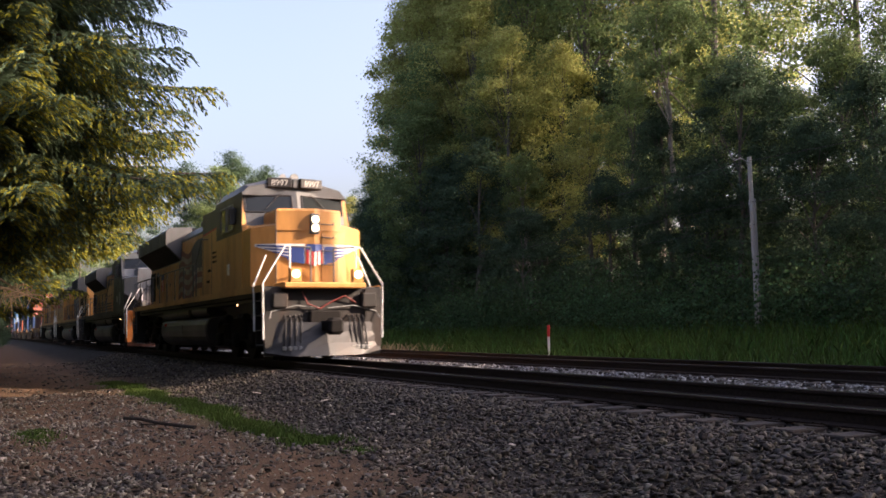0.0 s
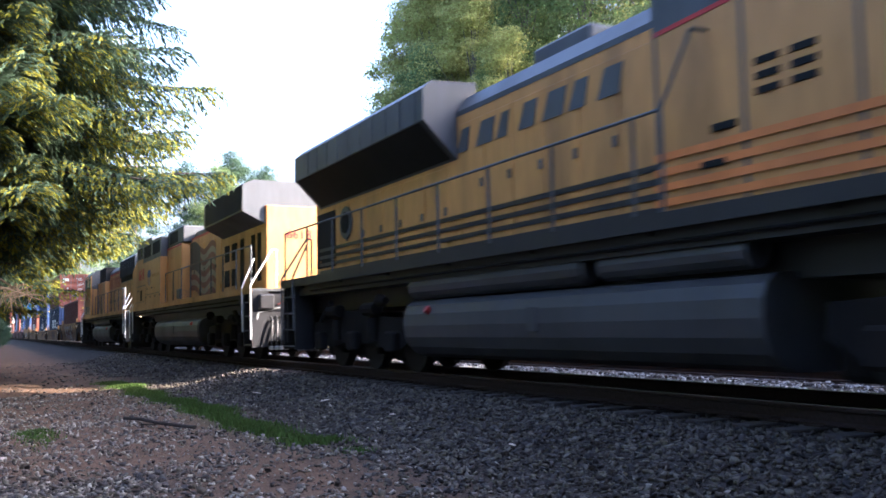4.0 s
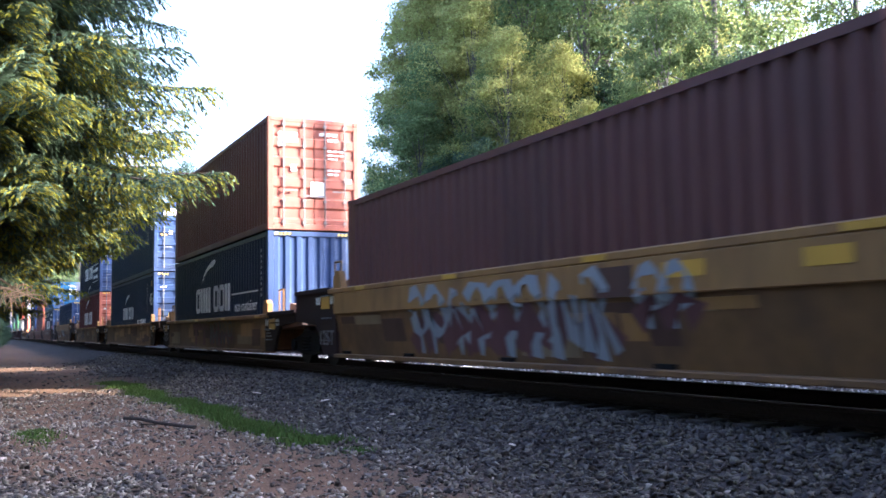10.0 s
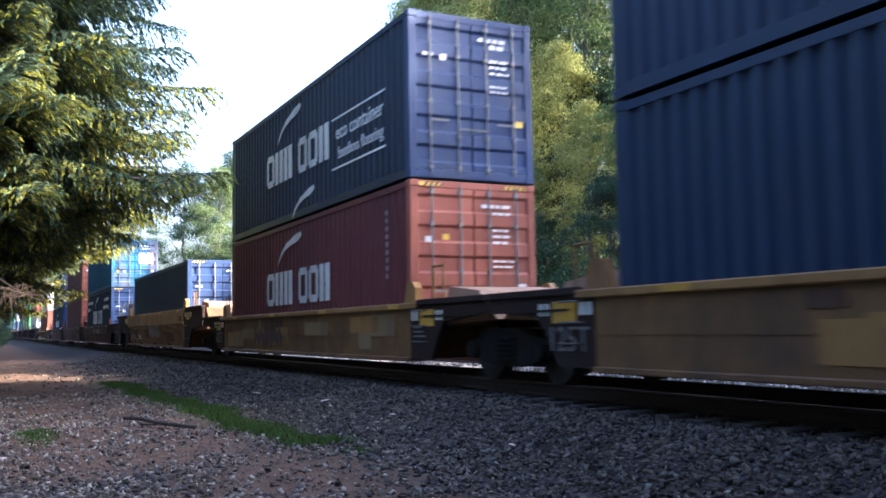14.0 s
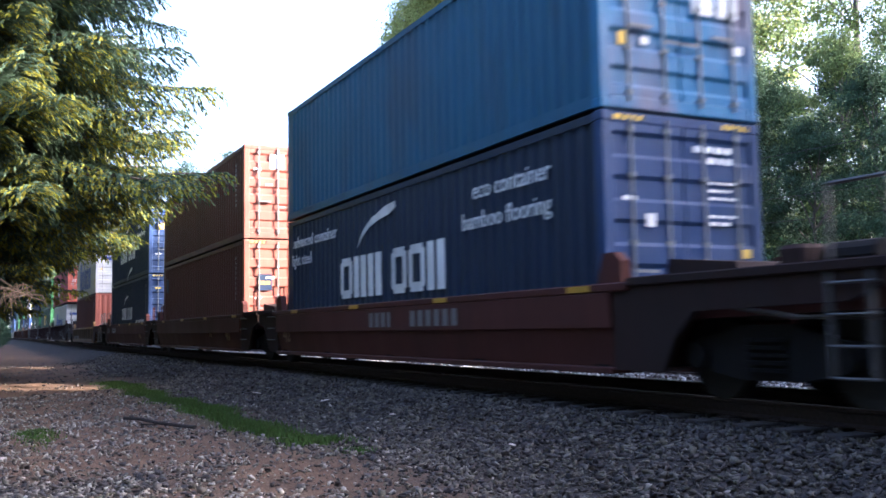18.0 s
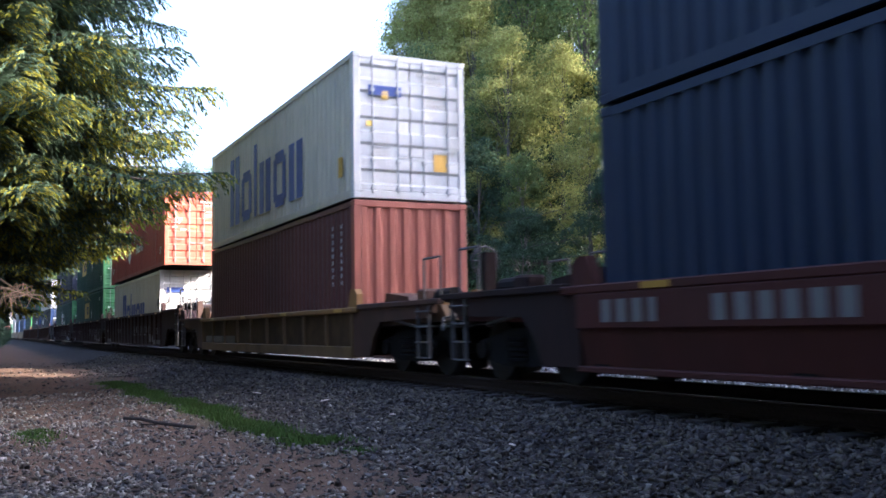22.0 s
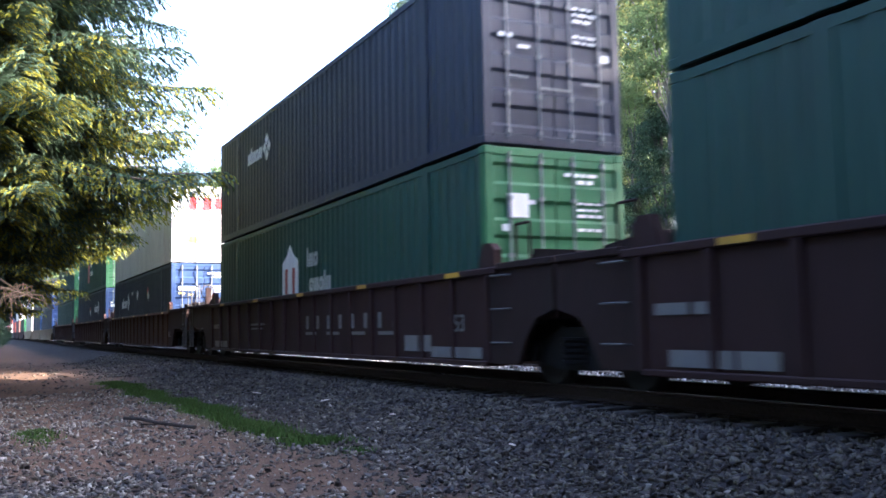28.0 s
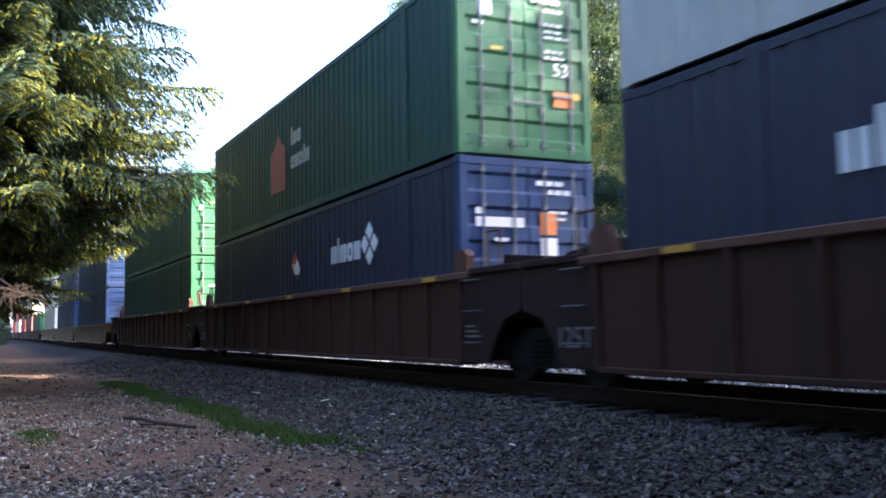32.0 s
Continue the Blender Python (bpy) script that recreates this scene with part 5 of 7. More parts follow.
std = dict(label="yellow and grey diesel locomotive leading the train, headlights lit", hood=yellow, top=loco_grey, side=yellow, front=yellow, sill=yellow, pilot=paint("pilot_grime", (0.015, 0.014, 0.014), 0.7, RUST, 0.3), plow=paint("plow_grey", (0.026, 0.028, 0.034), 0.5, RUST, 0.4), cabinet=yellow, surround=loco_grey)
c1, nose1, cab1 = sd70ace(-20.9, "8997", std)
wing_emblem(nose1)
part("cab_band", Geo().box(-5.96, -3.02, -1.506, -1.5, 3.36, 4.42), loco_grey, cab1)
for s in (-1, 1):
    flag(c1, s, 0.885, -10.75, -14.9, 2.25, 3.95)
    part("shield_top", Geo().box(-18.6, -18.05, *span(s, 0.88, 0.9), 2.9, 3.12), blue_paint, c1)
    for k in range(5):
        part("shield_stripe", Geo().box(-18.58 + 0.107 * k, -18.48 + 0.107 * k, *span(s, 0.88, 0.9), 2.45, 2.9), red_paint if k % 2 == 0 else white_paint, c1)
rides(c1, -20.9)

dusk = paint("dark_mountain_paint", (0.075, 0.08, 0.085), 0.45)
her = dict(label="heritage diesel locomotive with silver nose, black mountains and yellow hood", hood=yellow, top=loco_grey, side=dusk, front=silver, sill=black_paint, pilot=orange_paint, plow=paint("plow_rust_red", (0.12, 0.05, 0.035), 0.6, RUST, 0.5), cabinet=yellow, lit=False, roof=silver)
c2, nose2, cab2 = sd70ace(-43.85, "1989", her)
for s in (-1, 1):
    for k in range(4):
        part("speed_stripe", Geo().box(-21.0, -6.2 + 0.5 * k, *span(s, 0.885 if k < 9 else 1.2, 0.9), 1.98 + 0.16 * k, 2.05 + 0.16 * k), black_paint, c2)
        part("speed_stripe", Geo().box(-9.2, -4.6 + 0.4 * k, *span(s, 1.216, 1.224), 1.98 + 0.16 * k, 2.06 + 0.16 * k), orange_paint, c2)
    pts = [(-5.95, 2.5), (-5.3, 3.25), (-4.9, 2.95), (-4.2, 3.4), (-3.7, 2.9), (-3.0, 3.3), (-3.0, 1.9), (-5.95, 1.9)]
    part("mountain_shape", Geo().prism(pts, *span(s, 1.513, 1.518)), black_paint, c2)
    part("roundel", Geo().cyl((-3.5, s * 1.52, 2.45), (-3.5, s * 1.53, 2.45), 0.32, 18), silver, c2)
    edge, ridge = (-2.235, s * 1.50), (NF - 0.265, s * 0.945)
    part("nose_patch", Geo().add([(*edge, 1.87), (*ridge, 1.87), (*ridge, 2.30), (*edge, 2.66)], [(0, 1, 2, 3)]), black_paint, nose2)
    part("nose_patch", Geo().add([(*ridge, 1.87), (NF + 0.015, 0.0, 1.87), (NF + 0.015, 0.0, 2.06), (*ridge, 2.30)], [(0, 1, 2, 3)]), black_paint, nose2)
    part("side_slope", Geo().prism([(-5.95, 1.9), (-3.02, 1.9), (-2.3, 1.9), (-2.3, 2.66), (-3.0, 3.42), (-3.5, 2.75), (-5.95, 2.4)], *span(s, 1.505, 1.512)), black_paint, c2)
    for k, w in enumerate((0.5, 0.42, 0.34, 0.5, 0.3, 0.42, 0.5, 0.36, 0.44)):
        part("name_block", Geo().prism([(-15.6 + 0.62 * k, 3.5), (-15.6 + 0.62 * k + w, 3.5), (-15.5 + 0.62 * k + w, 3.86), (-15.42 + 0.62 * k, 3.86)], *span(s, 0.885, 0.892)), dusk, c2, "plain dark painted block")
part("nose_emblem", Geo().cyl((NF - 0.06, 0.0, 3.05), (NF + 0.035, 0.0, 3.05), 0.27, 24), orange_paint, nose2)
part("nose_emblem_centre", Geo().cyl((NF + 0.035, 0.0, 3.05), (NF + 0.045, 0.0, 3.05), 0.18, 24), blue_paint, nose2)
part("nose_plate", Geo().box(NF + 0.03, NF + 0.055, -0.42, 0.12, 2.9, 3.02), black_paint, nose2)
rides(c2, -43.85)


def ge_loco(u):
    c = thing("locomotive", "yellow diesel locomotive with a wide cab, running long hood first", "locomotive", "locomotives of the train")
    chassis(c, yellow, black_paint, (-14.95, -6.8), black_paint, rail_white, tank_paint, False)
    low = [(-1.29, 1.83), (-1.38, 3.42), (-1.52, 3.55), (-2.72, 3.86), (-4.2, 3.86), (-4.2, 3.66), (-8.43, 3.66), (-8.43, 1.83)]
    cab = part("cab", Geo().prism(low, -1.5, 1.5), yellow, c)
    up = [(-2.72, 3.86), (-2.5, 4.5), (-2.62, 4.6), (-6.2, 4.6), (-6.4, 4.46), (-8.43, 4.42), (-8.43, 3.66), (-4.2, 3.66), (-4.2, 3.86)]
    part("cab_top", Geo().prism(up, -1.48, 1.48), loco_grey, cab)
    for y0, y1 in ((-1.3, -0.1), (0.1, 1.3)):
        part("windscreen", Geo().prism([(-2.70, 3.92), (-2.67, 3.92), (-2.50, 4.42), (-2.54, 4.42)], y0, y1), window_glass, cab)
    for s in (-1, 1):
        for xa, xb in ((-3.35, -2.9), (-4.15, -3.5)):
            w = part("side_window", Geo().box(xa, xb, *span(s, 1.48, 1.492), 3.92, 4.36), window_glass, cab, "cab side window")
            part("window_frame", Geo().tube([(xa, s * 1.5, 3.92), (xa, s * 1.5, 4.36), (xb, s * 1.5, 4.36), (xb, s * 1.5, 3.92), (xa, s * 1.5, 3.92)], 0.022, 6), loco_grey, w)
        for xa, xb in ((-6.1, -4.5), (-8.2, -6.6)):
            part("intake_screen", Geo().box(xa, xb, *span(s, 1.48, 1.492), 3.85, 4.32), dark_grille, cab)
        side_text(c, "6618", -3.87, 1.505, 2.97, 0.70, red_paint, s)
        part("shield_top", Geo().prism([(-6.2, 3.0), (-5.55, 3.0), (-5.5, 3.14), (-5.62, 3.28), (-6.13, 3.28), (-6.25, 3.14)], *span(s, 1.5, 1.51)), blue_paint, c)
        for k in range(7):
            part("shield_stripe", Geo().box(-6.2 + 0.093 * k, -6.107 + 0.093 * k, *span(s, 1.5, 1.51), 2.64 + 0.03 * abs(k - 3), 3.0), paint("faded_shield_red", (0.32, 0.12, 0.09), 0.5) if k % 2 == 0 else pale_mark, c)
        for k in range(8):
            part("slogan_mark", Geo().box(-8.2 + 0.21 * k, -8.06 + 0.21 * k, *span(s, 1.5, 1.506), 2.96, 3.08), paint("faded_red_mark", (0.40, 0.20, 0.06), 0.5), c)
        for xa, xb, za, zb in ((-5.05, -2.65, 2.72, 2.75), (-5.05, -5.02, 1.95, 2.72), (-4.6, -2.2, 2.05, 2.07), (-8.2, -5.2, 2.3, 2.32)):
            part("panel_seam", Geo().box(xa, xb, *span(s, 1.5, 1.506), za, zb), loco_grey, cab)
        for x in (-4.05, -6.0, -7.0):
            part("stencil_mark", Geo().box(x - 0.2, x, *span(s, 1.5, 1.506), 2.5, 2.56), paint("faded_red_mark", (0.40, 0.20, 0.06), 0.5), cab)
        for x in (-2.9, -3.3, -5.4, -6.6):
            part("lifting_eye", Geo().cyl((x, s * 1.5, 2.55), (x, s * 1.525, 2.55), 0.04, 8), loco_grey, cab)
        part("vent", Geo().box(-4.05, -3.68, *span(s, 1.5, 1.512), 2.1, 2.55), dark_grille, cab)
        for k in range(5):
            part("bolt_head", Geo().cyl((-4.0 - 1.1 * k, s * 1.5, 2.2), (-4.0 - 1.1 * k, s * 1.52, 2.2), 0.05, 8), loco_grey, cab)
        part("cabinet_box", Geo().box(-11.2, -8.45, *span(s, 0.9, 1.24), 1.83, 3.95, 0.03), yellow, c)
        part("cabinet_top", Geo().box(-11.3, -8.45, *span(s, 0.0, 1.22), 3.95, 4.55, 0.04), loco_grey, c)
        part("cabinet_screen", Geo().box(-10.4, -8.9, *span(s, 1.22, 1.232), 4.05, 4.45), dark_grille, c)
        part("cabinet_edge", Geo().box(-11.2, -8.45, *span(s, 1.24, 1.25), 3.86, 3.92), red_paint, c)
        for k in range(3):
            part("grab_iron", Geo().tube([(-9.6, s * 1.24, 2.7 + 0.4 * k), (-9.6, s * 1.31, 2.7 + 0.4 * k), (-9.1, s * 1.31, 2.7 + 0.4 * k), (-9.1, s * 1.24, 2.7 + 0.4 * k)], 0.014, 6), yellow, c)
        part("blower_box", Geo().box(-11.2, -10.6, *span(s, 0.9, 1.3), 1.95, 2.3, 0.03), loco_grey, c)
        handrail(c, [-21.6 + 1.5 * k for k in range(9)], s * 1.5, 1.83, 2.92, loco_grey)
        flag(c, s, 0.925, -11.2, -15.2, 2.2, 3.9)
        part("radiator_screen", Geo().box(-20.6, -16.3, *span(s, 1.5, 1.51), 3.95, 4.6), dark_grille, c)
        for xa, xb, za, zb in ((-16.9, -16.3, 2.85, 3.35), (-17.8, -17.2, 2.85, 3.35), (-16.9, -16.3, 2.1, 2.6), (-17.8, -17.2, 2.1, 2.6), (-18.6, -18.2, 2.0, 3.4), (-19.8, -19.4, 2.1, 3.4), (-20.4, -20.05, 2.1, 3.4)):
            part("hood_vent", Geo().box(xa, xb, *span(s, 0.9, 0.915), za, zb, 0.008), dark_grille, c)
        part("stripe", Geo().box(-20.8, -11.3, *span(s, 0.9, 0.908), 4.0, 4.07), red_paint, c)
    part("hood", Geo().box(-20.85, -8.44, -0.9, 0.9, 1.83, 4.08, 0.03), yellow, c)
    part("hood_roof", Geo().box(-16.2, -11.32, -0.8, 0.8, 4.07, 4.3, 0.06), loco_grey, c)
    part("radiator", Geo().prism([(-0.9, 3.6), (-1.5, 3.9), (-1.5, 4.62), (-1.2, 4.75), (1.2, 4.75), (1.5, 4.62), (1.5, 3.9), (0.9, 3.6)], -20.75, -16.1, "x"), loco_grey, c, "overhanging radiator housing")
    side_text_end(c, "6618", -20.86, 3.2)
    hood_doors(c, -15.9, -11.0, 0.9, 1.95, 3.75, yellow)
    part("exhaust_hatch", Geo().box(-13.4, -12.2, -0.5, 0.5, 4.28, 4.5, 0.04), loco_grey, c)
    return rides(c, u, 0, 180)


def side_text_end(c, text, x, z, size=0.36):
    """A number on the hood's end, read from behind the locomotive."""
    me = lettering(text, size, red_paint)
    w = max(v.co.x for v in me.vertices)
    t = part("road_number", me, red_paint, c)
    t.matrix_basis = pose(x - 0.004, w / 2, z, 0, 0, -90)


faded_name = paint("faded_red_name", (0.30, 0.095, 0.05), 0.55, (0.35, 0.18, 0.05), 0.5, 1.5)


def sd70m(u):
    c = thing("locomotive", "weathered yellow diesel locomotive with grey roof, last before the wagons", "locomotive", "locomotives of the train")
    chassis(c, yellow, black_paint, (-14.8, -6.8), black_paint, rail_white, tank_paint, True, lamps=False)
    cab, nose = comfort_cab_m(c)
    emd_hood(c, yellow, loco_grey, -15.2, -20.5, -20.9, None, red_paint, cab_back=-6.6, flare=0.96)
    for s in (-1, 1):
        part("radiator_screen", Geo().box(-20.45, -15.25, *span(s, 0.96, 0.972), 3.66, 4.5), dark_grille, c)
        part("roof_band", Geo().box(-15.2, -10.4, *span(s, 0.86, 0.868), 4.1, 4.18), loco_grey, c)
    part("equipment_cabinet", Geo().box(-10.3, -6.62, -1.15, 1.15, 1.83, 3.78, 0.03), yellow, c)
    part("inertial_filter", Geo().box(-10.25, -7.55, -1.12, 1.12, 3.78, 4.6, 0.03), dark_grille, c)
    hood_doors(c, -14.5, -10.4, 0.86, 1.95, 3.2, yellow)
    hood_doors(c, -18.9, -14.6, 0.86, 1.95, 3.3, yellow, 0.9)
    for s in (-1, 1):
        handrail(c, [-20.5 + 1.45 * k for k in range(9)], s * 1.5, 1.83, 2.92, loco_grey)
        part("corner_rail", Geo().tube([(-21.3, s * 1.5, 0.6), (-21.3, s * 1.5, 2.9), (-20.5, s * 1.5, 2.92)], 0.024, 8), rail_white, c)
        # road name as plain blocks
        g_x = -9.85
        for k, w in enumerate((0.36, 0.38, 0.12, 0.42, 0.38, 0.0, 0.34, 0.42, 0.36, 0.12, 0.32, 0.12, 0.38)):
            if w:
                xa, xb = (g_x - w, g_x) if s > 0 else (-25.0 - g_x, -25.0 - g_x + w)
                g = Geo()
                y0, y1 = span(s, 0.885, 0.891)
                lo, hi, t = 3.27, 3.86, 0.11
                if w < 0.2:
                    g.box(xa, xb, y0, y1, lo, hi)
                else:
                    g.box(xa, xa + t, y0, y1, lo, hi).box(xb - t, xb, y0, y1, lo, hi)
                    g.box(xa + t, xb - t, y0, y1, *((lo, lo + t) if k in (0, 3) else (hi - t, hi)))
                    if k > 5:
                        g.box(xa + t, xb - t, y0, y1, 3.5, 3.6)
                part("name_block", g, faded_name, c, "plain red painted block")
            g_x -= (w or 0.28) + 0.105
        part("radiator_grille", Geo().box(-20.3, -19.2, *span(s, 0.86, 0.875), 2.72, 3.56), dark_grille, c)
        for xa, xb in ((-3.74, -3.26), (-4.36, -3.84), (-5.26, -4.84)):
            bay = part("louvre_panel", Geo().box(xa, xb, *span(s, 1.5, 1.506), 2.0, 2.47), dark_grille, c)
            for k in range(11):
                part("louvre", Geo().box(xa + 0.01, xb - 0.01, *span(s, 1.506, 1.526), 2.01 + 0.042 * k, 2.03 + 0.042 * k), pale_mark, bay)
        for q in range(2):
            for r in range(3):
                for k in range(3):
                    part("louvre", Geo().box(-6.75 - 0.62 * q - 0.18 * r, -6.62 - 0.62 * q - 0.18 * r, *span(s, 1.15, 1.165), 2.44 + 0.09 * k, 2.48 + 0.09 * k), pale_mark if k % 2 else dark_grille, c)
        part("stair_rail", Geo().tube([(-6.9, s * 1.45, 1.85), (-6.9, s * 1.45, 3.6), (-8.6, s * 1.35, 3.75), (-8.6, s * 1.35, 1.85)], 0.02, 8), loco_grey, c)
    side_text_end(c, "4329", -20.92, 3.3)
    for z in (2.5, 3.0, 3.75, 4.0):
        part("grab_iron", Geo().tube([(-20.92, -0.35, z), (-21.0, -0.35, z), (-21.0, 0.35, z), (-20.92, 0.35, z)], 0.014, 6), yellow, c)
    part("end_headlight", Geo().cyl((-20.9, 0.45, 3.95), (-21.05, 0.45, 3.95), 0.16, 14), black_paint, c)
    part("end_stripe", Geo().box(-20.922, -20.352, -0.84, 0.84, 4.0, 4.07), red_paint, c)
    part("end_rail", Geo().tube([(-21.3, -0.5, 1.85), (-21.3, -0.5, 2.85), (-21.3, 0.5, 2.85), (-21.3, 0.5, 1.85)], 0.022, 8), rail_white, c)
    return rides(c, u, 0, 180)


def comfort_cab_m(c):
    cab = part("cab", Geo().prism([(-6.6, 1.83), (-2.5, 1.83), (-2.5, 3.45), (-2.55, 3.5), (-6.6, 3.5)], -1.5, 1.5), yellow, c)
    part("cab_upper", Geo().prism([(-4.6, 3.5), (-2.55, 3.5), (-2.7, 4.38), (-4.6, 4.38)], -1.49, 1.49), yellow, cab)
    part("cab_upper", Geo().prism([(-6.6, 3.5), (-4.6, 3.5), (-4.6, 4.38), (-6.6, 4.38)], -1.485, 1.485), loco_grey, cab)
    ring = [(-1.5, 4.36), (-1.28, 4.6), (-0.6, 4.76), (0.6, 4.76), (1.28, 4.6), (1.5, 4.36)]
    part("cab_roof", Geo().loft([[(-6.7, y, z) for y, z in ring], [(-2.65, y, z) for y, z in ring]]), loco_grey, cab)
    for y0, y1 in ((-1.3, -0.1), (0.1, 1.3)):
        part("windscreen", Geo().prism([(-2.57, 3.62), (-2.545, 3.62), (-2.665, 4.27), (-2.69, 4.27)], y0, y1), window_glass, cab)
    for s in (-1, 1):
        for xa, xb in ((-3.5, -2.97), (-4.3, -3.62), (-6.0, -5.05)):
            w = part("side_window", Geo().box(xa, xb, *span(s, 1.49, 1.505), 3.64, 4.2), window_glass, cab, "cab side window")
            part("window_frame", Geo().tube([(xa, s * 1.51, 3.64), (xa, s * 1.51, 4.2), (xb, s * 1.51, 4.2), (xb, s * 1.51, 3.64), (xa, s * 1.51, 3.64)], 0.022, 6), loco_grey, w)
        side_text(c, "4329", -3.95, 1.505, 2.87, 0.70, red_paint, s, 1.15)
        part("drip_rail", Geo().box(-6.4, -2.6, *span(s, 1.5, 1.53), 3.5, 3.54), yellow, cab)
        part("belt_rail", Geo().box(-6.5, -2.6, *span(s, 1.5, 1.52), 2.6, 2.63), yellow, cab)
        part("cab_post", Geo().box(-6.65, -6.5, *span(s, 1.5, 1.56), 1.9, 4.3), yellow, cab)
    nose = part("nose", Geo().loft([[(-2.5, -1.35, z1), (-1.35, -1.0, z0), (-1.35, 1.0, z0), (-2.5, 1.35, z1)] for z0, z1 in ((1.84, 1.84), (3.1, 3.35), (3.3, 3.45))]), yellow, c)
    # silver on the yellow nose: its sunlit facets put into the colour
    part("nose_cap", Geo().box(-2.3, -1.34, -0.8, 0.8, 3.2, 3.42, 0.06), silver, nose)
    return cab, nose


ge_loco(-90.0)
sd70m(-112.3)


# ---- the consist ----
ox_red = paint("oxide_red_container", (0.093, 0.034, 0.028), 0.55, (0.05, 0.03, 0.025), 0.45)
# coloured end paints are lighter copies: light on the leading ends put into colour
ox_red_lit_end = paint("oxide_red_lit_ends", (0.27, 0.085, 0.055), 0.55, (0.12, 0.05, 0.04), 0.5)
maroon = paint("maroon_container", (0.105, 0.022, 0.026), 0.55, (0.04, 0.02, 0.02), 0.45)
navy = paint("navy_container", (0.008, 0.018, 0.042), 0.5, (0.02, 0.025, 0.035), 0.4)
navy_lit_end = paint("navy_lit_ends", (0.018, 0.042, 0.115), 0.5, (0.05, 0.06, 0.08), 0.45)
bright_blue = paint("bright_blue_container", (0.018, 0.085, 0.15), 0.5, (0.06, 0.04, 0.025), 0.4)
bright_blue_lit_end = paint("bright_blue_lit_ends", (0.030, 0.135, 0.26), 0.5, (0.28, 0.12, 0.05), 0.55)
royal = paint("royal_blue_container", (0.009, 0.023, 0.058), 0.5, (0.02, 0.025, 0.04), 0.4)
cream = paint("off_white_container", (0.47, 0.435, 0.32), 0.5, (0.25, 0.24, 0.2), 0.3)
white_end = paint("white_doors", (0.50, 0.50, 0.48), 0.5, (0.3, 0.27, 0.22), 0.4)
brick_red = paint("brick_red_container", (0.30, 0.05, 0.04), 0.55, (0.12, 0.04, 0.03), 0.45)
brick_red_lit_end = paint("brick_red_lit_ends", (0.44, 0.10, 0.055), 0.5, (0.2, 0.06, 0.04), 0.45)
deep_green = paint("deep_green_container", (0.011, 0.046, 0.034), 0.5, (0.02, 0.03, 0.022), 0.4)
green_lit_end = paint("green_lit_ends", (0.035, 0.13, 0.05), 0.5, (0.05, 0.06, 0.04), 0.45)
slate = paint("slate_navy_container", (0.016, 0.021, 0.038), 0.5, (0.03, 0.03, 0.035), 0.4)
pale_grey = paint("pale_grey_container", (0.43, 0.42, 0.37), 0.5, (0.25, 0.24, 0.22), 0.35)
gold = paint("gold_panel", (0.55, 0.33, 0.05), 0.5)
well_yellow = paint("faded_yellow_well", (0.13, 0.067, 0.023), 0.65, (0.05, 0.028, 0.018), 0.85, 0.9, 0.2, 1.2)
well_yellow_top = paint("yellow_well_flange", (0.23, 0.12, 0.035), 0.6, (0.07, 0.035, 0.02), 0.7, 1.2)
well_tan = paint("tan_touch_up", (0.19, 0.13, 0.065), 0.65, (0.08, 0.05, 0.03), 0.6, 1.2)
well_dark = paint("dark_touch_up", (0.062, 0.029, 0.018), 0.7, SOOT, 0.5, 1.2)
well_red = paint("brown_red_well", (0.060, 0.020, 0.016), 0.6, (0.045, 0.02, 0.016), 0.7, 0.9, spec=0.15)
well_brown = paint("dark_brown_well", (0.030, 0.015, 0.014), 0.65, (0.025, 0.016, 0.014), 0.6, 0.9, spec=0.15)
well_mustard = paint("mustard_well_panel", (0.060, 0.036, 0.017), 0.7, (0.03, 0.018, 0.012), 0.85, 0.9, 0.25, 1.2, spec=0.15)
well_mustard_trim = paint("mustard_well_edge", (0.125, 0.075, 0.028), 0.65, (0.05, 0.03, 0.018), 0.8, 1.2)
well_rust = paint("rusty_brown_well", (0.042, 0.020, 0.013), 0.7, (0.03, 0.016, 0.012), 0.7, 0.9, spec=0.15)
# lighter rust for the flange: light on the top chord put into colour
well_rust_lit_top = paint("rusty_well_lit_flange", (0.10, 0.05, 0.033), 0.6, (0.05, 0.025, 0.018), 0.7, 1.2, spec=0.15)
pale_spray = paint("pale_spray", (0.22, 0.235, 0.25), 0.6, (0.18, 0.16, 0.16), 0.4, 1.0)
dark_spray = paint("dark_spray", (0.06, 0.045, 0.04), 0.6)

dark_end = paint("dark_brown_car_end", (0.026, 0.015, 0.013), 0.8, SOOT, 0.5, 1.2, spec=0.15)
faded_stencil = paint("faded_white_stencil", (0.14, 0.132, 0.125), 0.6, (0.08, 0.06, 0.05), 0.5, 1.5)
name_red = paint("faded_maroon_lettering", (0.085, 0.022, 0.02), 0.6, (0.05, 0.03, 0.02), 0.5)
FLOOR = 0.36
H9, H8 = 2.896, 2.591


def posts(L):
    return (-1.98, -L + 1.98)


patches = lambda seed: well_patches(seed, (well_tan, well_dark, well_yellow_top), 16)
hatch_tan = paint("dusty_hatch", (0.26, 0.17, 0.12), 0.7, (0.12, 0.07, 0.05), 0.5, 1.2)
YEL = dict(body=well_yellow, top=well_yellow_top, side_top=1.07, end_mat=dark_end, hatch=hatch_tan)
YEL_TALL = dict(YEL, side_top=1.46, sloped=True)
mark125 = [end_word("125T", 0.46, 0.42, faded_stencil)]
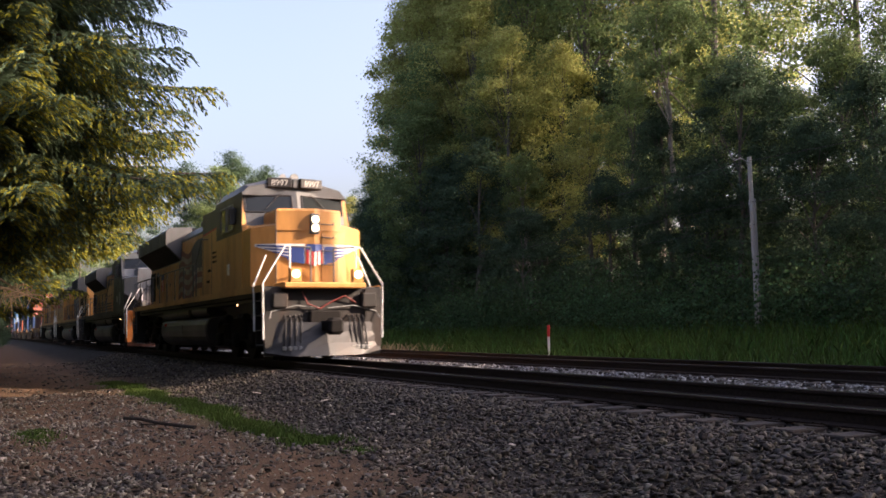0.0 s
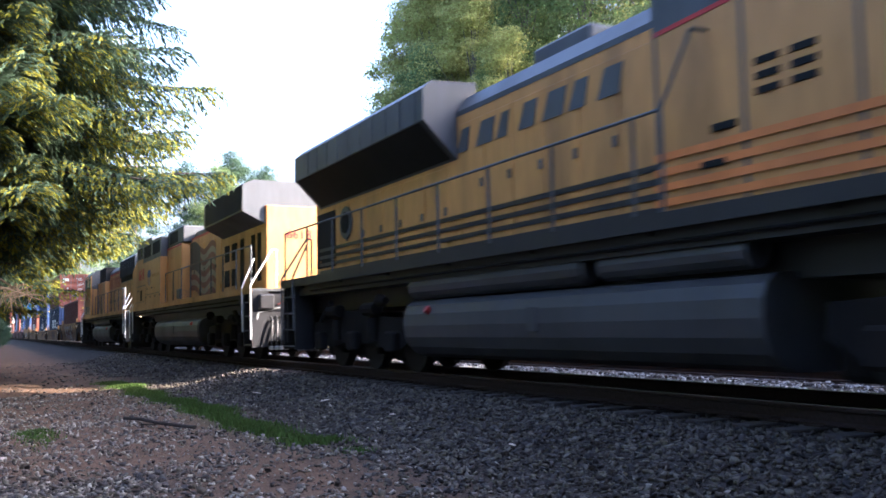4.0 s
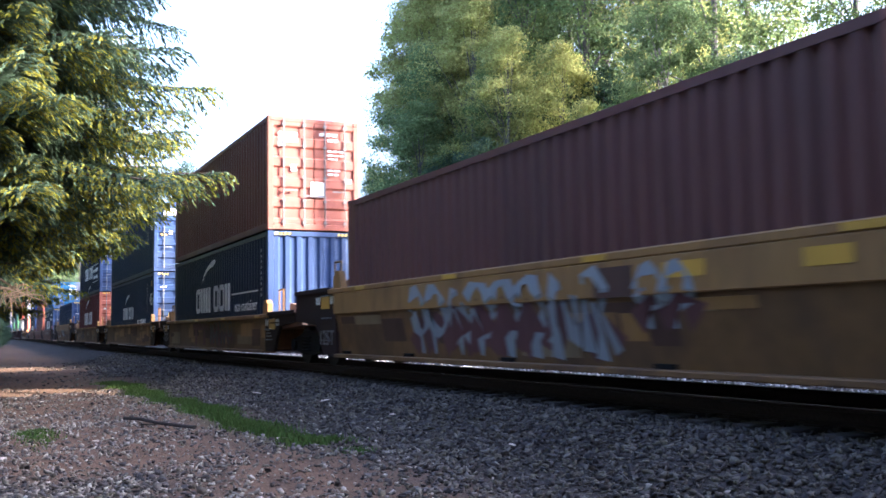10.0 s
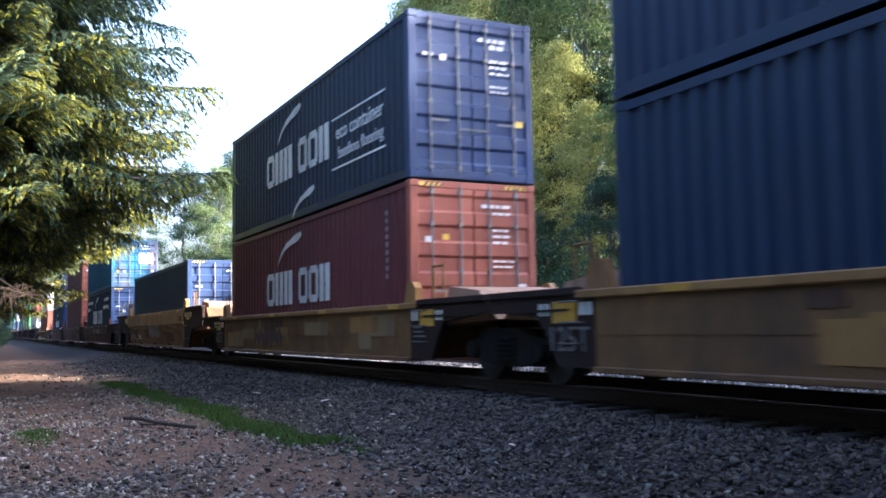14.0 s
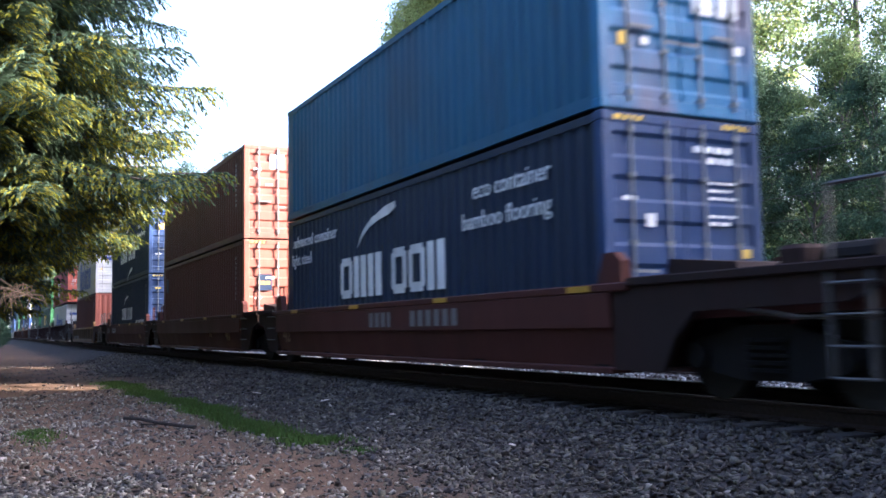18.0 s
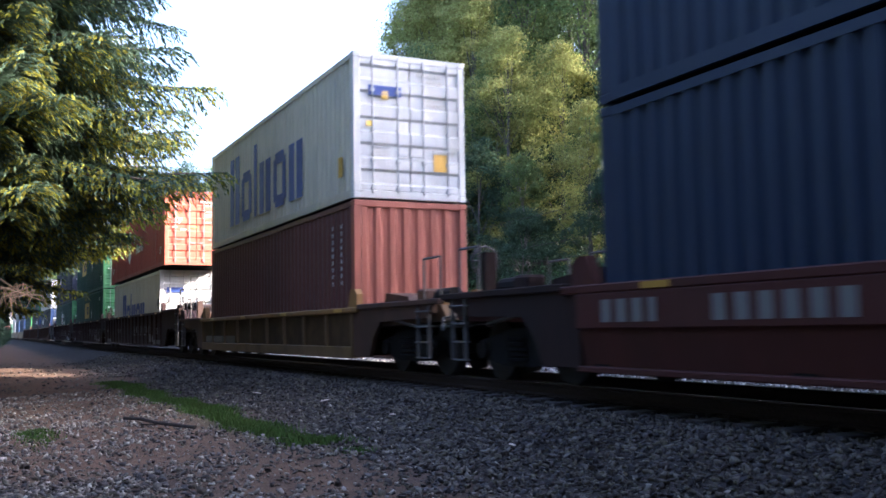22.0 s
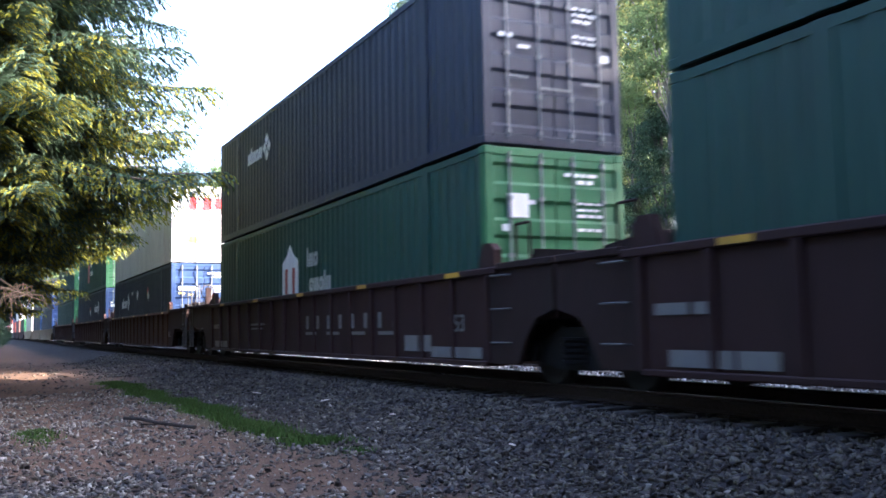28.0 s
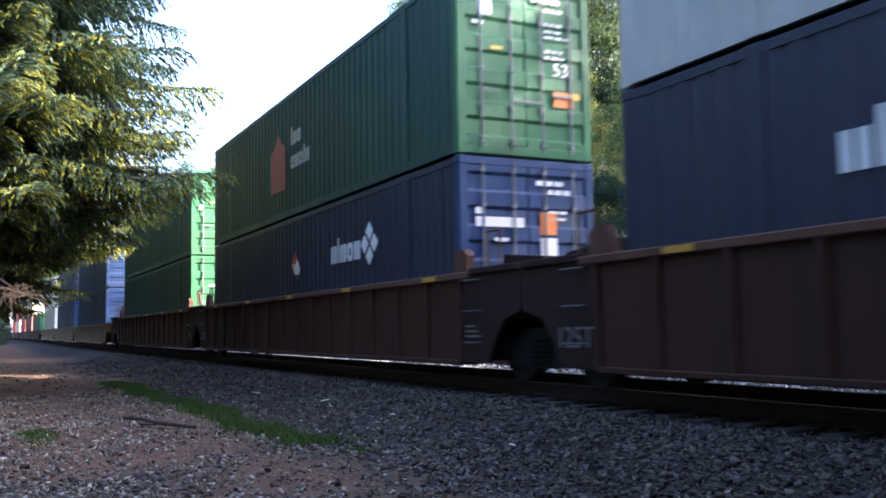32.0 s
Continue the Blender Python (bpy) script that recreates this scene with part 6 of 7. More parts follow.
well_unit("first well of a faded yellow articulated car with graffiti", -117.4, -129.6, "car", "joint", front_gap=5.0, rear_gap=2.85,
          text=[patches(1), graffiti(-2.9, 0.34, 5.0, 1.1, 4, pale_spray), graffiti(2.9, 0.7, 0.8, 0.7, 6, pale_spray), well_bars(3.4, 1.22, (0.6, 0.5), 0.16, reflect_yellow, 1.2)] + mark125, **YEL_TALL)
well_unit("faded yellow articulated well with dark graffiti", -135.2, -147.4, "joint", "joint", front_gap=2.75, rear_gap=2.3, text=[*[well_bars(x, z, (w,), h, name_red) for x, z, w, h in ((-2.1, 0.82, 2.3, 0.2), (-1.75, 0.36, 0.3, 0.45), (-0.55, 0.36, 0.3, 0.45), (0.5, 0.36, 0.34, 0.3), (1.3, 0.36, 0.34, 0.3), (0.8, 0.56, 0.5, 0.2), (0.6, 0.76, 0.34, 0.26), (1.2, 0.76, 0.34, 0.26))], patches(2), graffiti(0.4, 0.4, 2.6, 0.7, 8, dark_spray)] + mark125, **YEL)
well_unit("faded yellow articulated well with brown patches", -152.1, -165.8, "joint", "joint", front_gap=2.4, rear_gap=2.75, text=[patches(3)] + mark125, **YEL)
well_unit("faded yellow articulated well, paint peeling to brown", -171.4, -183.6, "joint", "joint", front_gap=2.85, rear_gap=3.1, text=[patches(4), graffiti(-3.0, 0.4, 2.0, 0.6, 3, dark_spray)] + mark125, **YEL)
well_unit("last well of the yellow articulated car, spotted with tan paint", -189.9, -202.4, "joint", "car", front_gap=3.2, rear_gap=4.1,
          text=[well_patches(5, (well_tan, well_dark, well_tan), 26), graffiti(-1.0, 0.55, 2.6, 0.55, 9, pale_spray), well_bars(-5.4, 0.5, (0.14, 0.14, 0.14, 0.14, 0.3, 0.14, 0.14, 0.14, 0.14), 0.2, pale_mark)], **YEL_TALL)
RED = dict(sloped=True, end_mat=dark_end, body=well_red, top=well_red, side_top=1.12)
code = lambda x: (well_bars(x, 0.79, (0.17, 0.17, 0.17, 0.12), 0.25, faded_stencil, 0.1), well_bars(x + 1.75, 0.79, (0.17,) * 6, 0.25, faded_stencil, 0.12))
well_unit("brown-red smooth-sided articulated well, leading unit", -210.6, -222.8, "car", "joint", front_gap=4.0, rear_gap=2.0, text=[*code(-0.6), well_word("40", -6.0, 0.5, 0.5, well_tan)], **RED)
well_unit("brown-red smooth-sided articulated well with stencilled figures", -226.8, -239.0, "joint", "joint", front_gap=2.0, rear_gap=1.85, text=[well_word("40", 4.6, 0.5, 0.5, well_tan), well_word("A", 2.6, 0.6, 0.4, well_tan)], **RED)
well_unit("brown-red smooth-sided articulated well, trailing unit", -242.7, -254.9, "joint", "car", front_gap=1.85, rear_gap=3.9, text=[*code(-5.9), well_word("40", 4.6, 0.5, 0.5, well_tan)], **RED)
well_unit("single mustard-yellow well car with upright side ribs", -262.8, -275.1, "car", "car", front_gap=3.95, rear_gap=4.0, body=well_mustard, top=well_yellow_top, ribbed=1.3, side_top=1.07, end_mat=well_dark, trim=well_mustard_trim, sill=0.44,
          text=[well_bars(-6.05, 0.455, (3.6,), 0.19, black_paint), well_bars(-5.95, 0.475, (0.12,) * 4, 0.15, faded_stencil, 0.05, 0.006), well_bars(-4.95, 0.475, (0.12,) * 6, 0.15, faded_stencil, 0.05, 0.006)])
BRN = dict(end_mat=dark_end, body=well_brown, top=well_brown, ribbed=1.0, side_top=1.47)
stencil = lambda s: [well_bars(1.5 + s, 0.78, (0.16, 0.16, 0.16, 0.16, 0.16, 0.16, 0.16, 0.16), 0.27, faded_stencil, 0.5), well_bars(1.45 + s, 0.66, (0.7, 0.7, 0.7, 0.7), 0.06, faded_stencil, 0.64), well_bars(5.6, 0.4, (0.5, 0.4), 0.25, faded_stencil), well_bars(-8.2, 0.85, (0.5, 0.3), 0.12, faded_stencil), well_bars(6.6, 0.32, (1.6,), 0.16, faded_stencil), well_bars(-8.0, 0.33, (0.9, 0.5), 0.17, faded_stencil, 0.05), well_word("53", 7.35, 0.7, 0.36, faded_stencil), well_bars(-4.0, 0.9, (0.7, 0.5), 0.05, faded_stencil), well_bars(-4.0, 0.8, (0.6, 0.4), 0.04, faded_stencil)]
well_unit("dark brown ribbed articulated well, leading unit", -283.2, -299.4, "car", "joint", front_gap=4.05, rear_gap=1.9, text=stencil(0), **BRN)
well_unit("dark brown ribbed articulated well with white stencils", -303.2, -319.4, "joint", "joint", front_gap=1.9, rear_gap=1.95, text=stencil(1.0), **BRN)
well_unit("dark brown ribbed articulated well, trailing unit", -323.3, -339.5, "joint", "car", front_gap=1.95, rear_gap=3.95, text=stencil(-1.0), **BRN)
RST = dict(end_mat=dark_end, body=well_rust, top=well_rust_lit_top, ribbed=1.05, side_top=1.45)
m125 = [end_word("125T", 0.5, 0.36, faded_stencil), well_bars(6.0, 1.5, (0.6,), 0.05, pale_grey)]
well_unit("rusty brown ribbed articulated well, leading unit", -347.4, -363.6, "car", "joint", front_gap=3.95, rear_gap=1.95, text=m125, **RST)
well_unit("rusty brown ribbed articulated well, middle unit", -367.5, -383.7, "joint", "joint", front_gap=1.95, rear_gap=1.8, text=m125, **RST)
well_unit("rusty brown ribbed articulated well, trailing unit", -387.2, -403.4, "joint", "car", front_gap=1.75, rear_gap=3.7, text=m125, **RST)

U1 = FLOOR + H9 + 0.03
F53, H53 = 0.43, 2.925
U53 = F53 + H53 + 0.03
eco = lambda x, z, s: side_word("eco container", x, z, s, white_paint)
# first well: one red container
container("oxide red forty-foot container with red doors", -117.4, FLOOR, 12.192, H9, ox_red, ox_red_lit_end, decals=[hazard, papers(1), front_slab("brand_plate", -0.62, -0.25, 2.0, 2.3, red_paint), front_slab("caution_triangle", -0.5, -0.3, 0.75, 0.95, hazard_yellow)])
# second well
container("navy forty-foot container with pale lettering, blue corrugated end leading", -135.2, FLOOR, 12.192, H9, navy, navy_lit_end, doors=False, decals=[*bigmark(3.8), eco(1.0, 0.95, 0.42), hazard, code_column(0.6), slab("underline", 0.9, 3.7, 1.42, 1.46, white_paint)])
container("oxide red forty-foot container with a white mark on its doors", -135.2, U1, 12.192, H9, ox_red, ox_red_lit_end, decals=[papers(3, 12), front_slab("white_mark", -0.95, -0.45, 2.25, 2.5, white_paint), front_slab("paper_label", -0.1, 0.28, 0.85, 1.25, white_paint)])
# third well: two 45-foot
for k, z in enumerate((FLOOR, U1)):
    container("royal blue forty-five-foot container" + (" with pale lettering" if k == 0 else " with a pale square emblem"), -152.1, z, 13.716, H9, royal, navy_lit_end,
              decals=([*bigmark(5.5, 0.57, 1.05), eco(1.97, 0.8, 0.43), hazard] if k == 0 else [slab("emblem", 12.3, 13.2, 1.95, 2.5, pale_grey), front_slab("white_label", -0.85, -0.2, 2.35, 2.65, white_paint)]) + [side_word("45", 0.28, 1.75 if k else 1.55, 0.72, white_paint), papers(5 + k, 10), code_column(1.6), slab("yellow_plate", 0.42, 0.58, 2.35, 2.55, gold)])
# fourth well
container("maroon forty-foot container with pale lettering", -171.4, FLOOR, 12.192, H9, maroon, ox_red_lit_end, decals=[*bigmark(3.9), hazard, papers(8, 12), code_column(1.0)])
container("navy forty-foot container with pale lettering and a framed word", -171.4, U1, 12.192, H9, navy, navy_lit_end, decals=[*bigmark(3.9), swoosh(5.2, 0.15, 0.75, white_paint), eco(1.1, 1.3, 0.44), side_word("bamboo flooring", 1.1, 0.9, 0.35, white_paint), slab("frame_line", 1.0, 3.8, 0.7, 0.74, white_paint), slab("frame_line", 1.0, 3.8, 1.72, 1.76, white_paint), papers(9, 12)])
# fifth well: one navy container
container("plain royal blue forty-foot container", -189.9, FLOOR, 12.192, H9, royal, navy_lit_end, decals=[papers(10, 10), hazard])
# brown-red car
container("navy forty-foot container with pale words on its side", -210.6, FLOOR, 12.192, H9, navy, navy_lit_end, decals=[*bigmark(4.0), side_word("eco container", 1.1, 2.25, 0.37, white_paint), side_word("bamboo flooring", 1.1, 1.82, 0.36, white_paint), side_word("advanced container", 8.9, 2.25, 0.36, white_paint), side_word("light steel", 10.5, 1.85, 0.36, white_paint), hazard, papers(11, 12)])
container("bright blue forty-foot container with rust-streaked doors", -210.6, U1, 12.192, H8, bright_blue, bright_blue_lit_end, decals=[papers(12, 6), front_slab("paper_label", 0.2, 0.55, 1.3, 1.9, white_paint), front_slab("paper_label", 0.62, 0.95, 1.3, 1.9, white_paint)])
for k, z in enumerate((FLOOR, U1)):
    container("oxide red forty-foot container stacked " + ("below" if k == 0 else "above") + " its twin", -226.8, z, 12.192, H9 if k == 0 else H8, ox_red, ox_red_lit_end,
              decals=[papers(13 + k, 12), code_column(0.9)] + ([hazard, front_slab("emblem", -0.85, -0.45, 1.5, 1.95, royal), front_slab("emblem_wave", -0.8, -0.5, 1.66, 1.76, hazard_yellow), front_slab("caution_plate", -0.85, -0.45, 0.45, 0.9, hazard_yellow), slab("emblem", 11.2, 11.6, 1.9, 2.4, royal)] if k == 0 else [front_slab("paper_label", -0.5, -0.1, 1.95, 2.35, white_paint)]))
for k, z in enumerate((FLOOR, U1)):
    container("navy forty-foot container with pale lettering, " + ("lower of two" if k == 0 else "upper of two"), -242.7, z, 12.192, H9, navy, navy_lit_end,
              decals=[*(bigmark(4.6, 0.57, 1.05) if k == 0 else bigmark(3.85, 0.8, 0.95)), papers(16 + k, 12)] + ([hazard, eco(1.15, 0.8, 0.42), code_column(0.7)] if k == 0 else [swoosh(5.0, 0.12, 0.75, white_paint), side_word("advanced container", 9.6, 2.25, 0.3, white_paint), side_word("light steel", 10.8, 1.9, 0.3, white_paint), eco(1.1, 2.2, 0.36), side_word("bamboo flooring", 1.1, 1.8, 0.33, white_paint), front_slab("caution_triangle", -0.85, -0.6, 1.9, 2.15, hazard_yellow)]))
# mustard car
container("maroon forty-foot container, corrugated end leading", -262.8, FLOOR, 12.192, H9, ox_red, ox_red_lit_end, doors=False, decals=[code_column(1.2), code_column(0.7)])
container("off-white forty-foot container with large blue lettering", -262.8, U1, 12.192, H9, cream, white_end, decals=[glyphs("Boibob", 2.9, 0.45, 1.9, blue_paint, width=0.54, weight=0.15), papers(19, 8, pale_grey), front_slab("blue_mark", -0.9, -0.2, 2.05, 2.25, blue_paint), front_slab("yellow_plate", 0.5, 0.8, 0.6, 0.95, gold), slab("yellow_plate", 0.6, 0.85, 0.5, 0.9, gold)])
# dark brown car
container("white forty-five-foot container with large blue lettering", -284.2, FLOOR, 13.716, H9, cream, white_end, decals=[glyphs("Boibob", 3.6, 0.5, 1.75, blue_paint, width=0.594, weight=0.15), side_word("45", 0.05, 1.35, 0.6, slate), front_slab("blue_mark", -0.95, -0.25, 2.0, 2.2, blue_paint)])
container("brick red fifty-three-foot container with a white shield emblem", -283.2, U53, 16.154, H53, brick_red, brick_red_lit_end, depth=0.02, pitch=0.3, posts53=posts(16.154), decals=[papers(21, 9, pale_grey), front_word("53'", -0.9, 1.65, 0.3, white_paint), side_word("53'", 0.7, 0.5, 0.42, pale_grey), side_word("53'", 15.0, 0.5, 0.42, pale_grey),
          lambda c, L, H: part("shield_emblem", Geo().prism([(-9.85, 0.95), (-9.4, 0.65), (-8.95, 0.95), (-8.95, 1.95), (-9.4, 2.25), (-9.85, 1.95)], SIDE_Y - 0.005, SIDE_Y), white_paint, c), glyphs("iii", 7.6, 1.55, 0.36, pale_grey), glyphs("oiobo io", 5.4, 1.0, 0.42, pale_grey)])
for k, z in enumerate((F53, U53)):
    container("deep green fifty-three-foot container with a gold panel, " + ("lower" if k == 0 else "upper"), -303.2, z, 16.154, H53, deep_green, green_lit_end, depth=0.02, pitch=0.3, posts53=posts(16.154),
              decals=[papers(23 + k, 9), side_word("53'", 0.8, 0.5, 0.42, pale_grey), slab("gold_panel", *((7.4, 10.1) if k == 0 else (9.6, 12.2)), 1.35, 2.35, gold), glyphs("BBO", 7.75 if k == 0 else 9.9, 1.6, 0.5, slate, name="panel_mark"), diamond(6.0, 1.6, 0.3, pale_grey), glyphs("iiiiii", 1.4, 2.3, 0.22, pale_grey)])


def hub(x, m, up=0.0):
    def make(c, L, H):
        part("shield_emblem", Geo().prism([(-x - 0.6, 0.7 + up), (-x + 0.6, 0.7 + up), (-x + 0.6, 1.7 + up), (-x + 0.25, 1.85 + up), (-x, 2.1 + up), (-x - 0.25, 1.85 + up), (-x - 0.6, 1.7 + up)], SIDE_Y - 0.005, SIDE_Y), m, c)
        if m is white_paint:
            for k in (-1, 1):
                part("emblem_bar", Geo().box(-x + k * 0.27 - 0.1, -x + k * 0.27 + 0.1, SIDE_Y - 0.009, SIDE_Y - 0.005, 0.8 + up, 1.55 + up), brick_red, c)
    return make


container("deep green fifty-three-foot container with a white emblem", -323.3, F53, 16.154, H53, deep_green, green_lit_end, depth=0.02, pitch=0.3, posts53=posts(16.154), decals=[hub(9.25, white_paint, 0.2), glyphs("ibo", 7.25, 1.7, 0.42, pale_grey), glyphs("oboib", 6.45, 1.15, 0.42, pale_grey), side_word("53'", 0.8, 0.5, 0.42, pale_grey), papers(26, 9), front_slab("red_emblem", -0.85, -0.5, 1.9, 2.25, white_paint)])
container("slate navy fifty-three-foot container with a white diamond mark", -323.3, U53, 16.154, H53, slate, slate, depth=0.02, pitch=0.3, posts53=posts(16.154), decals=[glyphs("bibob", 11.6, 1.8, 0.42, white_paint), four_diamonds(11.2, 2.0, 0.36, white_paint), papers(27, 12), front_slab("light_bar", -1.0, -0.1, 2.5, 2.6, white_paint)])
# rusty car
limax = [glyphs("bibob", 11.6, 1.55, 0.5, white_paint), four_diamonds(11.1, 1.8, 0.42, white_paint), diamond(8.25, 2.05, 0.25, white_paint), glyphs("iiiiiiiii", 9.6, 2.1, 0.14, pale_grey)]


def haz(x, z):
    """A red and yellow placard with a white one stuck over its corner."""
    def make(c, L, H):
        a, b, r = -x - 0.08, z + 0.08, 0.26
        p = part("placard", Geo().prism([(a - r, b), (a + r, b), (a, b + r)], SIDE_Y - 0.005, SIDE_Y), red_paint, c, "red over yellow diamond placard")
        part("placard_half", Geo().prism([(a - r, b), (a, b - r), (a + r, b)], SIDE_Y - 0.005, SIDE_Y), hazard_yellow, p)
        a, b, r = -x + 0.07, z - 0.06, 0.22
        q = part("placard", Geo().prism([(a - r, b), (a, b - r), (a + r, b), (a, b + r)], SIDE_Y - 0.010, SIDE_Y - 0.005), white_paint, c)
        part("black_bar", Geo().prism([(a - r * 0.45, b - r * 0.5), (a, b - r * 0.95), (a + r * 0.45, b - r * 0.5)], SIDE_Y - 0.014, SIDE_Y - 0.010), black_paint, q)
    return [make]


def front_diamond(y, z, r, upper, lower):
    def make(c, L, H):
        p = part("placard", Geo().prism([(y - r, z), (y + r, z), (y, z + r)], -0.006, 0.004, "x"), upper, c)
        part("placard_half", Geo().prism([(y - r, z), (y, z - r), (y + r, z)], -0.006, 0.004, "x"), lower, p)
    return make


container("navy fifty-three-foot container with white diamond placards", -347.4, F53, 16.154, H53, slate, navy_lit_end, depth=0.02, pitch=0.3, posts53=posts(16.154), decals=limax + haz(5.3, 1.95) + [papers(30, 6, white_paint), front_slab("mark", -0.95, -0.25, 1.9, 2.05, white_paint), front_diamond(0.28, 1.57, 0.2, red_paint, hazard_yellow), front_diamond(0.75, 1.5, 0.23, white_paint, white_paint)])
container("white fifty-three-foot container with red and black lettering", -347.4, U53, 16.154, H53, pale_grey, white_end, depth=0.02, pitch=0.3, posts53=posts(16.154), decals=[glyphs("BBO", 11.9, 1.65, 0.5, red_paint), glyphs("ioooiiobd", 9.0, 1.7, 0.44, slate), papers(31, 7, pale_grey), lambda c, L, H: part("red_mark", Geo().box(-0.006, 0.002, -0.55, -0.2, 2.05, 2.5).box(-0.006, 0.002, -0.05, 0.3, 2.05, 2.5).box(-0.006, 0.002, 0.4, 0.75, 2.05, 2.5), red_paint, c), front_word("53", 0.25, 0.75, 0.28, slate), front_slab("orange_plate", -0.55, -0.2, 0.75, 1.0, gold)])
container("navy fifty-three-foot container with a white diamond mark and placards", -367.5, F53, 16.154, H53, slate, navy_lit_end, depth=0.02, pitch=0.3, posts53=posts(16.154), decals=[glyphs("bibob", 4.0, 1.65, 0.5, white_paint), four_diamonds(3.6, 1.9, 0.42, white_paint)] + haz(8.0, 1.75) + [front_slab("mark", -0.95, -0.1, 1.85, 2.0, white_paint), front_slab("placard", 0.2, 0.5, 1.75, 2.1, orange_paint), front_slab("placard", 0.2, 0.5, 1.4, 1.7, white_paint), papers(33, 4, white_paint)])
container("deep green fifty-three-foot container with a faded emblem", -367.5, U53, 16.154, H53, deep_green, green_lit_end, depth=0.02, pitch=0.3, posts53=posts(16.154), decals=[hub(9.4, brick_red), glyphs("ibo", 7.6, 1.65, 0.42, pale_grey), glyphs("oboib", 7.0, 1.1, 0.42, pale_grey), papers(34, 12), front_word("53", 0.5, 1.35, 0.3, white_paint), front_slab("orange_plate", 0.5, 0.88, 0.85, 1.1, orange_paint), front_slab("emblem", -0.85, -0.6, 2.2, 2.45, white_paint)])
for k, z in enumerate((F53, U53)):
    container("deep green fifty-three-foot container, yellow squares on its doors, " + ("lower" if k == 0 else "upper"), -387.2, z, 16.154, H53, deep_green, green_lit_end, depth=0.02, pitch=0.3, posts53=posts(16.154), decals=[papers(36 + k, 8), front_slab("yellow_square", 0.1, 0.5, 2.0, 2.4, gold)])

# further cars, always seen from afar
rng = random.Random(21)
mixes = [(royal, navy_lit_end, "royal blue"), (deep_green, green_lit_end, "deep green"), (cream, white_end, "off-white"), (ox_red, ox_red_lit_end, "oxide red"), (slate, slate, "slate navy"), (bright_blue, bright_blue_lit_end, "bright blue"), (brick_red, brick_red_lit_end, "brick red"), (pale_grey, white_end, "pale grey")]
u = -410.8
for k in range(21):
    first, last = k % 3 == 0, k % 3 == 2
    body = (well_tan, well_brown, well_red, well_rust)[(k // 3) % 4]
    well_unit("distant articulated well car, " + ("tan", "dark brown", "brown-red", "rusty brown")[(k // 3) % 4], u, u - 16.15, "car" if first else "joint", "car" if last else "joint", body, body,
              front_gap=3.8 if first else 1.9, rear_gap=3.8 if last else 1.9, far=True)
    low = mixes[(0, 0, 2, 1, 3, 6)[k % 6]] if k < 6 else rng.choice(mixes)
    container("distant " + low[2] + " fifty-three-foot container", u, F53, 16.154, H53, low[0], low[1], depth=0.02, pitch=0.6, far=True)
    if k % 5 != 3:
        up = mixes[(0, 4, 7, 1, 2, 5)[k % 6]] if k < 6 else rng.choice(mixes)
        container("distant " + up[2] + " fifty-three-foot container on another", u, U53, 16.154, H53, up[0], up[1], depth=0.02, pitch=0.6, far=True)
    u -= 16.15 + (7.6 if last else 3.8)


# ---- trees and plants ----
def leaf_quads(centres, size, rng, facing=None, aspect=0.62):
    """Small four-cornered leaves, one at each centre, turned at random or roughly facing a way."""
    n = len(centres)
    a = rng.normal(0, 1, (n, 3))
    if facing is not None:
        face = facing + rng.normal(0, 0.45, (n, 3))
        a = np.cross(a, face)
    a /= np.linalg.norm(a, axis=1, keepdims=True)
    b = np.cross(a, rng.normal(0, 1, (n, 3)) if facing is None else face)
    b /= np.linalg.norm(b, axis=1, keepdims=True)
    s = (size * rng.uniform(0.6, 1.3, n))[:, None]
    a, b = a * s * 0.5, b * s * 0.5 * aspect
    P = np.stack([centres - a, centres - a * 0.1 + b, centres + a, centres - a * 0.1 - b], 1).reshape(-1, 3)
    F = np.arange(4 * n).reshape(n, 4)
    return P, F


def limb(g, pts, r0, r1, seg=6):
    k = len(pts) - 1
    for i in range(k):
        g.cyl(pts[i], pts[i + 1], r0 + (r1 - r0) * i / k, seg, r0 + (r1 - r0) * (i + 1) / k)


